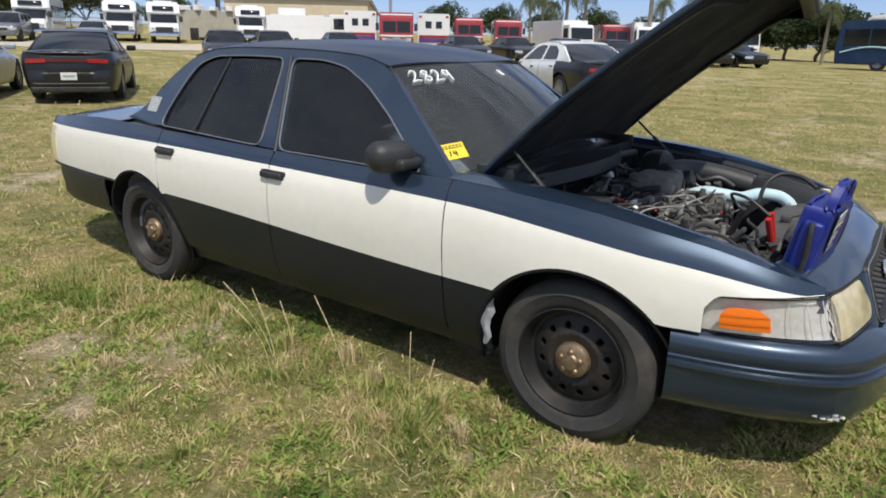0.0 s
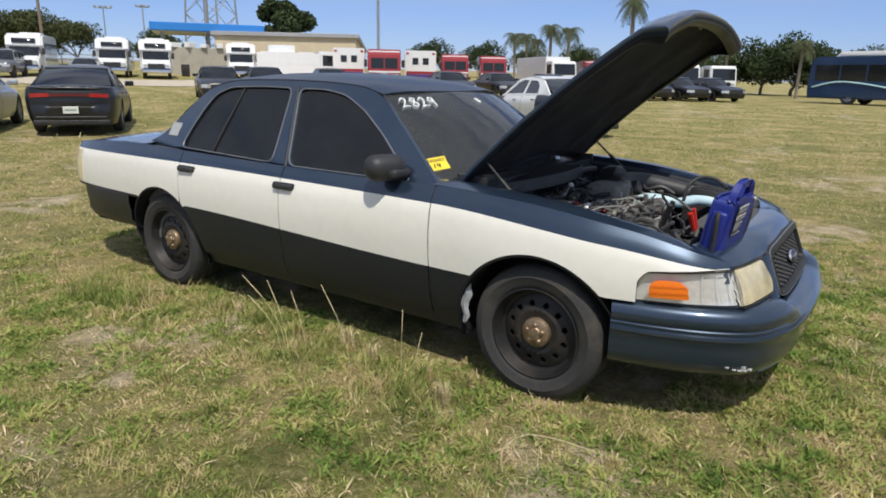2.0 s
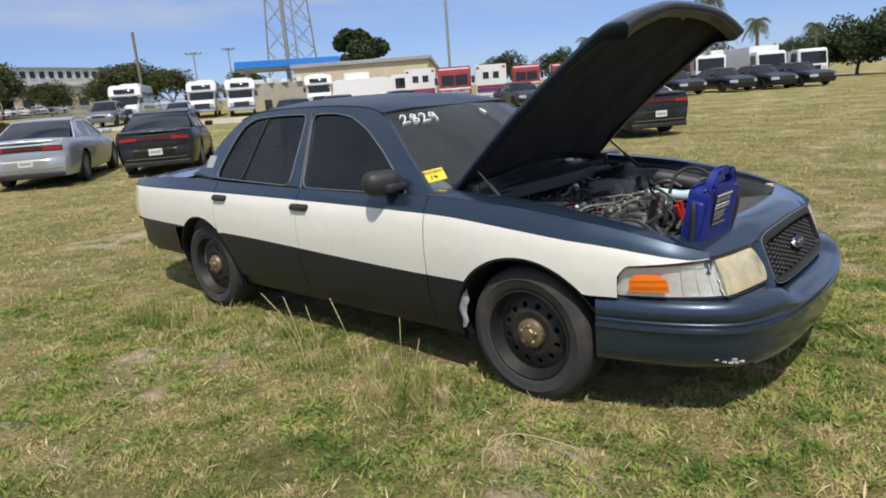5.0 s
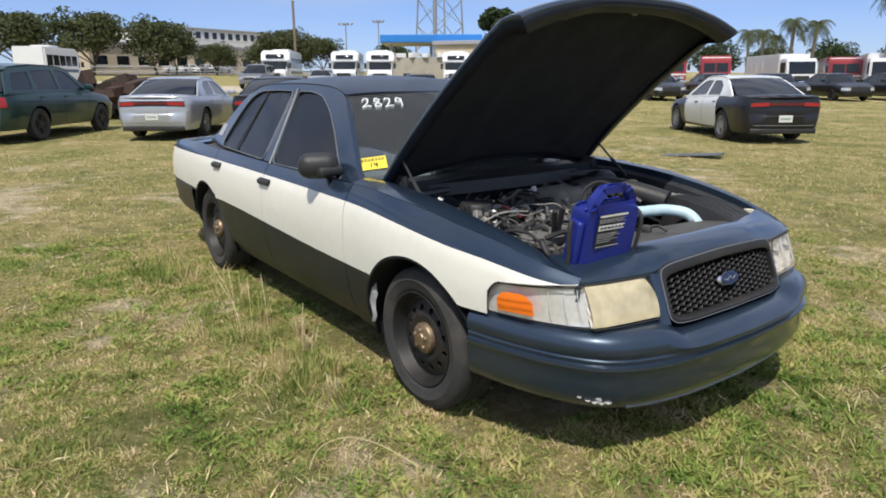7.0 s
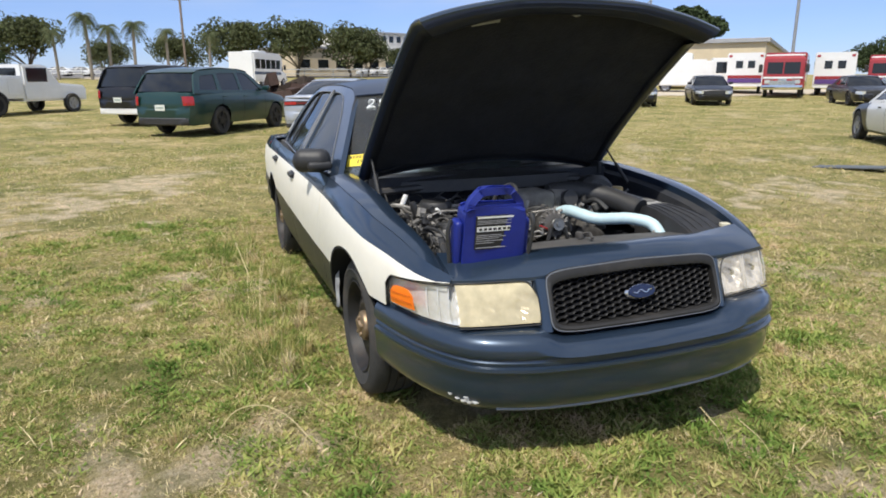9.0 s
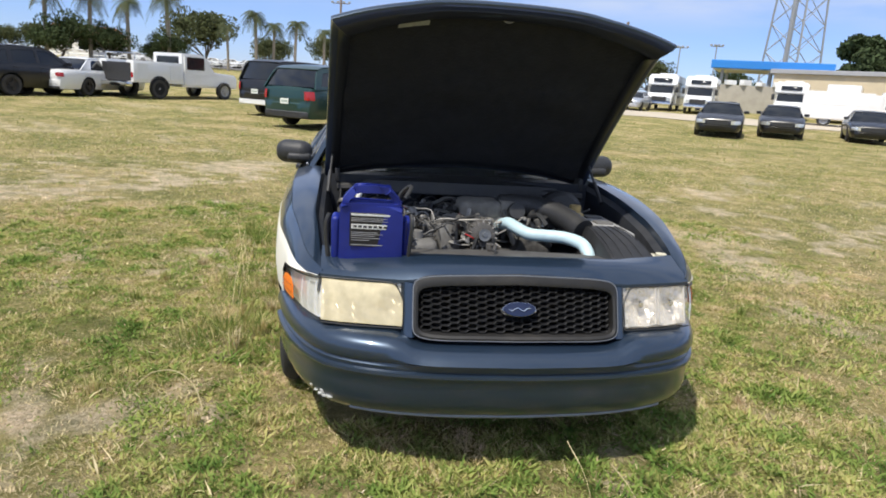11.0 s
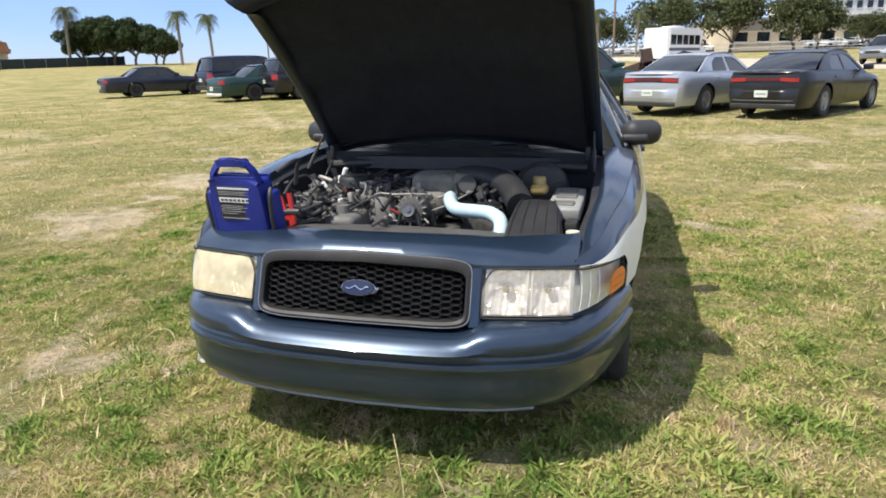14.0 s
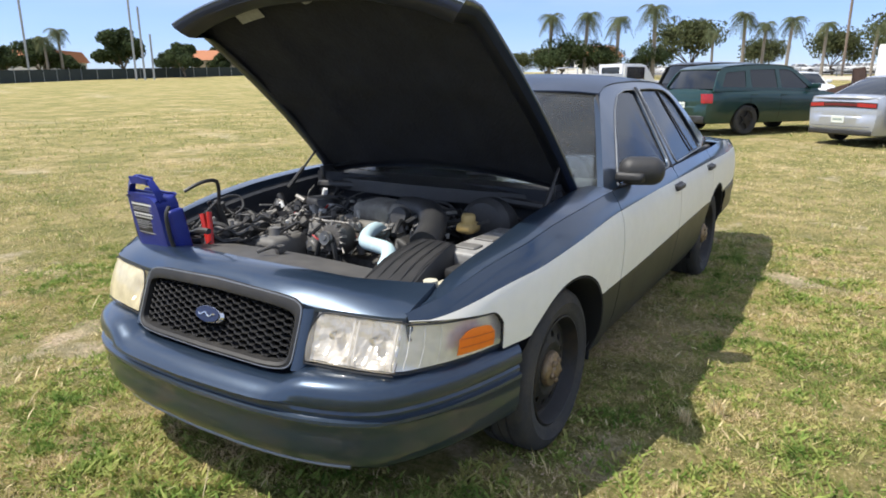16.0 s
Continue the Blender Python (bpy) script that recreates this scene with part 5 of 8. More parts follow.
HOSE_GREY = surface("dusty_grey_hose", (0.085, 0.08, 0.072), 0.6, 0.0, 0.3, 30)
# hoses, wires, clips: each one a part
rnd = random.Random(11)
for k in range(240):
    x, y = rnd.uniform(-0.36, 0.24), rnd.uniform(-0.66, 0.42)
    if (0.08 < y and 0.05 < x) or (abs(y) < 0.12 and x > 0.06):
        continue
    z = 0.80 + rnd.uniform(-0.06, 0.06)
    pts = [(x, y, z)]
    a = rnd.uniform(0, 6.28)
    for q in range(rnd.randint(3, 5)):
        a += rnd.uniform(-0.9, 0.9)
        x, y = max(-0.38, min(0.30, x + 0.075 * math.cos(a))), max(-0.68, min(0.60, y + 0.075 * math.sin(a)))
        z = min(0.90, max(0.70, z + rnd.uniform(-0.045, 0.045)))
        pts.append((x, y, z))
    bm = bmesh.new()
    r = rnd.choice((0.003, 0.004, 0.004, 0.005, 0.006, 0.008, 0.012))
    tube(bm, pts, r, 7, rounds=4)
    red = k in (3, 31)
    part("wire" if r < 0.007 else "hose", bm, WIRE_RED if red else HOSE_BLACK if rnd.random() < 0.66 else (GREY_PLASTIC, ALUMINIUM, HOSE_GREY)[k % 3], bay, "red cable" if red else "")
for k in range(260):
    x, y, z = rnd.uniform(-0.34, 0.20), rnd.uniform(-0.62, 0.36), 0.80 + rnd.uniform(-0.07, 0.07)
    mm = Matrix.Translation((x, y, z)) @ Euler((rnd.uniform(-0.5, 0.5), rnd.uniform(-0.5, 0.5), rnd.uniform(0, 3))).to_matrix().to_4x4()
    bm = bmesh.new()
    if k % 3:
        a, b, c = rnd.uniform(0.006, 0.024), rnd.uniform(0.005, 0.016), rnd.uniform(0.005, 0.018)
        box(bm, -a, a, -b, b, -c, c, 0.004, 1, m=mm)
    else:
        r, h = rnd.uniform(0.008, 0.020), rnd.uniform(0.015, 0.04)
        lathe(bm, [(0.0, h), (r * 0.8, h), (r, h * 0.8), (r, -h), (0, -h)], 12, mm)
    part("bracket" if k % 3 else "connector", bm, (BLACK_PLASTIC, ALUMINIUM, HOSE_GREY, GREY_PLASTIC, ALUMINIUM, BLACK_PLASTIC, LABEL_WHITE)[k % 7], bay)
for k in range(70):
    x, y, z = rnd.uniform(0.16, 0.60), rnd.uniform(-0.68, -0.42), rnd.uniform(0.76, 0.83)
    pts = [(x, y, z)]
    a = rnd.uniform(0, 6.28)
    for q in range(4):
        a += rnd.uniform(-0.9, 0.9)
        x, y, z = max(0.10, min(0.62, x + 0.06 * math.cos(a))), max(-0.69, min(-0.36, y + 0.06 * math.sin(a))), min(0.86, max(0.74, z + rnd.uniform(-0.04, 0.04)))
        pts.append((x, y, z))
    bm = bmesh.new()
    r = rnd.choice((0.004, 0.005, 0.007, 0.010, 0.013))
    tube(bm, pts, r, 7, rounds=4)
    part("wire" if r < 0.007 else "hose", bm, (HOSE_BLACK, HOSE_BLACK, HOSE_BLACK, HOSE_GREY)[k % 4], bay)
bm = bmesh.new()
box(bm, 0.48, 0.66, -0.66, -0.46, 0.58, 0.765, 0.02, 2)
box(bm, 0.50, 0.64, -0.64, -0.48, 0.76, 0.780, 0.008, 1)
part("fuse_box", bm, BLACK_PLASTIC, bay)
tube_bm = bmesh.new()
tube(tube_bm, [(0.02, -0.10, 0.85), (0.05, -0.02, 0.87), (0.04, 0.05, 0.865), (0.0, 0.09, 0.88)], 0.006, 7)
part("wire", tube_bm, WIRE_RED, bay, "red cable")

# ---------------------------------------------------------------- jump starter on the header panel
JX, JY = 0.690, -0.555
jump = thing("jump_starter", "blue plastic portable jump starter pack standing in the engine bay", "jump starter")
jm = Matrix.Translation((JX, JY, 0.772)) @ Euler((0, radians(10), radians(-4))).to_matrix().to_4x4()
body_outline = round_poly([(-0.122, 0.0), (0.122, 0.0), (0.119, 0.228), (0.106, 0.247), (-0.106, 0.247), (-0.119, 0.228)], 0.014, 4)
stand_up = Euler((0, 0, radians(-90))).to_matrix().to_4x4()
bm = bmesh.new()
plate(bm, body_outline, 0.092, m=jm @ Matrix.Translation((-0.037, 0, 0)) @ stand_up)
bmesh.ops.bevel(bm, geom=[e for e in bm.edges if len(e.link_faces) == 2 and e.calc_face_angle() > 0.9], offset=0.009, segments=2, affect="EDGES")
part("case", bm, BLUE_BOX, jump, "blue moulded case", angle=40)
arch = round_poly([(-0.117, 0.232), (0.117, 0.232), (0.106, 0.282), (0.064, 0.328), (-0.064, 0.328), (-0.106, 0.282)], 0.020, 5)
grip = round_poly([(-0.088, 0.260), (0.088, 0.260), (0.082, 0.276), (0.052, 0.310), (-0.052, 0.310), (-0.082, 0.276)], 0.010, 4)
bm = bmesh.new()
plate(bm, arch, 0.030, (grip,), m=jm @ Matrix.Translation((0.016, 0, 0)) @ stand_up)
bmesh.ops.bevel(bm, geom=[e for e in bm.edges if len(e.link_faces) == 2 and e.calc_face_angle() > 0.9], offset=0.006, segments=2, affect="EDGES")
part("carrying_handle", bm, BLUE_BOX, jump, "blue arched carrying handle", angle=40)
for s in (-1, 1):
    bm = bmesh.new()
    box(bm, -0.030, 0.038, s * 0.119, s * 0.152, 0.0, 0.200, 0.014, 3, m=jm)
    part("side_pocket", bm, BLUE_BOX, jump)
bm = bmesh.new()
box(bm, 0.055, 0.0585, -0.080, 0.076, 0.092, 0.230, 0.002, 1, m=jm)
lab = part("label_panel", bm, LABEL_BLACK, jump, "black and white instruction label")
PRINT_GREY = surface("faded_label_print", (0.30, 0.30, 0.31), 0.6)
rows_of_bars = ((0.219, 0.145, 0.007, 1), (0.208, 0.135, 0.002, 0), (0.202, 0.120, 0.002, 0), (0.196, 0.14, 0.002, 0), (0.166, 0.144, 0.019, 1), (0.150, 0.10, 0.002, 0), (0.143, 0.12, 0.002, 0), (0.136, 0.09, 0.002, 0), (0.127, 0.11, 0.002, 0), (0.118, 0.07, 0.002, 0), (0.098, 0.13, 0.003, 0))
for z, w, h, bold in rows_of_bars:
    bm = bmesh.new()
    box(bm, 0.058, 0.060, -0.074, -0.074 + w, z, z + h, m=jm)
    part("label_bar", bm, LABEL_WHITE if bold else PRINT_GREY, lab)
for k in range(7):
    bm = bmesh.new()
    box(bm, 0.0598, 0.0606, -0.066 + 0.019 * k, -0.053 + 0.019 * k, 0.171, 0.180, m=jm)
    part("label_bar", bm, LABEL_BLACK, lab)
bm = bmesh.new()
tube(bm, [jm @ Vector(p) for p in ((0.0, -0.16, 0.20), (0.01, -0.172, 0.16), (0.02, -0.168, 0.08), (0.02, -0.162, 0.02))], 0.009, 8)
part("cable", bm, HOSE_BLACK, jump)
bm = bmesh.new()
tube(bm, [jm @ Vector(p) for p in ((0.03, 0.15, 0.22), (0.055, 0.155, 0.19), (0.06, 0.15, 0.10), (0.05, 0.145, 0.02))], 0.008, 8)
part("cable", bm, HOSE_BLACK, jump)
bm = bmesh.new()
tube(bm, [(0.68, -0.43, 1.03), (0.62, -0.40, 1.06), (0.55, -0.40, 1.06), (0.51, -0.43, 1.02), (0.50, -0.45, 0.95)], 0.008, 8)
part("cable", bm, HOSE_BLACK, jump, "black jump lead")


def clamp(base, tip, mat):
    base, tip = Vector(base), Vector(tip)
    d = tip - base
    side = d.cross(Vector((1, 0, 0))).normalized() * 0.018
    bm = bmesh.new()
    for k in (-1, 1):
        tube(bm, [base + side * 0.2 * k, base + d * 0.45 + side * 0.8 * k, tip + side * 1.3 * k], 0.012, 8)
    return bm


part("clamp", clamp((0.42, -0.50, 0.80), (0.47, -0.53, 0.95), BLACK_PLASTIC), BLACK_PLASTIC, jump, "black battery clamp")
part("clamp", clamp((0.575, -0.432, 0.770), (0.55, -0.478, 0.915), CLAMP_RED), CLAMP_RED, jump, "red battery clamp")
bm = bmesh.new()
tube(bm, [(0.55, -0.478, 0.915), (0.47, -0.47, 0.965), (0.40, -0.44, 0.97), (0.41, -0.40, 0.93), (0.45, -0.41, 0.90)], 0.006, 8)
part("cable", bm, HOSE_BLACK, jump)


# ---------------------------------------------------------------- parked vehicles in the field
def paint(name, colour, metal=0.2, coat=0.7, rough=0.35):
    return surface(name, colour, rough, metal, 0.05, 20, (0.20, 0.18, 0.15), 1.5, 0.06, coat=coat)


P_BLACK = paint("black_car_paint", (0.008, 0.008, 0.010), 0.0, 0.3, 0.28)
P_SILVER = paint("silver_car_paint", (0.50, 0.52, 0.56), 0.6)
P_WHITE = paint("white_car_paint", (0.78, 0.78, 0.77), 0.0)
P_GREEN = paint("dark_green_car_paint", (0.008, 0.042, 0.037), 0.3)
P_GREY = paint("grey_car_paint", (0.17, 0.18, 0.19), 0.4)
P_NAVY = paint("dark_blue_car_paint", (0.009, 0.014, 0.030), 0.1, 0.3, 0.28)
P_PURPLE = paint("purple_band_paint", (0.10, 0.045, 0.20), 0.0)
P_RED = paint("fire_red_paint", (0.30, 0.016, 0.018), 0.0)
P_BUSBLUE = paint("transit_blue_paint", (0.010, 0.035, 0.10), 0.2)
PLATE_PRINT = surface("plate_print", (0.30, 0.36, 0.32), 0.5)
SMOKED_LAMP = paint("smoked_lamp", (0.13, 0.006, 0.008))
CAR_GLASS = surface("dark_car_glass", (0.012, 0.014, 0.016), 0.06, 0.0, 0.1, 4, coat=0.3)
HEADLAMP = surface("headlamp_lens", (0.70, 0.70, 0.66), 0.12, 0.6, 0.1, 30, coat=0.6)
ALLOY = surface("silver_wheel", (0.35, 0.35, 0.36), 0.4, 0.7, 0.1, 30)


def car_wheel(parent, x, y, r, s, rim):
    m = Matrix.Translation((x, y, r)) @ Euler((radians(-90 * s), 0, 0)).to_matrix().to_4x4()
    bm = bmesh.new()
    lathe(bm, [(r * 0.64, -0.09), (r * 0.9, -0.105), (r, -0.08), (r, 0.08), (r * 0.9, 0.105), (r * 0.64, 0.09)], 24, m)
    w = part("wheel", bm, RUBBER, parent)
    bm = bmesh.new()
    lathe(bm, [(r * 0.66, 0.09), (r * 0.58, 0.06), (r * 0.30, 0.05), (r * 0.25, 0.085), (0.0, 0.09)], 20, m)
    for k in range(5):
        a = 2 * math.pi * k / 5
        box(bm, r * 0.22, r * 0.62, -0.025, 0.025, 0.055, 0.085, m=m @ Euler((0, 0, a)).to_matrix().to_4x4())
    part("rim", bm, rim, w)


CHARGER = dict(fo=0.78, ro=1.13, wb=3.05, hw=0.94, wr=0.35, low=0.23,
               belt=[(-2.66, 0.985), (-2.45, 1.035), (-1.9, 1.025), (-0.9, 0.99), (0.4, 0.94), (0.95, 0.92), (1.7, 0.84), (2.2, 0.72), (2.38, 0.62)],
               house=[(-1.95, 1.0), (-1.25, 1.36), (-0.85, 1.44), (-0.2, 1.46), (0.25, 1.40), (1.0, 0.93)],
               wins=[[(-1.22, 1.04), (-0.42, 1.02), (-0.42, 1.37), (-0.85, 1.365), (-1.1, 1.25)], [(-0.34, 1.02), (0.72, 0.98), (0.24, 1.31), (0.02, 1.37), (-0.34, 1.375)]],
               ws=(1.22, 0.95, 0.28, 1.43), rw=(-2.02, 1.05, -1.15, 1.43), roof=1.475)
CROWN = dict(fo=1.07, ro=1.38, wb=2.91, hw=0.98, wr=0.34, low=0.24,
             belt=[(-2.84, 0.92), (-2.5, 0.96), (-1.8, 0.98), (-0.9, 0.97), (0.5, 0.96), (0.9, 0.96), (1.5, 0.93), (2.1, 0.83), (2.5, 0.72)],
             house=[(-1.85, 0.97), (-1.15, 1.39), (-0.9, 1.43), (-0.45, 1.44), (0.1, 1.42), (0.3, 1.37), (0.88, 0.955)],
             wins=[[(-1.22, 1.0), (-0.28, 0.99), (-0.42, 1.38), (-0.9, 1.37), (-1.02, 1.30)], [(-0.2, 0.99), (0.62, 0.985), (0.18, 1.33), (0.03, 1.38), (-0.33, 1.385)]],
             ws=(0.98, 0.97, 0.36, 1.40), rw=(-1.74, 1.0, -1.2, 1.40), roof=1.47)
EXPLORER = dict(fo=0.93, ro=1.18, wb=2.86, hw=1.0, wr=0.375, low=0.30,
                belt=[(-2.61, 1.10), (-2.3, 1.13), (-1.0, 1.13), (0.6, 1.10), (0.95, 1.09), (1.6, 1.02), (2.1, 0.92), (2.36, 0.78)],
                house=[(-2.54, 1.10), (-2.30, 1.56), (-2.08, 1.675), (-1.0, 1.745), (-0.2, 1.73), (0.25, 1.66), (1.05, 1.09)],
                wins=[[(-2.26, 1.19), (-1.48, 1.18), (-1.42, 1.60), (-2.06, 1.55)], [(-1.30, 1.18), (-0.42, 1.17), (-0.42, 1.64), (-1.28, 1.62)], [(-0.30, 1.17), (0.72, 1.14), (0.18, 1.58), (0.0, 1.63), (-0.30, 1.645)]],
                ws=(1.18, 1.10, 0.28, 1.68), rw=(-2.58, 1.15, -2.27, 1.62), roof=1.775)
TAHOE = dict(fo=0.95, ro=1.25, wb=2.95, hw=1.0, wr=0.39, low=0.36,
             belt=[(-2.70, 1.15), (-2.3, 1.16), (-1.0, 1.16), (0.7, 1.15), (1.0, 1.15), (1.7, 1.10), (2.2, 1.02), (2.40, 0.86)],
             house=[(-2.64, 1.14), (-2.50, 1.72), (-2.3, 1.80), (-1.0, 1.83), (-0.1, 1.82), (0.25, 1.76), (0.98, 1.15)],
             wins=[[(-2.42, 1.22), (-1.56, 1.22), (-1.52, 1.68), (-2.32, 1.66)], [(-1.42, 1.22), (-0.45, 1.22), (-0.45, 1.70), (-1.40, 1.70)], [(-0.33, 1.22), (0.62, 1.21), (0.20, 1.64), (0.0, 1.70), (-0.33, 1.71)]],
             ws=(1.08, 1.16, 0.32, 1.77), rw=(-2.68, 1.2, -2.47, 1.76), roof=1.87)


def build_car(S, label, paints, at, group="", kind="sedan", rear="bar", two_tone=None, name="parked_car", category="car", roof_paint=None, bumper_paint=None):
    """A parked car. Local x looks ahead, the origin lies on the ground between the axles."""
    car = thing(name, label, category, group)
    hw, wb, wr = S["hw"], S["wb"], S["wr"]
    x0, x1 = -wb / 2 - S["ro"], wb / 2 + S["fo"]
    belt = smooth_curve(S["belt"])
    pl = smooth_curve([(x0, 0.82), (x0 + 0.06, 0.875), (x0 + 0.16, 0.925), (x0 + 0.5, 0.98), (-0.3, 1.0), (0.8, 0.995), (x1 - 0.5, 0.96), (x1 - 0.15, 0.88), (x1, 0.76)])
    prof = smooth_curve([(0, 0.90), (0.25, 0.97), (0.5, 0.995), (0.7, 1.0), (0.9, 0.97), (1.0, 0.92)])
    low = S["low"]
    yf = lambda x, z: hw * prof((z - low) / (belt(x) - low)) * pl(x)
    arches = ((wb / 2, wr - 0.02, wr + 0.075), (-wb / 2, wr - 0.02, wr + 0.075))
    bm = bmesh.new()
    mid = lambda x: low + (belt(x) - low) * 0.5
    mats = [paints, BLACK_PLASTIC]
    for s in (-1, 1):
        body_panel(bm, s, x0, x1, lambda x: low, arches, yf, (mid, belt), (5, 5), 0.085, indices=(0, 0))
    rows = []
    for x in np.linspace(x0, x1, 40):
        rows.append([(x, u * yf(x, belt(x)), belt(x) + 0.04 * (1 - u * u)) for u in np.linspace(-1, 1, 9)])
    grid(bm, rows)
    for xe, d in ((x0, -1), (x1, 1)):
        rows = []
        for f, o in ((1.0, 0.0), (0.93, 0.05), (0.75, 0.075), (0.6, 0.08), (0.52, 0.075), (0.48, 0.11), (0.25, 0.10), (0.08, 0.06), (0.0, 0.0)):
            z = low + (belt(xe) - low) * f
            rows.append([(xe + d * o * (1 - abs(u) ** 2.6), u * yf(xe, z), z + (0.04 * (1 - u * u) if f == 1.0 else 0)) for u in np.linspace(-1, 1, 13)])
        grid(bm, rows)
    bmesh.ops.remove_doubles(bm, verts=bm.verts, dist=0.002)
    body = part("body", bm, mats, car)
    # underside, wheel wells
    bm = bmesh.new()
    box(bm, x0 + 0.15, x1 - 0.2, -hw * 0.78, hw * 0.78, low - 0.02, low + 0.35)
    part("underbody", bm, DARK, car)
    gy = lambda x, z: (hw * 0.925 - 0.52 * max(0.0, z - belt(x))) * (1 if kind != "suv" else 1.0) if kind != "suv" else hw * 0.94 - 0.36 * max(0.0, z - belt(x))
    hp = roof_paint or paints
    for s in (-1, 1):
        outline = round_poly(S["house"] + [(S["house"][-1][0], S["house"][-1][1] - 0.02), (S["house"][0][0], S["house"][0][1] - 0.02)], 0.07, 3)
        bm = plate(bmesh.new(), outline, 0.04, [round_poly(w, 0.04, 2) for w in S["wins"]], m=lambda c, s=s: Vector((c.x, s * (gy(c.x, c.z) - c.y), c.z)))
        part("pillar_frame", bm, hp, car, angle=50)
        for w in S["wins"]:
            bm = plate(bmesh.new(), round_poly(w, 0.03, 2), 0.005, m=lambda c, s=s: Vector((c.x, s * (gy(c.x, c.z) - 0.014 - c.y), c.z)))
            part("side_window", bm, CAR_GLASS, car, smooth=False)
        bm = bmesh.new()
        mx, mz = S["house"][-1][0] - 0.28, S["house"][-1][1] + 0.06
        box(bm, mx - 0.05, mx + 0.07, s * hw * 0.93, s * (hw + 0.15), mz, mz + 0.13, 0.03, 2)
        part("wing_mirror", bm, paints, car)
        for x in (-0.45, 0.65) if kind != "suv" else (-1.25, -0.25):
            bm = bmesh.new()
            hx = x - 0.62 if kind != "suv" else x
            z = belt(hx) - 0.12
            box(bm, hx - 0.09, hx + 0.09, s * yf(hx, z), s * (yf(hx, z) + 0.025), z - 0.015, z + 0.015, 0.008, 1)
            part("door_handle", bm, paints, car)
        if two_tone:
            # contrasting front doors
            a, b = two_tone[1]
            bm = bmesh.new()
            n = 14
            rows = [[(a + (b - a) * i / n, s * (yf(a + (b - a) * i / n, z) + 0.006), z) for z in np.linspace(low + 0.06, belt(a + (b - a) * i / n) - 0.005, 9)] for i in range(n + 1)]
            grid(bm, rows)
            part("door_skin", thicken(bm, 0.002), two_tone[0], car, "white door panel")
        # shut lines
        for x in (-0.38, 0.78) if kind != "suv" else (-1.36, -0.36, 0.80):
            bm = bmesh.new()
            grid(bm, [[(x + o, s * (yf(x, z) + (0.003 if not two_tone else 0.0085)), z) for o in (-0.006, 0.006)] for z in np.linspace(low + 0.07, belt(x) - 0.01, 8)])
            part("door_gap", bm, DARK, body)
    (wx, wz, tx, tz), (rx, rz, qx, qz) = S["ws"], S["rw"]
    bm = bmesh.new()
    grid(bm, screen(lambda u: (wx - 0.24 * u * u, gy(wx - 0.3, wz) * 0.96 * u, wz), lambda u: (tx - 0.06 * u * u, gy(tx, tz) * 0.97 * u, tz - 0.02 * u * u), 0.03))
    part("windscreen", thicken(bm, 0.004), CAR_GLASS, car)
    bm = bmesh.new()
    grid(bm, screen(lambda u: (rx + 0.10 * u * u, gy(rx + 0.1, rz) * 0.90 * u, rz), lambda u: (qx + 0.06 * u * u, gy(qx, qz) * 0.95 * u, qz - 0.02 * u * u), 0.02))
    part("rear_window", thicken(bm, 0.004), CAR_GLASS, car)
    house = smooth_curve(S["house"])
    bm = bmesh.new()
    rows = []
    for f in np.linspace(0, 1, 13):
        row = []
        for u in np.linspace(-1, 1, 13):
            x = (tx - 0.06 * u * u + 0.01) * (1 - f) + (qx + 0.06 * u * u - 0.01) * f
            zr = max(house(x), min(tz, qz) - 0.03)
            row.append((x, u * gy(x, zr), zr + (S["roof"] - max(p[1] for p in S["house"])) * (1 - abs(u) ** 2.5) + 0.002))
        rows.append(row)
    grid(bm, rows)
    part("roof", thicken(bm, -0.02), hp, car)
    for x in (wb / 2, -wb / 2):
        for s in (-1, 1):
            car_wheel(car, x, s * (hw - 0.13), wr, s, ALLOY if S is CHARGER else STEEL_BLACK)
    # rear end
    zt = belt(x0)
    span = yf(x0, zt - 0.12)
    if rear == "bar":
        def tail(u, z, o):
            return (x0 - 0.080 * (1 - abs(u) ** 2.6) - o, u * span * 1.01, z)
        bm = bmesh.new()
        grid(bm, [[tail(u, z + 0.022 * (1 - u * u), 0.006) for u in np.linspace(-1, 1, 25)] for z in (zt - 0.205, zt - 0.19, zt - 0.10, zt - 0.085)])
        part("lamp_surround", thicken(bm, 0.010), BLACK_PLASTIC, car, "black band round the tail lamps")
        for sgn in (-1, 1):
            bm = bmesh.new()
            grid(bm, [[tail(sgn * u, z + 0.022 * (1 - u * u), 0.022) for u in np.linspace(0.50, 0.985, 11)] for z in (zt - 0.182, zt - 0.165, zt - 0.125, zt - 0.105)])
            part("tail_lamp", thicken(bm, 0.008), RED_LAMP, car, "bright red tail lamp")
        bm = bmesh.new()
        grid(bm, [[tail(u, z + 0.022 * (1 - u * u), 0.020) for u in np.linspace(-0.49, 0.49, 15)] for z in (zt - 0.172, zt - 0.118)])
        part("lamp_centre", thicken(bm, 0.006), SMOKED_LAMP, car, "dark red centre strip")
        bm = bmesh.new()
        grid(bm, [[(x0 - o_ * (1 - abs(u) ** 2.6) + 0.02, u * span * 0.98, z) for u in np.linspace(-1, 1, 17)] for o_, z in ((0.02, zt + 0.030), (0.085, zt + 0.035), (0.10, zt + 0.020), (0.075, zt - 0.01))])
        part("trunk_lip", thicken(bm, 0.004), paints, car)
    else:
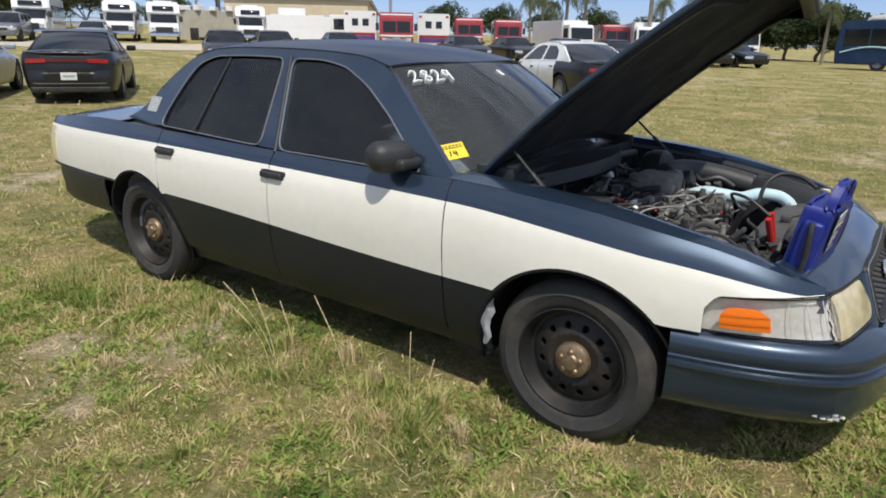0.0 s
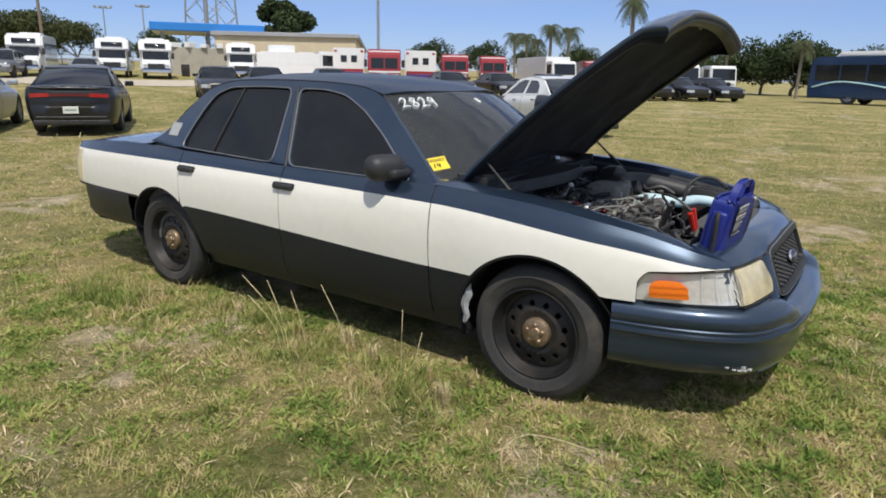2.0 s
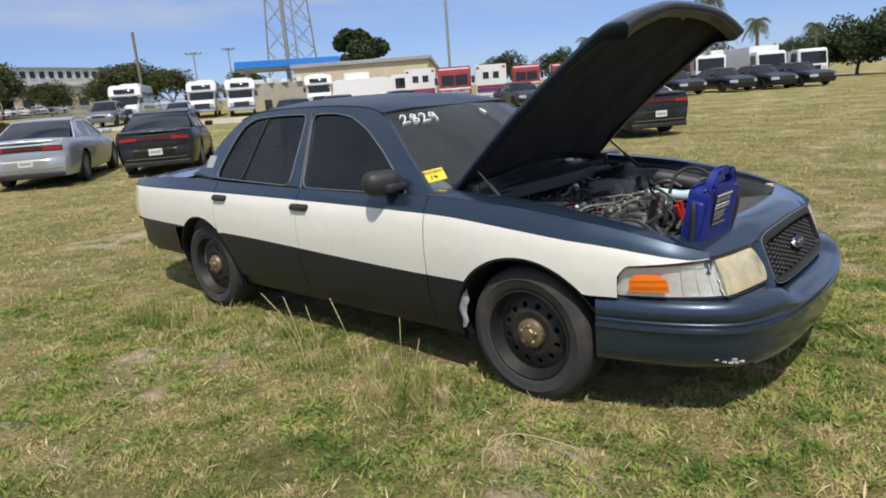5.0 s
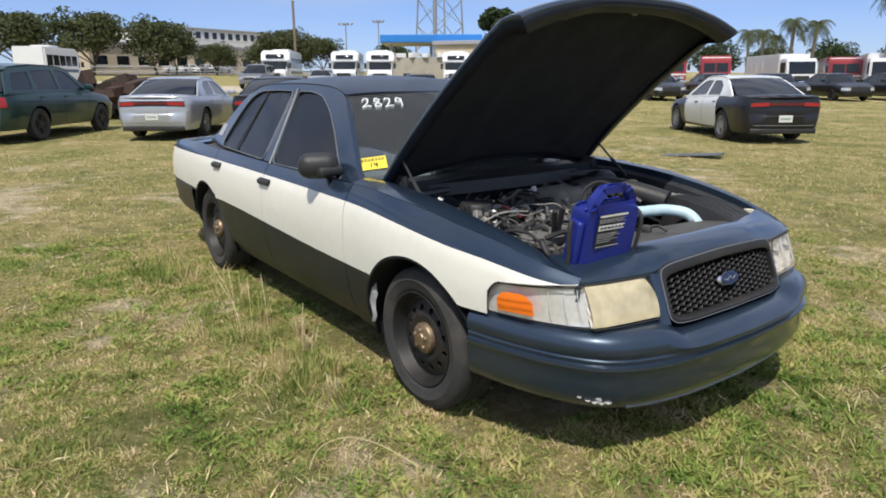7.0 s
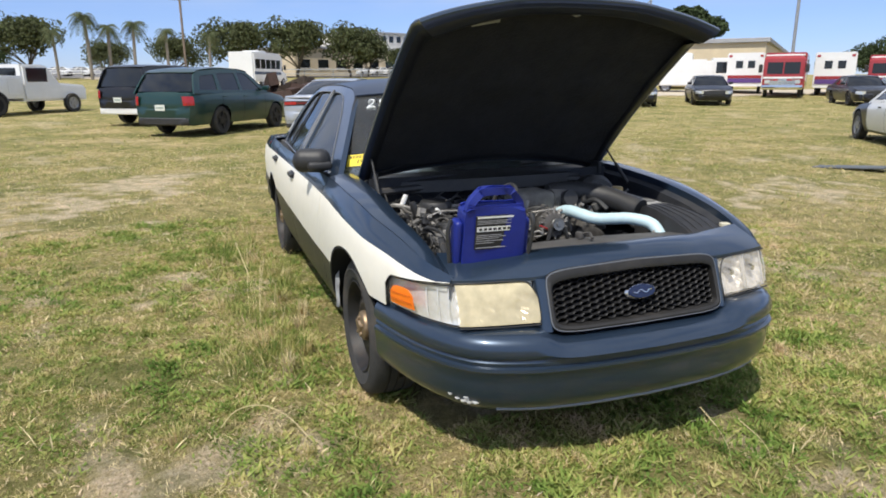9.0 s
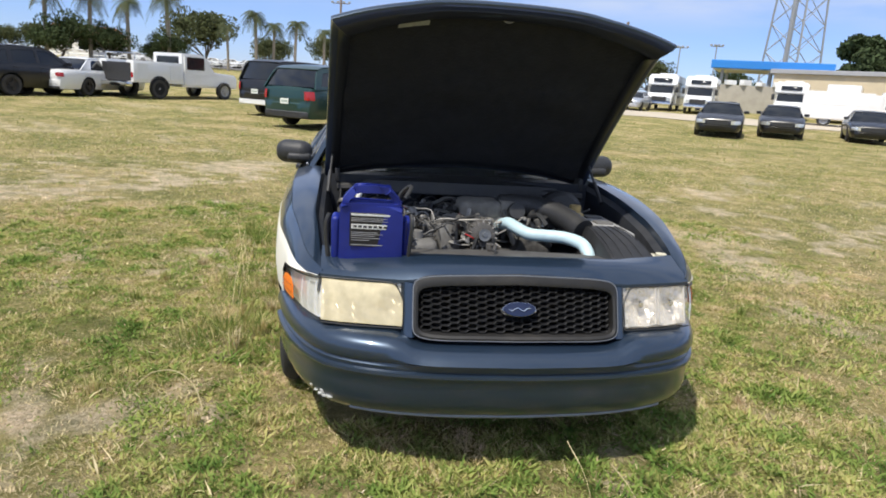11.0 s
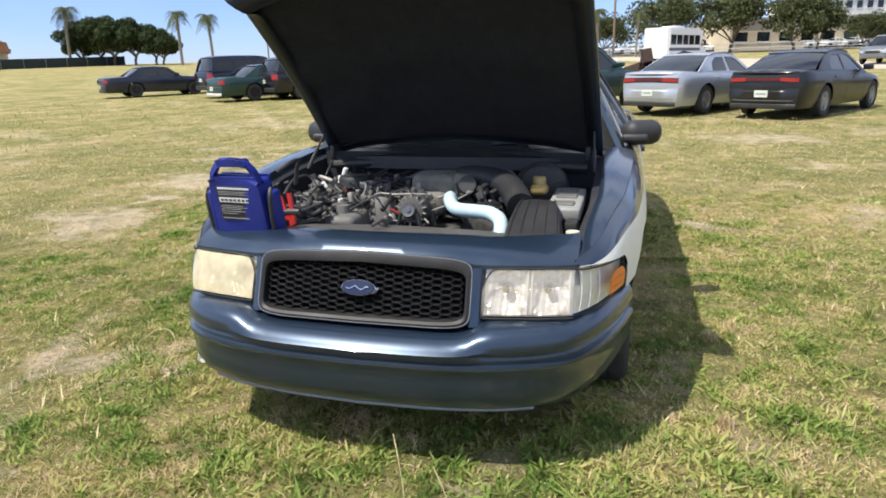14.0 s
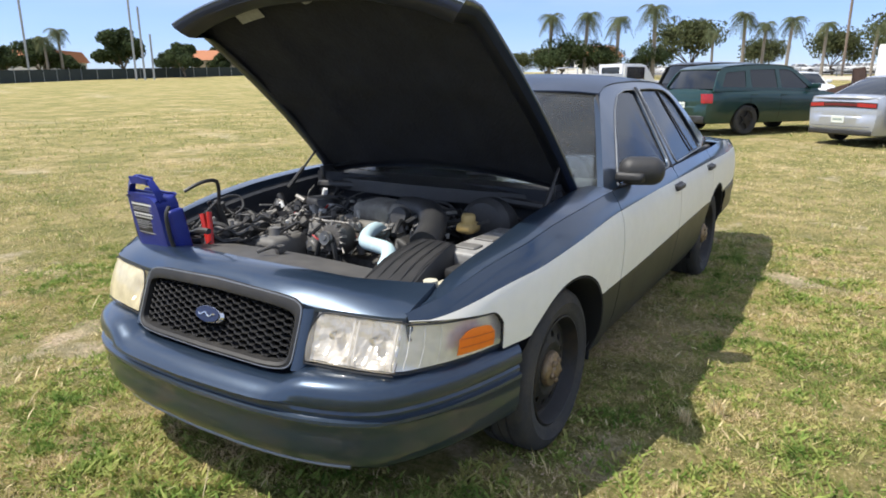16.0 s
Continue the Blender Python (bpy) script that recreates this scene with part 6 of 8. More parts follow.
        for s in (-1, 1):
            bm = bmesh.new()
            rows = []
            for k in range(7):
                u = 0.82 + 0.18 * min(1, k / 4)
                x = x0 - 0.075 + 0.08 * (k / 4) ** 3 if k <= 4 else x0 + 0.05 * (k - 4)
                rows.append([(x, s * (yf(max(x, x0), z) * u + 0.012), z) for z in np.linspace(zt - (0.30 if kind == "suv" else 0.22), zt - 0.07, 5)])
            grid(bm, rows)
            part("tail_lamp", thicken(bm, 0.006), RED_LAMP, car, "red tail lamp")
    bm = bmesh.new()
    zp = low + (zt - low) * (0.42 if kind != "suv" else 0.55)
    box(bm, x0 - 0.118, x0 - 0.105, -0.15, 0.15, zp - 0.075, zp + 0.075, 0.004, 1)
    np_ = part("number_plate", bm, PLATE, car)
    bm = bmesh.new()
    box(bm, x0 - 0.121, x0 - 0.119, -0.11, 0.11, zp - 0.02, zp + 0.022)
    part("plate_bar", bm, PLATE_PRINT, np_)
    bm = bmesh.new()
    rows = [[(x0 - o * (1 - 0.7 * abs(u) ** 3), u * yf(x0, low + 0.1) * 1.01, z) for u in np.linspace(-1, 1, 13)] for o, z in ((0.085, low + (0.10 if kind != "suv" else 0.17)), (0.105, low + (0.085 if kind != "suv" else 0.155)), (0.10, low + 0.02), (0.06, low - 0.01))]
    grid(bm, rows)
    part("rear_bumper", thicken(bm, 0.004), bumper_paint or BLACK_PLASTIC, car)
    bm = bmesh.new()
    rows = [[(x0 - 0.119 * (1 - 0.6 * abs(u) ** 3), u * yf(x0, low + 0.2) * 0.9, z) for u in np.linspace(-1, 1, 9)] for z in (low + 0.168, low + 0.182)]
    grid(bm, rows)
    part("bumper_strip", thicken(bm, 0.003), TRIM_GREY, car)
    # front end
    zf = belt(x1)
    for s in (-1, 1):
        bm = bmesh.new()
        rows = []
        for k in range(6):
            x = x1 + 0.07 - 0.005 * k - 0.045 * max(0, k - 2) ** 1.5
            y = 0.52 + 0.085 * k
            rows.append([(min(x + 0.012, x1 + 0.09), s * min(y * hw, yf(min(x, x1), z) + 0.012), z) for z in np.linspace(zf - 0.17, zf - 0.01, 4)])
        grid(bm, rows)
        part("headlamp", thicken(bm, 0.01), HEADLAMP, car)
    bm = bmesh.new()
    rows = [[(x1 + 0.088 - 0.02 * u * u, u * 0.42, z) for u in np.linspace(-1, 1, 9)] for z in np.linspace(zf - 0.19, zf - 0.01, 7)]
    grid(bm, rows)
    part("grille", thicken(bm, 0.008), BLACK_PLASTIC, car)
    car.matrix_world = at
    return car


def stand(x, y, heading):
    """Level on the field at (x, y), looking along heading degrees from the x axis."""
    return Matrix.Translation((x, y, ground_z(x, y))) @ Euler((0, 0, radians(heading))).to_matrix().to_4x4()


def by_rear(S, x, y, heading):
    d = S["wb"] / 2 + S["ro"]
    return stand(x + d * math.cos(radians(heading)), y + d * math.sin(radians(heading)), heading)


build_car(CHARGER, "black muscle sedan with a full-width red tail lamp", P_BLACK, by_rear(CHARGER, -13.6, 3.8, 146), "sedans parked in the field")
build_car(CHARGER, "silver muscle sedan with a full-width red tail lamp", P_SILVER, by_rear(CHARGER, -14.6, 1.38, 146), "sedans parked in the field")
bw = build_car(CHARGER, "black and white police sedan marked 911", P_BLACK, by_rear(CHARGER, -5.1, 12.3, 144), "sedans parked in the field", two_tone=(P_WHITE, (-1.22, 0.82)), roof_paint=P_WHITE)
lettering("911", 0.17, CHALK, "number_lettering", bw, Matrix.Translation((-1.05, 0.957, 0.80)) @ Euler((radians(84), 0, radians(180))).to_matrix().to_4x4())
build_car(EXPLORER, "dark green sport utility vehicle on the grass", P_GREEN, by_rear(EXPLORER, -16.0, -2.25, 143), kind="suv", rear="lamps", name="parked_suv", category="suv")
build_car(TAHOE, "black sport utility vehicle with a white rear bumper", P_BLACK, by_rear(TAHOE, -20.3, -3.6, 143), "large utility vehicles", kind="suv", rear="lamps", bumper_paint=P_WHITE, name="parked_suv", category="suv")
build_car(EXPLORER, "black sport utility vehicle beside other parked cars", P_BLACK, by_rear(EXPLORER, -22.8, -14.0, 146), "large utility vehicles", kind="suv", rear="lamps", name="parked_suv", category="suv")
build_car(TAHOE, "dark blue large sport utility vehicle in the field row", P_NAVY, by_rear(TAHOE, -24.4, -18.2, 148), "large utility vehicles", kind="suv", rear="lamps", name="parked_suv", category="suv")
build_car(CROWN, "white sedan with red tail lamps on the grass", P_WHITE, by_rear(CROWN, -24.6, -12.1, 162), "sedans parked in the field", rear="lamps")
build_car(CROWN, "dark green and white sedan on the grass", P_GREEN, by_rear(CROWN, -21.8, -15.9, 147), "sedans parked in the field", rear="lamps", bumper_paint=P_WHITE)
build_car(CROWN, "dark sedan with red tail lamps in the field row", P_NAVY, by_rear(CROWN, -25.2, -24.6, 143), "sedans parked in the field", rear="lamps")
cv = build_car(CROWN, "black retired police cruiser facing the field", P_BLACK, stand(-25.1, 16.3, -33), "row of black cruisers", rear="lamps")
for x, y, h in ((-26.4, 20.2, -33), (-26.0, 24.6, -35), (-22.2, 31.1, -36), (-20.6, 34.4, -38), (-18.0, 36.6, -38), (-15.5, 38.4, -39), (-13.2, 40.3, -40), (-11.4, 42.0, -40), (-9.7, 43.6, -40)):
    copy_thing(cv, stand(x, y, h))
build_car(CROWN, "silver grey sedan beside the shuttle buses", P_SILVER, stand(-48.6, 22.6, -36), rear="lamps")
build_car(TAHOE, "dark sport utility vehicle beside the shuttle buses", P_GREY, stand(-49.8, 17.6, -36), kind="suv", rear="lamps", name="parked_suv", category="suv")
build_car(CROWN, "white patrol sedan parked beyond the green vehicle", P_WHITE, stand(-31.5, -0.9, 20), rear="lamps")
white_far = build_car(CROWN, "small white car in a distant lot", P_WHITE, stand(-121, 38, -60), "cars in the distant lot", rear="lamps")
for k in range(1, 26):
    copy_thing(white_far, stand(-121 + 0.35 * k, 38 - 2.9 * k, -60))


def hull(outline, hw, bevel=0.06):
    """A box body from its side outline (x, z), as wide as 2 hw."""
    bm = plate(bmesh.new(), outline, 2 * hw, m=Matrix.Translation((0, -hw, 0)))
    es = [e for e in bm.edges if len(e.link_faces) == 2 and e.calc_face_angle() > 0.35]
    bmesh.ops.bevel(bm, geom=es, offset=bevel, segments=2, affect="EDGES")
    return bm


def panel(x, y0, y1, z0, z1, d, slope=0.0):
    """A thin upright slab facing along d * x; slope leans its top back."""
    bm = bmesh.new()
    box(bm, x - 0.01, x + 0.01, y0, y1, z0, z1, 0.004, 1)
    for v in bm.verts:
        v.co.x -= d * slope * (v.co.z - z0)
    return bm


def side_panel(s, y, x0, x1, z0, z1):
    bm = bmesh.new()
    box(bm, x0, x1, s * (y - 0.005), s * (y + 0.012), z0, z1, 0.004, 1)
    return bm


def shuttle_bus(label, at, group):
    """A white cutaway shuttle bus: van nose and a wide, tall body."""
    b = thing("shuttle_bus", label, "bus", group)
    part("body", hull([(-4.6, 0.45), (1.4, 0.45), (1.4, 1.4), (1.75, 2.15), (1.55, 2.75), (1.2, 2.95), (-4.6, 2.95)], 1.18, 0.12), P_WHITE, b)
    part("nose", hull([(1.3, 0.45), (2.9, 0.45), (2.95, 0.95), (2.85, 1.22), (2.15, 1.42), (1.5, 2.2), (1.3, 2.2)], 1.0, 0.09), P_WHITE, b)
    part("windscreen", panel(2.22, -0.93, 0.93, 1.42, 2.20, 1, 0.84), CAR_GLASS, b)
    part("grille", panel(2.945, -0.60, 0.60, 0.74, 1.10, 1), BLACK_PLASTIC, b)
    part("cap_window", panel(1.78, -0.75, 0.75, 2.30, 2.62, 1, 0.35), CAR_GLASS, b)
    part("front_bumper", box(bmesh.new(), 2.85, 3.08, -1.0, 1.0, 0.42, 0.66, 0.04, 2), CHROME, b)
    part("blue_stripe", panel(2.955, -0.98, 0.98, 0.68, 0.75, 1), P_BUSBLUE, b)
    for s in (-1, 1):
        part("headlamp", panel(2.95, s * 0.60, s * 0.92, 0.80, 1.05, 1), HEADLAMP, b)
        part("side_window", side_panel(s, 0.995, 1.42, 2.0, 1.45, 2.0), CAR_GLASS, b)
        for k in range(5):
            part("side_window", side_panel(s, 1.18, -4.3 + 1.1 * k, -3.35 + 1.1 * k, 1.55, 2.35), CAR_GLASS, b)
        part("stripe", side_panel(s, 1.18, -4.5, 1.2, 1.05, 1.30), P_BUSBLUE, b)
        part("wing_mirror", box(bmesh.new(), 1.95, 2.05, s * 1.12, s * 1.35, 1.5, 1.95, 0.03, 2), BLACK_PLASTIC, b)
        for x in (2.1, -2.6):
            car_wheel(b, x, s * 0.92, 0.39, s, ALLOY)
    part("roof_unit", box(bmesh.new(), -2.6, -0.9, -0.7, 0.7, 2.93, 3.12, 0.06, 2), P_WHITE, b)
    b.matrix_world = at
    return b


bus = shuttle_bus("white shuttle bus with blue stripes parked facing the field", stand(-53.2, 20.9, -34), "white shuttle buses")
for x, y, h in ((-51.9, 26.7, -34), (-49.0, 28.5, -33), (-46.9, 35.2, -38), (-62, 5.2, 150)):
    copy_thing(bus, stand(x, y, h))


def box_truck(name, label, category, at, body, nose, trim, group="", stripe=None, rear_doors=False, length=6.6, height=2.8, beacon=True):
    b = thing(name, label, category, group)
    part("body", hull([(-length / 2, 0.5), (length / 2 - 1.6, 0.5), (length / 2 - 1.6, height), (-length / 2, height)], 1.2, 0.06), body, b)
    part("cab", hull([(length / 2 - 1.65, 0.5), (length / 2 + 0.05, 0.5), (length / 2 + 0.1, 1.25), (length / 2 - 0.12, 2.35), (length / 2 - 0.3, 2.5), (length / 2 - 1.65, 2.5)], 1.15, 0.09), nose, b)
    if body is P_RED:
        for s in (-1, 1):
            part("windscreen", panel(length / 2 + 0.085, s * 0.04, s * 0.92, 1.42, 2.12, 1, 0.14), CAR_GLASS, b)
    else:
        part("windscreen", panel(length / 2 + 0.105, -1.0, 1.0, 1.30, 2.25, 1, 0.19), CAR_GLASS, b)
    part("grille", panel(length / 2 + 0.10, -0.6, 0.6, 0.75, 1.15, 1), trim, b)
    part("front_bumper", box(bmesh.new(), length / 2 + 0.0, length / 2 + 0.3, -1.15, 1.15, 0.45, 0.75, 0.04, 2), CHROME, b)
    if beacon:
        part("light_bar", box(bmesh.new(), length / 2 - 1.2, length / 2 - 0.8, -0.8, 0.8, 2.5, 2.68, 0.04, 2), P_RED if body is P_RED else RED_LAMP, b)
    for s in (-1, 1):
        part("headlamp", panel(length / 2 + 0.105, s * 0.68, s * 1.0, 0.82, 1.05, 1), HEADLAMP, b)
        part("cab_window", side_panel(s, 1.15, length / 2 - 1.4, length / 2 - 0.4, 1.40, 2.2), CAR_GLASS, b)
        if stripe:
            part("side_stripe", side_panel(s, 1.2, -length / 2 + 0.1, length / 2 - 1.7, 1.0, 1.35), stripe, b)
        for k in range(3):
            part("locker_door", side_panel(s, 1.2, -length / 2 + 0.3 + 1.4 * k, -length / 2 + 1.5 + 1.4 * k, 1.5, 2.4), ALUMINIUM if body is P_RED else P_WHITE, b)
            if rear_doors and k < 2:
                part("side_window", side_panel(s, 1.232, -length / 2 + 0.5 + 1.4 * k, -length / 2 + 1.3 + 1.4 * k, 1.75, 2.25), CAR_GLASS, b)
        for x in (length / 2 - 0.9, -length / 2 + 1.5):
            car_wheel(b, x, s * 0.98, 0.45, s, ALLOY)
    if body is P_RED:
        part("chrome_front", panel(length / 2 + 0.108, -0.72, 0.72, 0.72, 1.00, 1), CHROME, b, "bright chrome front plate")
        part("white_band", panel(length / 2 + 0.112, -1.12, 1.12, 1.13, 1.24, 1), P_WHITE, b)
        part("roof_cap", box(bmesh.new(), length / 2 - 1.6, length / 2 - 0.35, -1.1, 1.1, 2.49, 2.60, 0.03, 1), P_WHITE, b)
        for s in (-1, 1):
            part("warning_lamp", panel(length / 2 + 0.11, s * 0.25, s * 0.55, 1.0, 1.1, 1), RED_LAMP, b)
            part("wing_mirror", box(bmesh.new(), length / 2 - 0.1, length / 2 + 0.1, s * 1.2, s * 1.42, 1.5, 2.0, 0.03, 1), BLACK_PLASTIC, b)
    if rear_doors:
        for s in (-1, 1):
            d = part("rear_door", panel(-length / 2 - 0.012, s * 0.04, s * 0.78, 0.7, 2.45, -1), body, b)
            part("door_window", panel(-length / 2 - 0.03, s * 0.16, s * 0.62, 1.75, 2.25, -1), CAR_GLASS, d)
            part("marker_lamp", panel(-length / 2 - 0.012, s * 0.9, s * 1.1, 2.5, 2.65, -1), RED_LAMP, b)
        part("rear_stripe", panel(-length / 2 - 0.036, -1.1, 1.1, 1.06, 1.26, -1), stripe, b)
        part("rear_stripe", panel(-length / 2 - 0.036, -1.1, 1.1, 0.74, 1.04, -1), P_PURPLE, b, "purple lower stripe")
        for s in (-1, 1):
            part("side_stripe", side_panel(s, 1.2, -length / 2 + 0.1, length / 2 - 1.7, 0.66, 0.98), P_PURPLE, b, "purple lower stripe")
            part("side_stripe", side_panel(s, 1.2, -length / 2 + 0.1, length / 2 - 1.7, 2.52, 2.64), stripe, b, "thin red upper stripe")
    b.matrix_world = at
    return b


amb = box_truck("ambulance", "white ambulance with a red stripe and rear doors", "ambulance", stand(-36.8, 37.8, 134), P_WHITE, P_WHITE, BLACK_PLASTIC, "ambulances", P_RED, True)
copy_thing(amb, stand(-32.2, 41.4, 128))
fire = box_truck("fire_engine", "red fire engine parked facing the field", "fire engine", stand(-32.0, 36.6, -50), P_RED, P_RED, CHROME, "fire engines", P_WHITE, False, 8.4, 2.75)
for x, y, h in ((-33.8, 48.8, -54), (-31.8, 52.2, -56)):
    copy_thing(fire, stand(x, y, h))
box_truck("recreational_van", "white motorhome parked behind the shuttle buses", "motorhome", stand(-47.6, 40.5, -42), P_WHITE, P_WHITE, BLACK_PLASTIC, length=7.0, height=3.0, beacon=False)
box_truck("cargo_van", "long white cargo van parked side on", "van", stand(-39.2, 34.6, 52), P_WHITE, P_WHITE, BLACK_PLASTIC, length=6.4, height=2.3, beacon=False)
box_truck("motor_coach", "white coach with dark windscreen behind the cruisers", "bus", stand(-28.0, 56.0, -42), P_WHITE, P_WHITE, BLACK_PLASTIC, length=9.5, height=2.9, beacon=False)
box_truck("motor_coach", "white and grey motorhome behind the black cruisers", "motorhome", stand(-16.9, 58.5, -52), P_WHITE, P_WHITE, BLACK_PLASTIC, length=8.0, height=3.0, beacon=False)
box_truck("fire_engine", "dark red fire engine with ladder behind the cruisers", "fire engine", stand(-24.4, 59.0, -60), P_RED, P_RED, CHROME, "fire engines", None, False, 8.4, 2.7)


box_truck("motor_coach", "white coach with wide dark windscreen behind the cruisers", "bus", stand(-20.6, 57.2, -62), P_WHITE, P_WHITE, BLACK_PLASTIC, length=9.0, height=2.9, beacon=False)
box_truck("utility_van", "white service van with yellow trim behind the cruisers", "van", stand(-13.9, 60.4, -52), P_WHITE, P_WHITE, BLACK_PLASTIC, stripe=STICKER_YELLOW, length=6.0, height=2.4, beacon=False)


def transit_bus(at):
    b = thing("transit_bus", "dark blue transit bus with a pale curved stripe", "bus")
    part("body", hull([(-6.0, 0.35), (5.9, 0.35), (6.0, 1.2), (5.85, 2.75), (5.5, 2.95), (-6.0, 2.95)], 1.28, 0.10), P_BUSBLUE, b)
    part("roof_pod", hull([(-5.8, 2.9), (4.6, 2.9), (4.2, 3.28), (-5.8, 3.28)], 1.05, 0.12), P_WHITE, b)
    part("windscreen", panel(5.99, -1.15, 1.15, 1.2, 2.6, 1, 0.09), CAR_GLASS, b)
    for s in (-1, 1):
        for k in range(7):
            part("side_window", side_panel(s, 1.28, -5.6 + 1.6 * k, -4.1 + 1.6 * k, 1.45, 2.45), CAR_GLASS, b)
        bm = bmesh.new()
        tube(bm, [(5.6, s * 1.285, 1.05), (4.0, s * 1.29, 1.40), (2.0, s * 1.29, 1.25), (-1.0, s * 1.29, 0.75), (-5.5, s * 1.29, 0.60)], 0.05, 6, rounds=6)
        part("stripe", bm, surface("pale_aqua_stripe", (0.45, 0.68, 0.72), 0.4), b)
        for x in (3.3, -3.0):
            car_wheel(b, x, s * 1.1, 0.48, s, ALLOY)
    b.matrix_world = at
    return b


transit_bus(stand(1.6, 46.0, 158))


def utility_truck(at):
    """A white pickup with a service body and open tail."""
    b = thing("utility_pickup", "white pickup with a service body and open tail", "pickup")
    part("cab", hull([(-0.6, 0.5), (2.5, 0.5), (2.55, 0.95), (2.4, 1.12), (1.2, 1.2), (0.65, 1.85), (0.4, 1.92), (-0.6, 1.92)], 0.98, 0.08), P_WHITE, b)
    part("windscreen", panel(1.22, -0.84, 0.84, 1.22, 1.82, 1, 0.85), CAR_GLASS, b)
    part("rear_cab_window", panel(-0.605, -0.7, 0.7, 1.35, 1.78, -1), CAR_GLASS, b)
    for s in (-1, 1):
        part("side_window", side_panel(s, 0.98, -0.4, 0.55, 1.25, 1.78), CAR_GLASS, b)
        bed = part("service_box", box(bmesh.new(), -3.1, -0.7, s * 0.62, s * 1.06, 0.62, 1.48, 0.02, 2), P_WHITE, b)
        for x0, x1 in ((-2.95, -2.45), (-1.35, -0.8)):
            part("locker_door", side_panel(s, 1.06, x0, x1, 0.75, 1.38), P_WHITE, bed)
        bm = bmesh.new()
        tube(bm, [(-1.9 + 0.47 * math.cos(a), s * 1.065, 0.42 + 0.47 * math.sin(a)) for a in np.linspace(0, math.pi, 13)], 0.03, 6, rounds=1)
        part("wheel_arch", bm, BLACK_PLASTIC, bed)
        # flat near-black disc on the box side, painted for the arch's shade
        bm = bmesh.new()
        lathe(bm, [(0.0, 0.0), (0.44, 0.0)], 20, Matrix.Translation((-1.9, s * 1.068, 0.42)) @ Euler((radians(-90 * s), 0, 0)).to_matrix().to_4x4())
        part("arch_shade_disc", bm, DARK, bed)
        part("tail_lamp", panel(-3.115, s * 0.90, s * 1.02, 0.80, 1.0, -1), RED_LAMP, b)
        for x in (1.65, -1.9):
            car_wheel(b, x, s * 0.98, 0.39, s, ALLOY)
    part("load_floor", box(bmesh.new(), -3.1, -0.7, -0.62, 0.62, 0.62, 0.80, 0.01, 1), DARK, b)
    # black sheet standing for the shade inside the open tail
    part("tail_opening_sheet", box(bmesh.new(), -3.13, -3.09, -0.88, 0.88, 0.66, 1.38, 0.01, 1), BLACK_PLASTIC, b)
    part("rear_bumper", box(bmesh.new(), -3.4, -3.1, -0.95, 0.95, 0.45, 0.62, 0.02, 2), CHROME, b)
    bm = bmesh.new()
    for y in (-0.9, 0.9):
        tube(bm, [(-2.9, y, 1.48), (-2.9, y, 1.75)], 0.025, 6)
    tube(bm, [(-2.9, -0.9, 1.75), (-2.9, 0.9, 1.75)], 0.025, 6)
    part("rack", bm, CHROME, b)
    b.matrix_world = at
    return b


utility_truck(stand(-28.6, -8.0, 143))

# wrecked parts heap behind the green vehicle
for k, (x, y, c) in enumerate(((-24.5, 2.6, (0.05, 0.035, 0.025)), (-26.0, 3.4, (0.10, 0.10, 0.10)), (-23.4, 1.7, (0.055, 0.03, 0.022)))):
    h = thing("scrap_chassis", "rusty stripped vehicle chassis with loose parts", "scrap", "scrap heap")
    rust = surface("rusty_scrap", c, 0.85, 0.2, 0.4, 12, (0.05, 0.04, 0.035), 5, 0.6)
    rr = random.Random(k)
    for q in range(9):
        bm = bmesh.new()
        a, b_, c_ = rr.uniform(0.2, 0.9), rr.uniform(0.1, 0.5), rr.uniform(0.06, 0.25)
        box(bm, -a, a, -b_, b_, -c_, c_, 0.02, 1, m=Matrix.Translation((rr.uniform(-1.2, 1.2), rr.uniform(-0.6, 0.6), 0.3 + 0.11 * q)) @ Euler((rr.uniform(-0.5, 0.5), rr.uniform(-0.4, 0.4), rr.uniform(0, 3))).to_matrix().to_4x4())
        part("scrap_piece", bm, rust, h)
    h.matrix_world = stand(x, y, 30 * k)

# flat grey sheet lying in the grass
bm = bmesh.new()
box(bm, -0.55, 0.55, -0.20, 0.20, 0.0, 0.03, 0.01, 1)
for v in bm.verts:
    v.co.z += 0.04 * math.sin(v.co.x * 3)
sheet = part("metal_sheet", bm, surface("weathered_grey_sheet", (0.12, 0.13, 0.14), 0.6, 0.3, 0.3, 10))
sheet.matrix_world = Matrix.Translation((-5.0, 8.8, 0.03)) @ Euler((0, 0, radians(20))).to_matrix().to_4x4()
tagged(sheet, "bent grey metal sheet lying in the grass", "sheet")


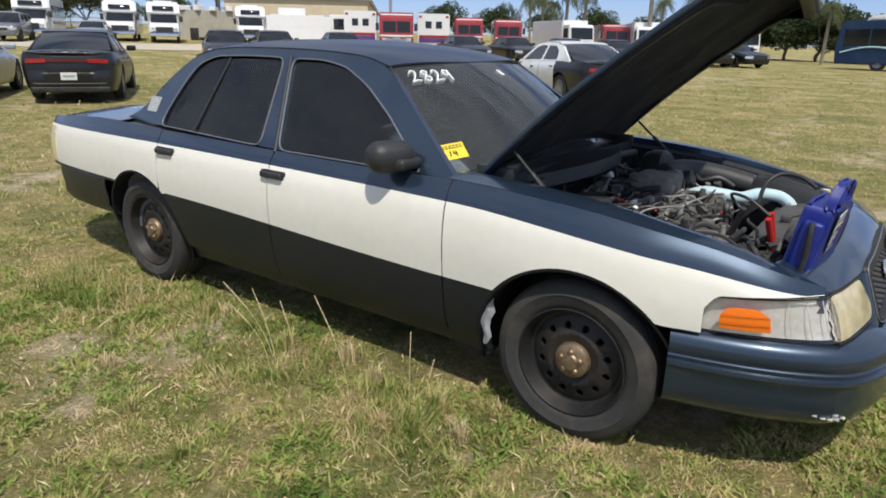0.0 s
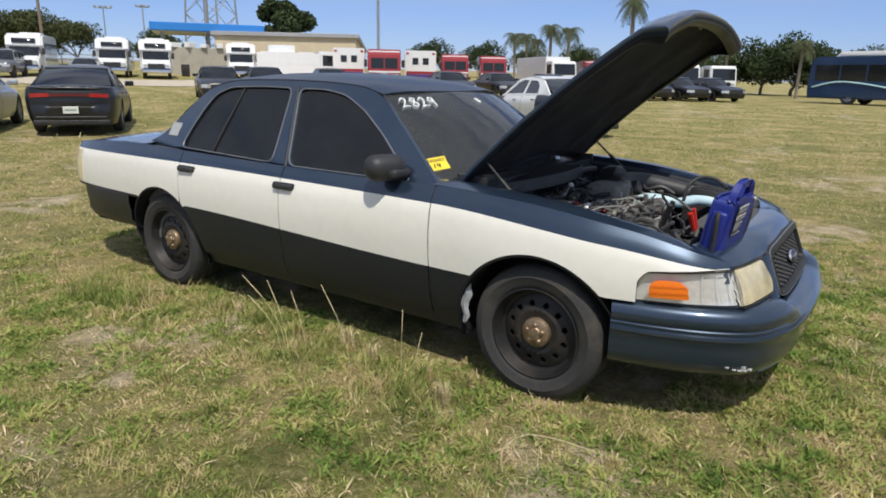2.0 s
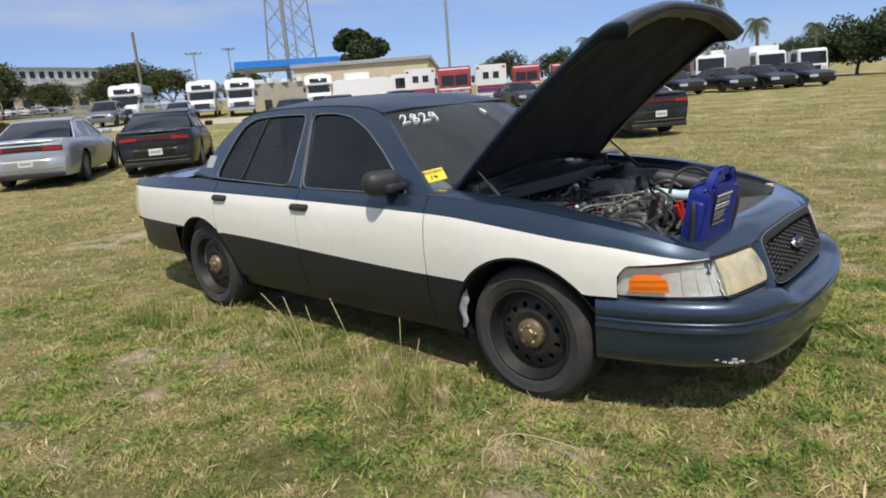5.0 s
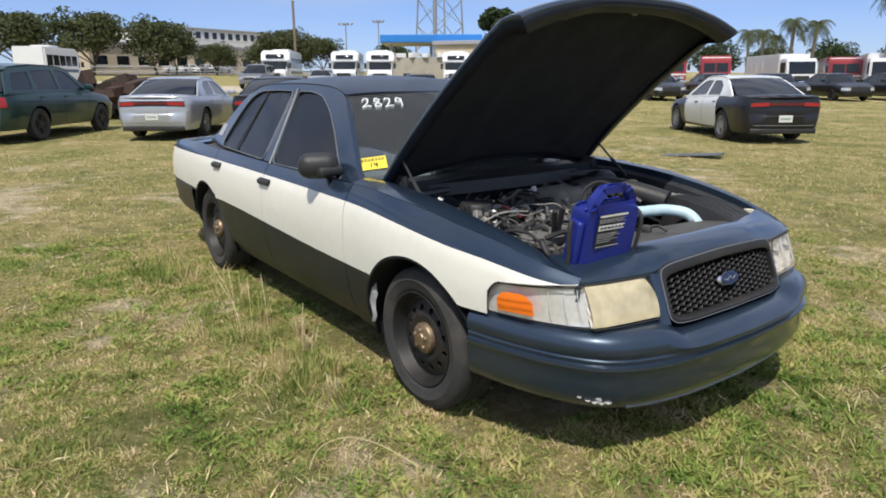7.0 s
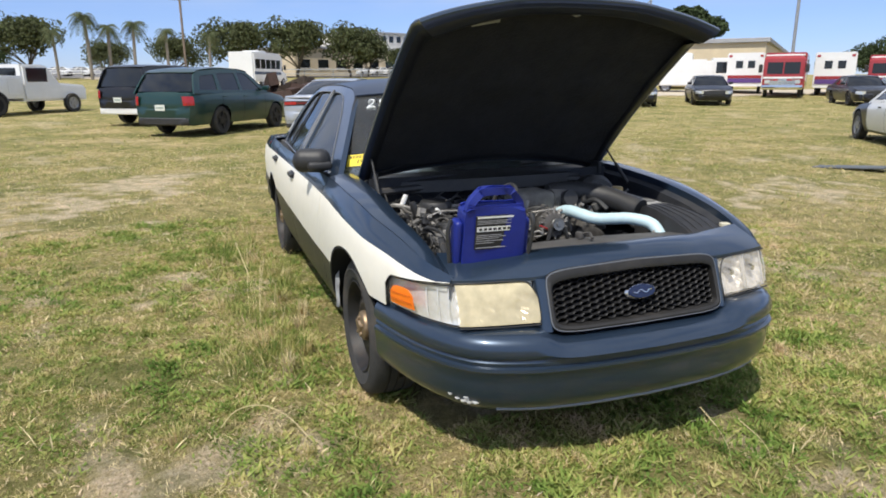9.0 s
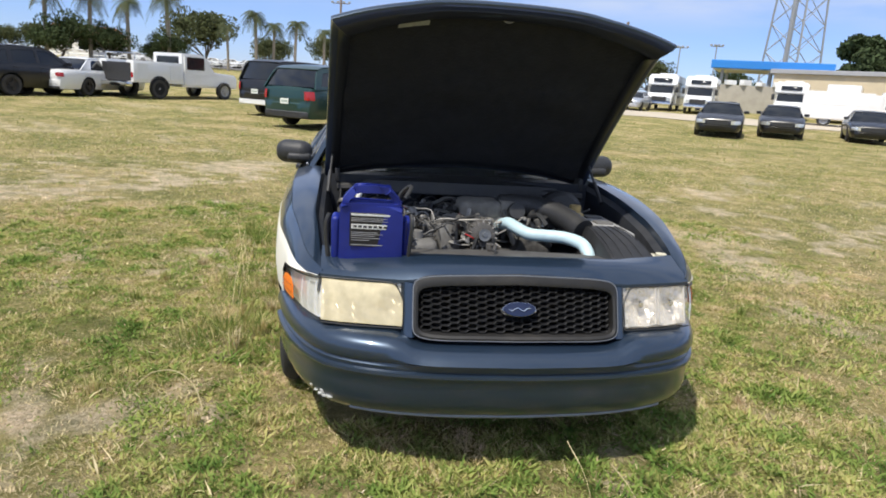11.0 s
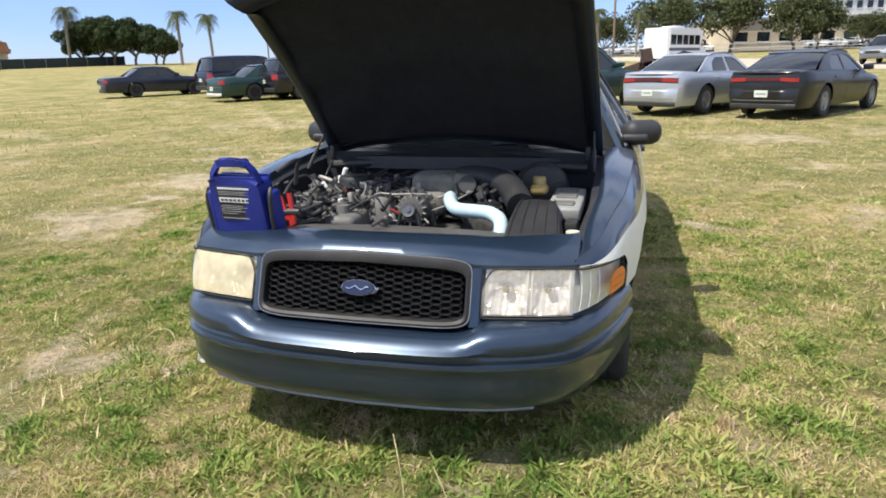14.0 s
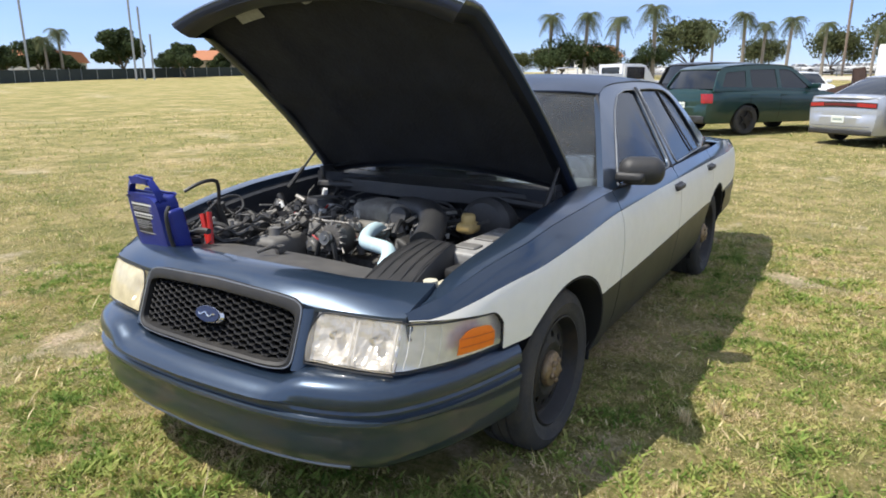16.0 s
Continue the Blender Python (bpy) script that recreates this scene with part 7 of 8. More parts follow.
# ---------------------------------------------------------------- ground
def ground_material():
    m = bpy.data.materials.new("patchy_field")
    m.use_nodes = True
    n, l = m.node_tree.nodes, m.node_tree.links
    b = n["Principled BSDF"]
    b.inputs["Roughness"].default_value = 0.95
    b.inputs["Specular IOR Level"].default_value = 0.15
    co = n.new("ShaderNodeTexCoord")

    def noise_of(scale, detail=6.0, rough=0.6):
        k = n.new("ShaderNodeTexNoise")
        k.inputs["Scale"].default_value, k.inputs["Detail"].default_value, k.inputs["Roughness"].default_value = scale, detail, rough
        l.new(co.outputs["Object"], k.inputs["Vector"])
        return k.outputs["Fac"]

    def ramp(fac, stops):
        r = n.new("ShaderNodeValToRGB")
        while len(r.color_ramp.elements) < len(stops):
            r.color_ramp.elements.new(0.5)
        for e, (p, c) in zip(r.color_ramp.elements, stops):
            e.position, e.color = p, (*c, 1)
        l.new(fac, r.inputs["Fac"])
        return r.outputs["Color"]
    fine = ramp(noise_of(30, 10, 0.8), [(0.34, (0.075, 0.088, 0.022)), (0.45, (0.22, 0.20, 0.066)), (0.54, (0.43, 0.355, 0.165)), (0.66, (0.72, 0.59, 0.37))])
    broad = ramp(noise_of(0.62, 10, 0.72), [(0.37, (0.12, 0.155, 0.040)), (0.46, (0.22, 0.22, 0.074)), (0.53, (0.37, 0.315, 0.14)), (0.62, (0.56, 0.43, 0.25))])
    mx = n.new("ShaderNodeMixRGB")
    mx.inputs["Fac"].default_value = 0.55
    l.new(fine, mx.inputs["Color1"])
    l.new(broad, mx.inputs["Color2"])
    at = n.new("ShaderNodeAttribute")
    at.attribute_name = "bare_soil"
    add = n.new("ShaderNodeMath")
    add.operation = "MULTIPLY_ADD"
    add.inputs[1].default_value = 0.52
    l.new(at.outputs["Fac"], add.inputs[0])
    l.new(noise_of(5.5, 8, 0.7), add.inputs[2])
    sand = ramp(add.outputs["Value"], [(0.60, (0, 0, 0)), (0.90, (0.80, 0.80, 0.80))])
    m2 = n.new("ShaderNodeMixRGB")
    soil = ramp(noise_of(38, 10, 0.8), [(0.36, (0.34, 0.27, 0.16)), (0.50, (0.60, 0.49, 0.35)), (0.64, (0.88, 0.73, 0.57))])
    l.new(soil, m2.inputs["Color2"])
    l.new(sand, m2.inputs["Fac"])
    l.new(mx.outputs["Color"], m2.inputs["Color1"])
    blotch = ramp(noise_of(4.2, 7, 0.7), [(0.36, (0.62, 0.66, 0.56)), (0.50, (0.94, 0.94, 0.90)), (0.62, (1.18, 1.13, 1.08))])
    m3 = n.new("ShaderNodeMixRGB")
    m3.blend_type = "MULTIPLY"
    m3.inputs["Fac"].default_value = 1.0
    l.new(m2.outputs["Color"], m3.inputs["Color1"])
    l.new(blotch, m3.inputs["Color2"])
    l.new(m3.outputs["Color"], b.inputs["Base Color"])
    bp = n.new("ShaderNodeBump")
    bp.inputs["Strength"].default_value, bp.inputs["Distance"].default_value = 0.9, 0.05
    l.new(noise_of(45, 8, 0.75), bp.inputs["Height"])
    l.new(bp.outputs["Normal"], b.inputs["Normal"])
    return m


def smooth_noise(x, y, scale, seed):
    """Vectorised value noise on a lattice."""
    rng_ = np.random.RandomState(seed)
    tab = rng_.rand(64, 64)
    fx, fy = x * scale + 400, y * scale + 400
    ix, iy = np.floor(fx).astype(int), np.floor(fy).astype(int)
    tx, ty = fx - ix, fy - iy
    tx, ty = tx * tx * (3 - 2 * tx), ty * ty * (3 - 2 * ty)
    g = lambda a, b: tab[a % 64, b % 64]
    return (g(ix, iy) * (1 - tx) + g(ix + 1, iy) * tx) * (1 - ty) + (g(ix, iy + 1) * (1 - tx) + g(ix + 1, iy + 1) * tx) * ty


# worn and lush places: x, y, radius
WORN = ((-1.95, -1.25, 0.24), (-2.35, -1.65, 0.26), (-1.78, -2.05, 0.24), (-1.38, -2.45, 0.24), (-0.4, -1.34, 0.20), (0.62, -1.48, 0.34), (0.95, -1.22, 0.24), (0.05, -2.12, 0.26), (0.95, -1.66, 0.30), (0.62, -2.05, 0.30), (-0.86, 2.75, 0.42), (-3.1, 1.9, 0.45), (-5.5, 0.95, 0.6), (0.83, 3.8, 0.5), (1.0, -1.75, 0.3), (1.5, -1.3, 0.25), (0.7, 2.1, 0.22), (-0.1, 2.3, 0.25), (-1.9, 3.2, 0.4), (-3.6, 3.3, 0.5), (-2.2, -4.0, 0.45), (-8.5, -2.0, 0.8), (-10, 3.4, 1.0), (-14, 9, 1.2), (-12.8, -8.3, 1.5), (-7.0, 27.5, 2.6), (-9.0, 33.0, 2.0), (-6.0, -3.0, 0.7), (-4.6, -4.6, 0.6), (-7.5, 5.5, 0.8))
LUSH = ((-2.6, -1.25, 0.34), (-2.45, -1.05, 0.25), (-2.8, -1.75, 0.34), (0.15, -1.10, 0.26), (-0.84, -1.18, 0.26), (0.98, -0.25, 0.32), (1.08, 1.1, 0.32), (-1.04, -1.78, 0.36), (-2.6, -3.2, 0.6), (-0.3, 1.45, 0.40), (1.1, 1.4, 0.30), (-0.8, 1.45, 0.36), (-4.3, -6.2, 1.0), (-1.6, 1.6, 0.4), (1.05, -0.9, 0.2), (0.35, 1.15, 0.36), (0.75, 1.0, 0.30), (-0.4, 1.1, 0.34), (0.4, 1.6, 0.3))


def spread_of(spots, x, y):
    total = np.zeros(len(x))
    for cx, cy, r in spots:
        d = ((x - cx) / r) ** 2 + ((y - cy) / r) ** 2 * 1.3
        total += np.exp(-d * (0.7 + 0.6 * smooth_noise(x, y, 9.0, 77)))
    return np.clip(total, 0, 1)


lush = lambda x, y: spread_of(LUSH, x, y)
patch = lambda x, y: np.clip((smooth_noise(x, y, 0.9, 21) * 0.40 + smooth_noise(x, y, 2.6, 22) * 0.32 + smooth_noise(x, y, 7.0, 23) * 0.28 - 0.25) * 3.4 - 0.95 * spread_of(WORN, x, y) + 0.5 * lush(x, y), 0.05, 1)


FIELD = ground_material()
bm = bmesh.new()
radii = list(np.arange(0.125, 7.0, 0.125)) + list(np.arange(7.0, 9.0, 0.25)) + [9.5, 10, 11, 12, 13, 14.5, 16, 18, 20, 22.5, 25, 28, 31, 35, 40, 46, 53, 62, 72, 85, 105, 130, 160, 200, 300, 500, 900, 2000, 4000]
SEG = 240
rows = []


def turf_z(x, y):
    r = math.hypot(x + 1, y)
    near = max(0.0, 1 - r / 14)
    return ground_z(x, y) + near * (0.030 * (noise.noise(Vector((x * 0.9, y * 0.9, 0.3)))) + 0.014 * noise.noise(Vector((x * 3.1, y * 3.1, 1.7)))) + 0.035 * math.exp(-((x - 1.2) / 0.5) ** 2 - (y / 1.3) ** 4)


for r in radii:
    row = []
    for k in range(SEG):
        a = 2 * math.pi * k / SEG
        x, y = -1 + r * math.cos(a), r * math.sin(a)
        row.append((x, y, turf_z(x, y) - (0 if r < 400 else (r - 400) * 0.004)))
    rows.append(row)
vs = grid(bm, rows, close=True)
c = bm.verts.new((-1, 0, 0))
for k in range(SEG):
    bm.faces.new((c, vs[0][k], vs[0][(k + 1) % SEG]))
ground = part("ground", bm, FIELD)
gx = np.array([v.co.x for v in ground.data.vertices])
gyy = np.array([v.co.y for v in ground.data.vertices])
bare = ground.data.attributes.new("bare_soil", "FLOAT", "POINT")
bare.data.foreach_set("value", (np.clip(0.90 - patch(gx, gyy) * 1.7, 0, 1) * np.clip(1.25 - np.hypot(gx + 1, gyy) / 20, 0.6, 1)).astype(np.float32))
tagged(ground, "dry patchy grass field with bare sandy soil", "ground", kind="structure")

# sandy track between the field and the buses
SAND = surface("pale_sand_track", (0.50, 0.43, 0.33), 0.95, 0.0, 0.15, 2.0, (0.34, 0.30, 0.20), 0.35, 0.6, bump=0.3, bump_scale=12)
bm = bmesh.new()
rows = []
tp = [(-120, -25), (-75, 4), (-52, 12), (-41, 22), (-37, 34), (-35, 48), (-30, 62), (-14, 78)]
tcx, tcy = smooth_curve([(i, p[0]) for i, p in enumerate(tp)]), smooth_curve([(i, p[1]) for i, p in enumerate(tp)])
for i in range(85):
    f = i / 12
    x, y = tcx(f), tcy(f)
    dx, dy = tcx(f + 0.05) - tcx(f - 0.05), tcy(f + 0.05) - tcy(f - 0.05)
    q = math.hypot(dx, dy) or 1
    nx, ny = -dy / q, dx / q
    w0 = 4.5 + 2.5 * noise.noise(Vector((i * 0.35, 0, 0)))
    w1 = 5.5 + 2.5 * noise.noise(Vector((i * 0.35, 9, 0)))
    rows.append([(x + nx * o, y + ny * o, ground_z(x + nx * o, y + ny * o) + 0.03) for o in (-w0, -w0 / 2, 0, w1 / 2, w1)])
grid(bm, rows)
tagged(part("dirt_track", bm, SAND), "pale sandy track worn through the grass", "track", kind="structure")
# paved lots far off
bm = bmesh.new()
rows = [[(x, y, ground_z(x, y) + 0.05) for y in np.linspace(-40, 62, 12)] for x in (-150, -128, -106)]
grid(bm, rows)
tagged(part("distant_pavement", bm, surface("worn_lot_asphalt", (0.22, 0.21, 0.20), 0.9, vary=0.1, scale=1.0)), "grey paved parking lot in the distance", "pavement", kind="structure")

# ---------------------------------------------------------------- trees
BARK = surface("tree_bark", (0.16, 0.13, 0.10), 0.9, 0.0, 0.3, 8, bump=0.4, bump_scale=20)
LEAF = leafy("oak_leaves", (0.095, 0.112, 0.050), (0.17, 0.155, 0.085), 0.5)
LEAF_DARK = leafy("dark_leaves", (0.058, 0.082, 0.034), (0.10, 0.115, 0.05), 0.5)
FROND = leafy("palm_fronds", (0.095, 0.115, 0.055), (0.19, 0.17, 0.09), 0.6, 0.3, 0.25)
PALM_TRUNK = surface("palm_trunk", (0.24, 0.21, 0.17), 0.9, 0.0, 0.3, 6, bump=0.4, bump_scale=15)


def leaf_cloud(rng, centres, per, size):
    """Small bent leaf clumps round the given centres (x, y, z, radius)."""
    V, F = [], []
    for cx, cy, cz, cr in centres:
        for _ in range(per):
            d = np.array([rng.gauss(0, 1) for _ in range(3)])
            d = d / (np.linalg.norm(d) + 1e-6) * cr * (rng.random() ** 0.4)
            p = Vector((cx + d[0], cy + d[1], cz + d[2] * 0.75))
            q = Euler((rng.uniform(-1.2, 1.2), rng.uniform(-1.2, 1.2), rng.uniform(0, 6.28))).to_matrix()
            s = size * rng.uniform(0.6, 1.3)
            i = len(V)
            for c in ((-s, -s * 0.5, 0), (s, -s * 0.5, 0), (s * 0.8, s * 0.5, s * 0.25), (-s * 0.8, s * 0.5, -s * 0.2)):
                V.append(p + q @ Vector(c))
            F.append((i, i + 1, i + 2, i + 3))
    return V, F


def cloud_mesh(name, V, F, mat, parent=None):
    me = bpy.data.meshes.new(name)
    me.from_pydata([tuple(v) for v in V], [], F)
    me.materials.append(mat)
    ob = new(name, me)
    ob.parent = parent
    return ob


def tree(label, seed, height, spread, trunk, at, leaf=LEAF, name="oak_tree", group="", dense=1.0):
    rng = random.Random(seed)
    t = thing(name, label, "tree", group)
    bm = bmesh.new()
    top = Vector((rng.uniform(-0.4, 0.4), rng.uniform(-0.4, 0.4), trunk))
    tube(bm, [(0, 0, -0.3), (0.05, 0, trunk * 0.5), top], height * 0.028, 8)
    centres = []
    for k in range(9):
        a = k * 2.4 + rng.uniform(-0.4, 0.4)
        rr = spread * rng.uniform(0.35, 0.8)
        tip = Vector((rr * math.cos(a), rr * math.sin(a), trunk + (height - trunk) * rng.uniform(0.25, 0.75)))
        tube(bm, [top, top.lerp(tip, 0.5) + Vector((0, 0, 0.3)), tip], height * 0.011, 6)
        centres.append((tip.x, tip.y, tip.z, spread * rng.uniform(0.28, 0.45)))
        centres.append((tip.x * 0.55, tip.y * 0.55, tip.z + (height - tip.z) * rng.uniform(0.1, 0.6), spread * rng.uniform(0.28, 0.42)))
    part("trunk", bm, BARK, t)
    V, F = leaf_cloud(rng, centres, int(330 * dense), height * 0.026)
    cloud_mesh("crown", V, F, leaf, t)
    t.matrix_world = at
    return t


def palm(label, seed, height, at, group="palms"):
    rng = random.Random(seed)
    t = thing("palm_tree", label, "palm tree", group)
    bm = bmesh.new()
    lean = rng.uniform(-0.4, 0.4)
    tube(bm, [(0, 0, -0.3), (lean * 0.3, 0, height * 0.5), (lean, 0, height)], 0.17, 8, rib=0.05, rounds=8)
    part("trunk", bm, PALM_TRUNK, t)
    V, F = [], []
    for k in range(26):
        a = 2.39996 * k
        up = rng.uniform(-0.5, 1.1)
        ln = rng.uniform(1.35, 1.85)
        spine = []
        for i in range(9):
            f = i / 8
            r = ln * f * (1 - 0.12 * f)
            spine.append(Vector((lean + r * math.cos(a), r * math.sin(a), height + up * ln * f * 0.8 - 1.25 * f * f * ln * 0.75)))
        side = Vector((-math.sin(a), math.cos(a), 0))
        for i in range(8):
            w = 0.50 * math.sin(math.pi * (0.15 + 0.8 * i / 8))
            for s in (-1, 1):
                for h in (0, 0.5):
                    p = spine[i].lerp(spine[i + 1], h)
                    q = spine[i].lerp(spine[i + 1], h + 0.34)
                    tip = p.lerp(q, 0.5) + side * s * w + (spine[i + 1] - spine[i]) * 0.7 - Vector((0, 0, w * 0.55))
                    j = len(V)
                    V += [p, q, tip]
                    F.append((j, j + 1, j + 2))
    cloud_mesh("crown", V, F, FROND, t)
    t.matrix_world = at
    return t


oak = tree("broad oak with dense green crown behind the lots", 1, 8.0, 6.6, 1.3, stand(-106, 6, 0), group="oaks behind the lots")
for k, (x, y, s) in enumerate(((-106, 15, 1.05), (-104, 23, 0.95), (-101, 31, 0.55), (-90, 38, 0.78), (-88, 42, 0.66), (-100, -21, 0.95), (-103, -12, 0.6), (-104, -3, 0.7), (-86, -37, 0.5), (-84, -40, 0.42), (-108, 27, 0.72), (-96, 36, 0.55))):
    copy_thing(oak, stand(x, y, 73 * k) @ Matrix.Diagonal((s, s, s, 1)))
tree("tall dark round-crowned tree beside the canopy", 5, 9.8, 3.7, 0.3, stand(-63, 54.3, 20), LEAF_DARK, dense=1.6)
far_tree = tree("dark green tree beyond the screened fence", 8, 9.5, 5.0, 1.5, stand(-73, -117, 0), LEAF_DARK, "tree", "trees beyond the fence", 1.3)
for x, y, s in ((-77, -104, 0.7), (-58, -116, 0.75), (-50, -112, 0.6), (-98, -120, 0.7), (-66, -122, 0.5), (-92, -112, 0.55), (-84, -118, 0.6), (-113, -108, 0.85), (-114, -104, 1.05), (-112, -99, 1.05), (-112, -94, 1.0), (-113, -90, 0.85), (-110, -86, 0.75), (-110, -128, 0.7), (-100, -136, 0.6)):
    copy_thing(far_tree, stand(x, y, x * 7) @ Matrix.Diagonal((s, s, s, 1)))
scrub = tree("low rounded dark tree on the skyline", 13, 6.0, 4.6, 1.0, stand(-70, 95, 0), LEAF_DARK, "scrub_tree", "skyline trees", 1.0)
for k, (x, y, s) in enumerate(((-62, 100, 1.0), (-54, 104, 0.9), (-46, 108, 1.0), (-80, 84, 0.9), (-90, 72, 0.8), (-98, 60, 0.9), (-36, 100, 0.8), (-26, 104, 0.8), (-18, 74, 0.5), (-14, 72, 0.72), (-11, 70, 0.85), (-8, 68, 0.9), (-5.5, 67, 0.62), (-3, 68, 0.72), (0, 66, 0.7), (2.5, 66, 0.66), (5, 67, 0.7), (8, 68, 0.75), (-22, 78, 0.5), (-88, -30, 0.8), (-90, -24, 0.7), (-84, -34, 0.9), (-112, 45, 0.9), (-116, 36, 0.8))):
    copy_thing(scrub, stand(x, y, 51 * k) @ Matrix.Diagonal((s, s, s, 1)))
p0 = palm("tall slender palm with drooping green fronds", 3, 6.0, stand(-42, 75.5, 0))
for k, (x, y, s) in enumerate(((-40.6, 76.2, 1.0), (-39.4, 77, 0.9), (-38, 77.5, 1.18), (-36, 78.4, 1.14), (-27.2, 81.6, 1.0), (-22.8, 80, 1.08), (-13.6, 66, 0.78), (-6.2, 57, 0.72), (-3, 60, 0.60),
                             (-83.5, -35.5, 1.34), (-86, -31.5, 1.37), (-87.5, -27.5, 1.27), (-89, -23, 1.49), (-91.5, -12.5, 1.26), (-91.8, -10.3, 1.06), (-92, -7.5, 1.14), (-92.4, -3.6, 1.02), (-90.5, -16, 0.96), (-60, -113, 1.32), (-56, -110, 1.08), (-92, 1.5, 0.96), (-108, -106, 1.80), (-104, -77.5, 1.50), (-104, -71, 1.38))):
    copy_thing(p0, stand(x, y, 67 * k) @ Matrix.Diagonal((s, s, s, 1)))
palm("very tall bare-trunked palm among the parked buses", 9, 7.6, stand(-19, 54, 0))

# ---------------------------------------------------------------- structures at the edge of the field
CONCRETE = surface("stained_concrete", (0.40, 0.37, 0.31), 0.9, 0.0, 0.12, 1.5, (0.25, 0.23, 0.19), 0.5, 0.5, bump=0.2, bump_scale=15)
CANOPY_BLUE = surface("blue_canopy_fascia", (0.03, 0.22, 0.62), 0.45, 0.0, 0.06, 0.8)
WALL_CREAM = surface("cream_stucco", (0.62, 0.52, 0.36), 0.9, 0.0, 0.08, 1.0, (0.45, 0.38, 0.27), 0.3, 0.4)
WALL_WHITE = surface("white_building", (0.70, 0.68, 0.64), 0.85, 0.0, 0.06, 0.8)
ROOF_GREY = surface("roof_sheet", (0.36, 0.36, 0.37), 0.7, 0.2, 0.08, 2)
ROOF_TILE = surface("terracotta_roof", (0.42, 0.17, 0.08), 0.8, 0.0, 0.1, 3)
STEEL = surface("galvanised_steel", (0.36, 0.37, 0.38), 0.5, 0.6, 0.1, 5)
POLE_WOOD = surface("pole_wood", (0.22, 0.17, 0.13), 0.9, 0.0, 0.2, 6)

canopy = thing("fuel_canopy", "flat canopy with a bright blue fascia on posts", "canopy")
part("fascia", box(bmesh.new(), -5.6, 5.6, -4.0, 4.0, 4.15, 4.95, 0.04, 1), CANOPY_BLUE, canopy)
part("soffit", box(bmesh.new(), -5.4, 5.4, -3.8, 3.8, 4.05, 4.14, 0.0), WALL_WHITE, canopy)
for x in (-4.5, 0, 4.5):
    for y in (-3, 3):
        part("post", box(bmesh.new(), x - 0.15, x + 0.15, y - 0.15, y + 0.15, -0.3, 4.05, 0.02, 1), STEEL, canopy)
canopy.matrix_world = stand(-62.5, 43.5, 55)
wall = part("yard_wall", box(bmesh.new(), -3.6, 3.6, -0.2, 0.2, -0.5, 2.55, 0.03, 1), CONCRETE)
wall.matrix_world = stand(-57.2, 37.6, 57)
tagged(wall, "stained concrete yard wall behind the buses", "wall")
for k in range(5):
    it = part("yard_debris", box(bmesh.new(), -0.5, 0.5, -0.3, 0.3, 0.0, 0.35 + 0.08 * (k % 3), 0.03, 1), P_WHITE)
    it.matrix_world = stand(-57.2, 37.6, 57) @ Matrix.Translation((-2.8 + 1.35 * k, 0, 2.55)) @ Euler((0, 0, 0.4 * k)).to_matrix().to_4x4()
    tagged(it, "white equipment box standing on the yard wall", "equipment box", "boxes on the wall")
bin_ = part("waste_bin", box(bmesh.new(), -0.3, 0.3, -0.3, 0.3, 0, 1.05, 0.05, 2), BLACK_PLASTIC)
bin_.matrix_world = stand(-52.6, 33.6, 40)
tagged(bin_, "dark waste bin beside the concrete wall", "bin")


def building(label, at, w, d, h, wall_mat, roof_mat, bays, storeys=1, pitched=False, name="building"):
    b = thing(name, label, "building")
    part("wall", box(bmesh.new(), -w / 2, w / 2, -d / 2, d / 2, -0.5, h, 0.02, 1), wall_mat, b)
    if pitched:
        bm = plate(bmesh.new(), [(-w / 2 - 0.6, h), (w / 2 + 0.6, h), (w / 2 - 2.5, h + 2.0), (-w / 2 + 2.5, h + 2.0)], d + 1.0, m=Matrix.Translation((0, -d / 2 - 0.5, 0)))
        part("roof", bm, roof_mat, b, smooth=False)
    else:
        part("roof", box(bmesh.new(), -w / 2 - 0.3, w / 2 + 0.3, -d / 2 - 0.3, d / 2 + 0.3, h, h + 0.4, 0.03, 1), roof_mat, b)
    for s in range(storeys):
        for k in range(bays):
            x = -w / 2 + w * (k + 0.5) / bays
            z = (h / storeys) * s + 1.0
            win = part("window", box(bmesh.new(), x - w / bays * 0.28, x + w / bays * 0.28, -d / 2 - 0.03, -d / 2 + 0.05, z, z + 1.4, 0.01, 1), CAR_GLASS, b)
            part("sill", box(bmesh.new(), x - w / bays * 0.32, x + w / bays * 0.32, -d / 2 - 0.1, -d / 2 + 0.02, z - 0.12, z, 0.01, 1), WALL_WHITE, win)
    b.matrix_world = at
    return b


building("long low cream building behind the oaks", stand(-128, 34, 115), 46, 12, 4.2, WALL_CREAM, ROOF_GREY, 12)
building("white multi-storey building behind the trees", stand(-160, 46, 110), 30, 16, 8.5, WALL_WHITE, ROOF_GREY, 14, 3)
building("low cream warehouse behind the ambulances", stand(-66, 62, 130), 46, 14, 3.6, WALL_CREAM, ROOF_GREY, 10)
building("small house with a terracotta roof beyond the field", stand(-118, -43, 65), 9, 8, 3.0, WALL_WHITE, ROOF_TILE, 3, pitched=True, name="house")
building("house with terracotta roof beyond the screened fence", stand(-66, -132, 35), 16, 10, 3.0, WALL_WHITE, ROOF_TILE, 5, pitched=True, name="house")
building("house with terracotta roof near the far trees", stand(-97, -118, 40), 14, 10, 3.0, WALL_CREAM, ROOF_TILE, 4, pitched=True, name="house")

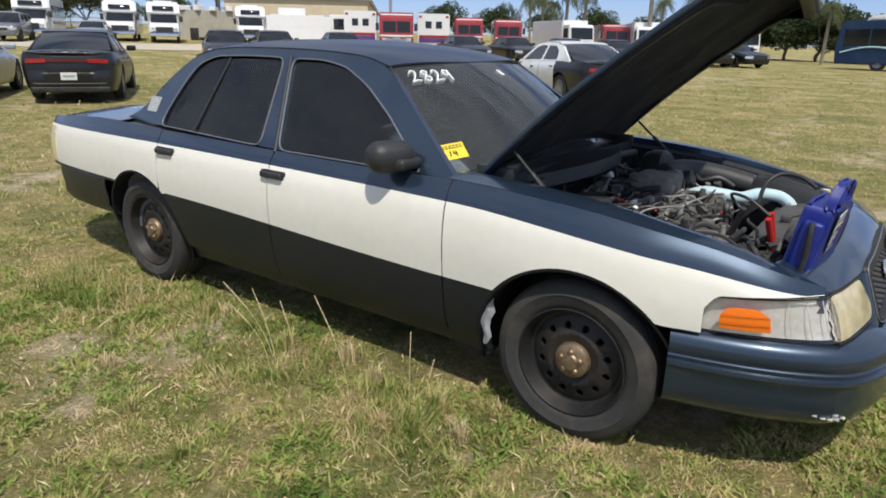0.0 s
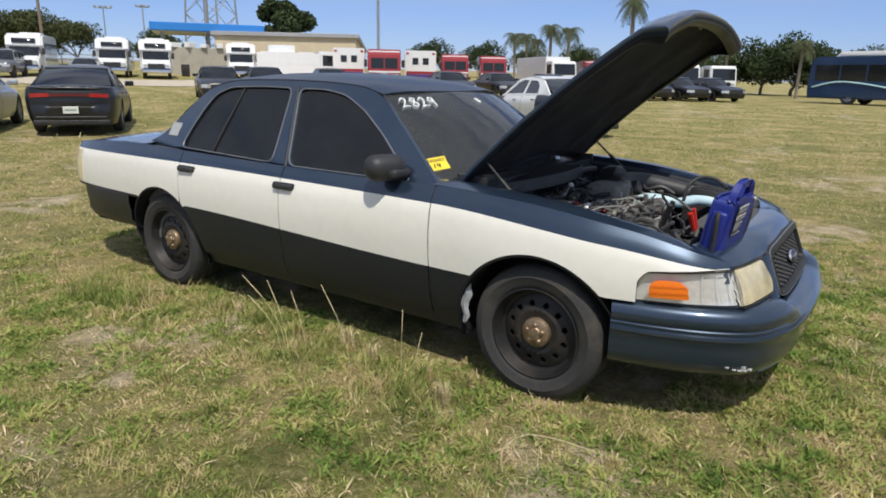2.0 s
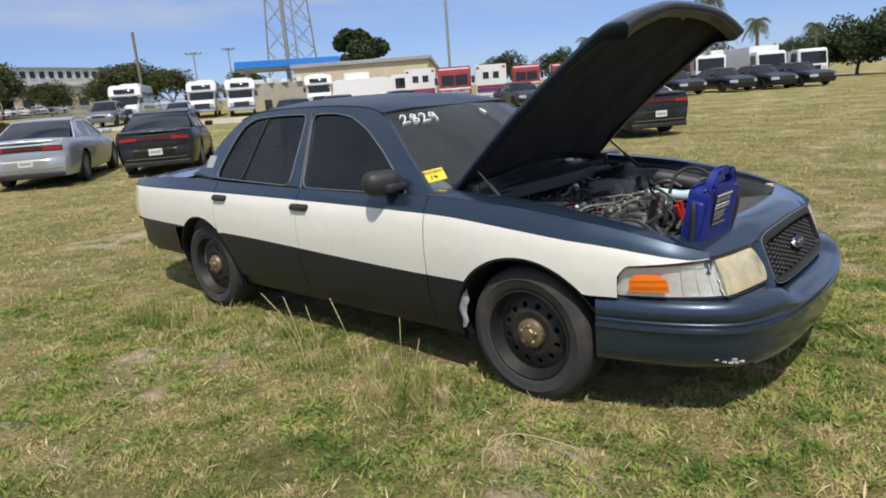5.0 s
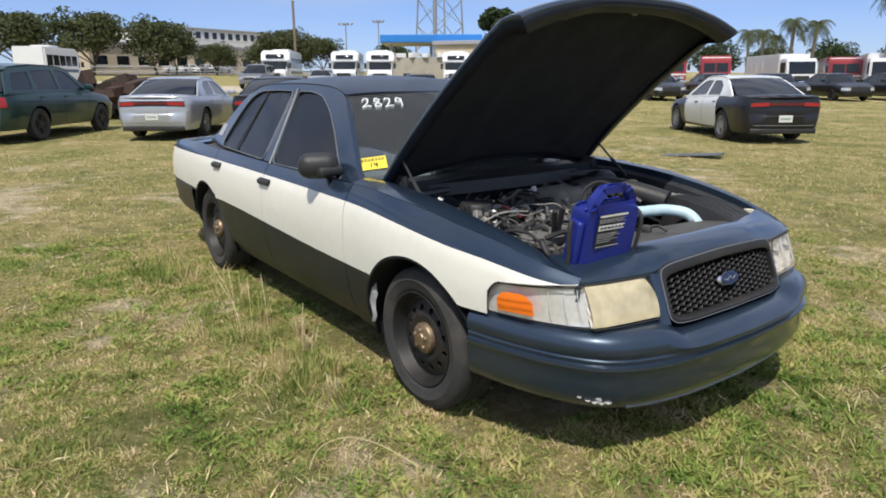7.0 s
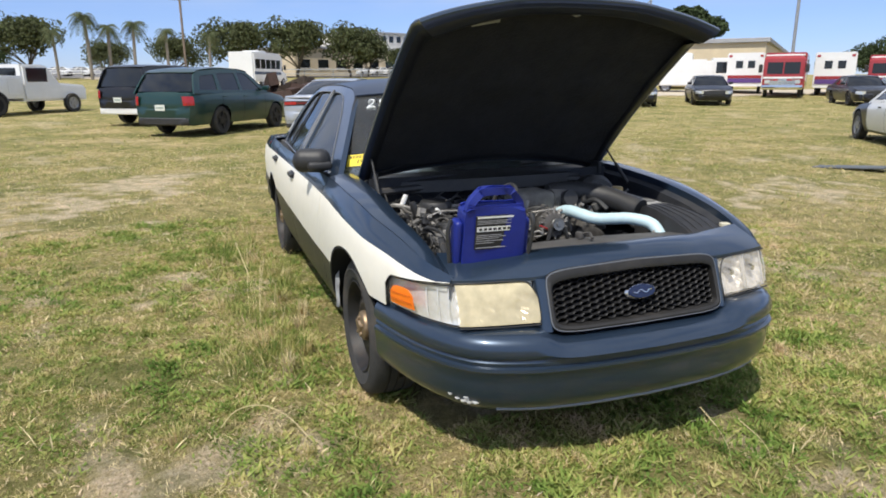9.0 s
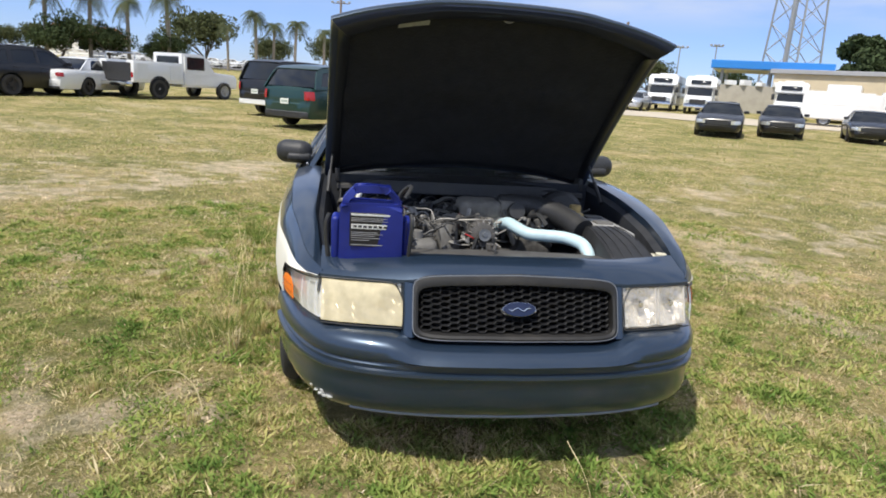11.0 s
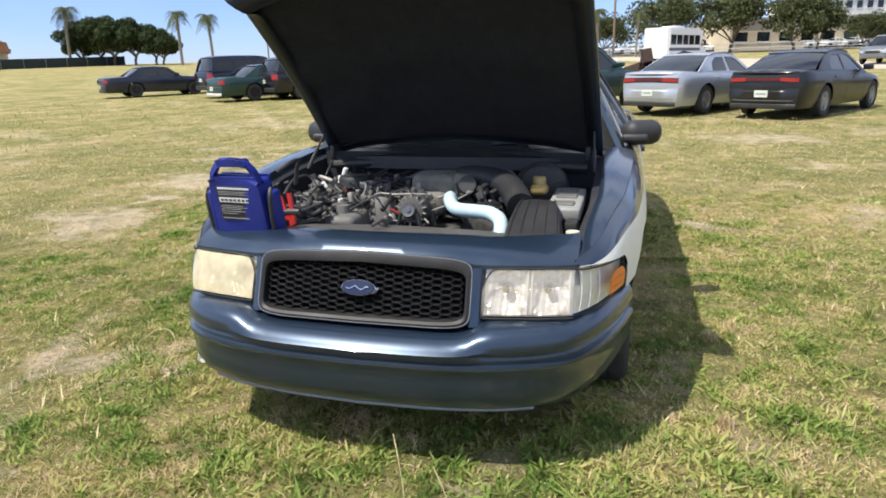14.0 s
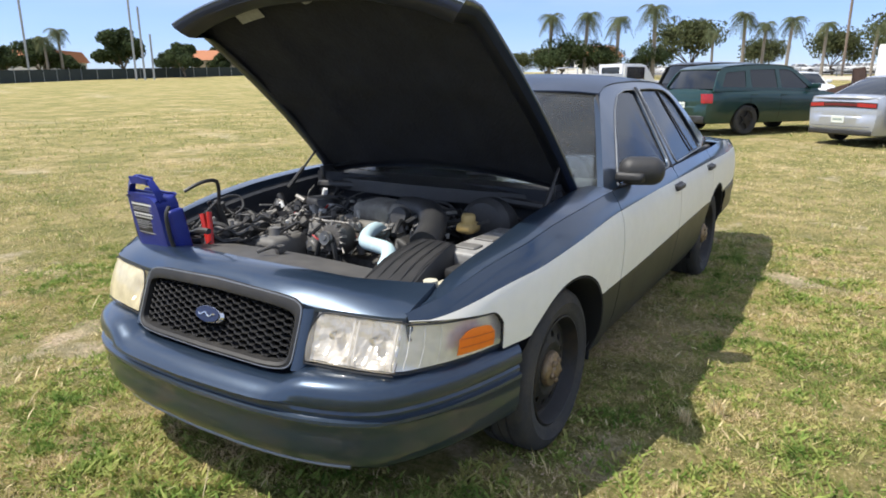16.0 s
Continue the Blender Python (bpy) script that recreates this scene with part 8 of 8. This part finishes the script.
# screened fence along the far edge
SCREEN = surface("dark_fence_screen", (0.025, 0.035, 0.035), 0.9, 0.0, 0.2, 1.0)
fence = thing("screened_fence", "long chain fence covered with dark windscreen fabric", "fence")
fp = [(-20, -92), (-43, -98), (-59, -106), (-76, -108), (-94, -108), (-116, -100)]
for i in range(len(fp) - 1):
    for k in range(6):
        a = Vector(fp[i]).lerp(Vector(fp[i + 1]), k / 6)
        b_ = Vector(fp[i]).lerp(Vector(fp[i + 1]), (k + 1) / 6)
        za, zb = ground_z(a.x, a.y), ground_z(b_.x, b_.y)
        bm = bmesh.new()
        grid(bm, [[(a.x, a.y, za + z), (b_.x, b_.y, zb + z)] for z in (0.0, 0.9, 1.75)])
        part("screen_panel", thicken(bm, 0.02), SCREEN, fence)
        bm = bmesh.new()
        tube(bm, [(a.x, a.y, za - 0.2), (a.x, a.y, za + 1.95)], 0.05, 6)
        part("post", bm, STEEL, fence)
# low white rail along the distant lots
rail = thing("lot_rail", "long low rail fence along the distant lots", "fence")
for k in range(26):
    a, b_ = Vector((-97 + 0.25 * k, -46 + 4 * k)), Vector((-97 + 0.25 * (k + 1), -46 + 4 * (k + 1)))
    bm = bmesh.new()
    for h in (0.7, 1.3):
        tube(bm, [(a.x, a.y, ground_z(a.x, a.y) + h), (b_.x, b_.y, ground_z(b_.x, b_.y) + h)], 0.05, 5)
    part("rail", bm, STEEL, rail)
    bm = bmesh.new()
    tube(bm, [(a.x, a.y, ground_z(a.x, a.y) - 0.2), (a.x, a.y, ground_z(a.x, a.y) + 1.5)], 0.06, 5)
    part("post", bm, STEEL, rail)


def pole(label, at, height, arms=(), wood=False, r=0.14, name="light_pole"):
    p = thing(name, label, "pole")
    bm = bmesh.new()
    tube(bm, [(0, 0, -0.5), (0, 0, height)], r, 8)
    part("shaft", bm, POLE_WOOD if wood else STEEL, p)
    for z, w in arms:
        bm = bmesh.new()
        tube(bm, [(-w, 0, z), (w, 0, z)], 0.06, 6)
        arm = part("crossarm", bm, POLE_WOOD if wood else STEEL, p)
        for k in range(4):
            x = -w + 2 * w * k / 3
            part("floodlight" if not wood else "insulator", box(bmesh.new(), x - 0.16, x + 0.16, -0.2, 0.1, z + 0.02, z + 0.28, 0.03, 1), STEEL, arm)
    p.matrix_world = at
    return p


pole("tall steel floodlight pole behind the ambulances", stand(-43.5, 49.6, 40), 11.5, ((11.3, 1.2),))
pole("slender brown utility pole behind the shuttle buses", stand(-80, 34.5, 60), 9.5, (), True, 0.16, "utility_pole")
pole("street light pole on the skyline", stand(-82, 43, 60), 7.2, ((7.0, 0.9),), False, 0.08)
pole("street light pole beside the canopy", stand(-80, 47, 60), 7.6, ((7.4, 0.7),), False, 0.08)
pole("wooden power pole with crossarm on the skyline", stand(-96, -1.5, 80), 11.0, ((10.2, 1.2),), True, 0.15, "utility_pole")
pole("wooden power pole beyond the parked vehicles", stand(-70, -40.6, 80), 8.2, ((7.8, 0.8), (7.1, 0.6)), True, 0.09, "utility_pole")
for x, y, h in ((-62, -96, 13.0), (-63.5, -96, 11.0), (-65.5, -96.5, 7.0), (-52, -108, 12)):
    pole("tall pale pole standing by the screened fence", stand(x, y, 20), h, (), False, 0.17, "tall_pole")

# lattice transmission tower
tower = thing("lattice_tower", "tall grey steel lattice power tower", "tower")
TH = 46
for sx in (-1, 1):
    for sy in (-1, 1):
        bm = bmesh.new()
        tube(bm, [(sx * 3.2, sy * 3.2, 0), (sx * 1.3, sy * 1.3, TH)], 0.16, 5)
        part("leg", bm, STEEL, tower)
for k in range(11):
    z0, z1 = TH * k / 11, TH * (k + 1) / 11
    w0, w1 = 3.2 - 1.9 * k / 11, 3.2 - 1.9 * (k + 1) / 11
    for a in range(4):
        ca, sa = math.cos(a * math.pi / 2), math.sin(a * math.pi / 2)
        rot = lambda x, y, z: (x * ca - y * sa, x * sa + y * ca, z)
        for s in (-1, 1):
            bm = bmesh.new()
            tube(bm, [rot(-w0 * s, w0, z0), rot(w1 * s, w1, z1)], 0.07, 4)
            part("brace", bm, STEEL, tower)
tower.matrix_world = stand(-95, 68.5, 20)
pole("grey steel transmission mast beside the lattice tower", stand(-93, 66, 0), 46, (), False, 0.35, "steel_mast")

# ---------------------------------------------------------------- grass
GRASS = turf_leaf("grass_blades", [(0.0, (0.10, 0.165, 0.036)), (0.28, (0.22, 0.29, 0.068)), (0.52, (0.38, 0.39, 0.125)), (0.76, (0.60, 0.51, 0.24)), (1.0, (0.70, 0.54, 0.34))])
STRAW = leafy("dry_straw", (0.68, 0.57, 0.34), (0.55, 0.44, 0.23), 0.5, 0.35, 0.25)
WEED = turf_leaf("green_weed_leaves", [(0.0, (0.075, 0.14, 0.026)), (0.35, (0.17, 0.265, 0.055)), (0.70, (0.32, 0.38, 0.10)), (1.0, (0.52, 0.47, 0.18))])


def sward(name, label, n, box_, height, width, mat, seed, keep, lean=0.5, hole=None, clump=0.0):
    """n folded blades, scattered over a box; keep(x, y): the share that grows there."""
    rs = np.random.RandomState(seed)
    x = rs.uniform(box_[0], box_[1], n)
    y = rs.uniform(box_[2], box_[3], n)
    if clump:
        m = n // 12 + 1
        cxs, cys = rs.uniform(box_[0], box_[1], m), rs.uniform(box_[2], box_[3], m)
        pick = rs.randint(0, m, n)
        x, y = cxs[pick] + rs.normal(0, clump, n), cys[pick] + rs.normal(0, clump, n)
    cl = np.clip((smooth_noise(x, y, 6.5, seed + 61) * 0.55 + smooth_noise(x, y, 17.0, seed + 62) * 0.45 - 0.36) * 4.2, 0.12, 1.7)
    ok = rs.rand(n) < keep(x, y) * np.clip(cl * 1.4, 0.2, 1)
    if hole is not None:
        ok &= ~((x > hole[0]) & (x < hole[1]) & (y > hole[2]) & (y < hole[3]))
    x, y, cl = x[ok], y[ok], cl[ok]
    k = len(x)
    z = np.array([turf_z(a, b) for a, b in zip(x, y)]) - 0.004
    a = rs.uniform(0, 2 * np.pi, k)
    b = rs.uniform(0, 2 * np.pi, k)
    h = height * rs.uniform(0.45, 1.25, k) * (0.6 + 0.8 * smooth_noise(x, y, 1.3, seed + 5)) * (0.45 + 0.85 * cl)
    w = width * rs.uniform(0.7, 1.5, k)
    l = lean * rs.uniform(0.2, 1.6, k) * h
    px, py = np.cos(a) * w / 2, np.sin(a) * w / 2
    lx, ly = np.cos(b) * l, np.sin(b) * l
    co = np.empty((k, 4, 3))
    co[:, 0] = np.stack([x, y, z], 1)
    co[:, 1] = np.stack([x + px + lx * 0.4, y + py + ly * 0.4, z + h * 0.55], 1)
    co[:, 2] = np.stack([x + lx, y + ly, z + h], 1)
    co[:, 3] = np.stack([x - px + lx * 0.4, y - py + ly * 0.4, z + h * 0.55], 1)
    me = bpy.data.meshes.new(name)
    me.vertices.add(k * 4)
    me.vertices.foreach_set("co", co.ravel())
    me.loops.add(k * 4)
    me.loops.foreach_set("vertex_index", np.arange(k * 4, dtype=np.int32))
    me.polygons.add(k)
    me.polygons.foreach_set("loop_start", np.arange(0, k * 4, 4, dtype=np.int32))
    me.update(calc_edges=True)
    me.materials.append(mat)
    ob = new(name, me)
    return tagged(ob, label, "grass", kind="stuff")


near_car = (-3.4, 0.55, -0.72, 0.72)
sward("grass", "short mixed green and dry grass blades", 820000, (-4.6, 3.6, -4.0, 4.2), 0.0150, 0.0044, GRASS, 1, patch, 1.2, near_car)
sward("grass", "short mixed green and dry grass farther out", 210000, (-13, 6, -9, 13), 0.034, 0.009, GRASS, 2, lambda x, y: patch(x, y) * np.where((x > -4.6) & (x < 3.6) & (y > -4.0) & (y < 4.2), 0.12, 1), 1.1, near_car)
sward("grass", "grass tufts across the wider field", 50000, (-32, 8, -24, 36), 0.05, 0.028, GRASS, 3, lambda x, y: patch(x, y) * np.where((x > -13) & (x < 6) & (y > -9) & (y < 13), 0.02, 1), 0.6)
sward("dry_grass", "dead straw-coloured grass stems lying in the turf", 240000, (-4.6, 3.6, -4.0, 4.2), 0.013, 0.0032, STRAW, 4, lambda x, y: np.clip(1.2 - patch(x, y) * 0.85, 0.15, 1), 1.8, near_car)
sward("dry_grass", "dead straw-coloured grass farther out", 70000, (-13, 6, -9, 13), 0.028, 0.007, STRAW, 5, lambda x, y: np.clip(1.2 - patch(x, y) * 0.7, 0.1, 1) * np.clip(patch(x, y) * 3, 0.12, 1), 1.6, near_car)
weedy = lambda x, y: np.clip((smooth_noise(x, y, 1.1, 31) * 0.6 + smooth_noise(x, y, 3.4, 32) * 0.4 - 0.36) * 3.4, 0.0, 1)
sward("weeds", "low broad-leaved green weeds in clumps", 330000, (-4.6, 3.2, -3.6, 4.0), 0.019, 0.0105, WEED, 6, lambda x, y: np.clip(weedy(x, y) * np.clip(1.0 - 0.22 * (y - 0.5), 0.5, 1) * 0.9 + 0.9 * lush(x, y), 0, 1), 1.3, near_car, 0.05)
sward("weeds", "low green weeds growing before the bumper", 36000, (-0.6, 2.0, -1.6, 1.9), 0.022, 0.0095, WEED, 7, lambda x, y: np.clip(1.3 - np.abs(x - 0.95) * 1.1, 0, 1) * 0.8, 1.3, near_car, 0.05)
sward("grass_tussock", "taller green grass tufts along the car", 9000, (-3.3, 0.4, -1.55, -0.98), 0.085, 0.005, GRASS, 8, lambda x, y: np.clip(smooth_noise(x, y, 2.0, 41) * 2 - 0.55, 0, 1), 0.6, None, 0.035)
sward("grass_tussock", "taller tufts scattered in the turf", 15000, (-4.5, 3.4, -4.0, 4.0), 0.040, 0.0048, GRASS, 9, lambda x, y: patch(x, y), 0.7, near_car, 0.03)

LITTER = leafy("dead_leaf_litter", (0.52, 0.38, 0.24), (0.74, 0.64, 0.50), 0.9, 0.6, 0.1)
sward("leaf_litter", "small dead brown leaf scraps lying in the turf", 90000, (-4.6, 3.6, -4.0, 4.2), 0.008, 0.008, LITTER, 12, lambda x, y: np.clip(1.1 - patch(x, y) * 0.8, 0.2, 1), 2.0, near_car)

# single tufts standing out of the turf
TUFTS = ((-1.10, -1.04, 0.13), (-0.49, -1.12, 0.15), (-1.52, -1.90, 0.10), (-2.05, -1.02, 0.09), (0.22, -1.78, 0.10), (-1.41, -1.14, 0.14), (-1.99, -1.74, 0.09), (0.54, -1.27, 0.07), (0.58, -1.02, 0.08), (-0.30, -1.24, 0.12), (-2.72, -1.58, 0.08), (0.84, 1.48, 0.09), (-1.78, 2.26, 0.12), (1.05, -0.80, 0.07), (1.18, -0.18, 0.06), (-0.57, 1.46, 0.10), (1.12, 0.56, 0.07), (-1.07, -1.97, 0.09), (-0.42, 1.36, 0.08), (-0.94, 2.22, 0.10), (0.48, 1.30, 0.08), (-0.86, -1.10, 0.12), (-1.75, -1.10, 0.10))
for i, (x, y, h) in enumerate(TUFTS):
    rng = random.Random(300 + i)
    V, F = [], []
    for k in range(70):
        a, lean_, q = rng.uniform(0, 6.283), rng.uniform(0.1, 0.75), rng.uniform(0.45, 1.15) * h
        bx, by = x + rng.gauss(0, 0.016), y + rng.gauss(0, 0.016)
        dx, dy, w = math.cos(a), math.sin(a), rng.uniform(0.0012, 0.0026)
        j = len(V)
        z = turf_z(bx, by) - 0.004
        V += [Vector((bx + dy * w, by - dx * w, z)), Vector((bx - dy * w, by + dx * w, z)),
              Vector((bx + dx * lean_ * q * 0.4 - dy * w, by + dy * lean_ * q * 0.4 + dx * w, z + q * 0.62)), Vector((bx + dx * lean_ * q * 0.4 + dy * w, by + dy * lean_ * q * 0.4 - dx * w, z + q * 0.62)),
              Vector((bx + dx * lean_ * q, by + dy * lean_ * q, z + q * (1 - 0.3 * lean_)))]
        F += [(j, j + 1, j + 2, j + 3), (j + 3, j + 2, j + 4)]
    tagged(cloud_mesh("grass_tuft", V, F, GRASS if i % 3 else STRAW), "green grass tuft with fine upright blades" if i % 3 else "dry straw-coloured grass tuft", "grass", "tufts in the turf")

# tall seed stalks beside the doors
rng = random.Random(4)
for k, (x, y, h, dx, dy) in enumerate(((-1.28, -1.32, 0.42, -0.16, -0.05), (-1.22, -1.36, 0.40, -0.12, 0.02), (-1.15, -1.30, 0.34, -0.10, 0.03), (-1.35, -1.30, 0.30, -0.12, -0.04), (-0.80, -1.33, 0.42, -0.18, 0.05), (-0.52, -1.28, 0.40, -0.01, 0.02), (-0.47, -1.25, 0.30, 0.02, 0.02), (1.25, 0.25, 0.22, -0.08, -0.05), (1.28, 0.42, 0.16, -0.06, -0.06))):
    t = thing("grass_stalk", "tall dry grass stalk with a seed head", "grass", "tall seed stalks")
    bm = bmesh.new()
    pts = [(x + 1.5 * dx * f * f, y + 1.5 * dy * f * f, 1.1 * h * f * (1 - 0.06 * f)) for f in (0, 0.35, 0.7, 1.0)]
    tube(bm, pts, 0.0010, 4, rounds=3)
    part("stem", bm, STRAW, t)
    bm = bmesh.new()
    a, b_ = Vector(pts[2]).lerp(Vector(pts[3]), 0.1), Vector(pts[3])
    tube(bm, [a, a.lerp(b_, 0.4), a.lerp(b_, 0.75), b_], 0.0026, 5, rib=-0.4, rounds=3)
    part("seed_head", bm, STRAW, t)
# one long dry runner on the turf
bm = bmesh.new()
tube(bm, [(0.23, -1.60, 0.02), (0.19, -1.53, 0.07), (0.22, -1.42, 0.09), (0.31, -1.32, 0.06), (0.47, -1.25, 0.02)], 0.0022, 5, rounds=6)
tagged(part("dry_runner", bm, STRAW), "long curved dry grass runner on the turf", "grass")
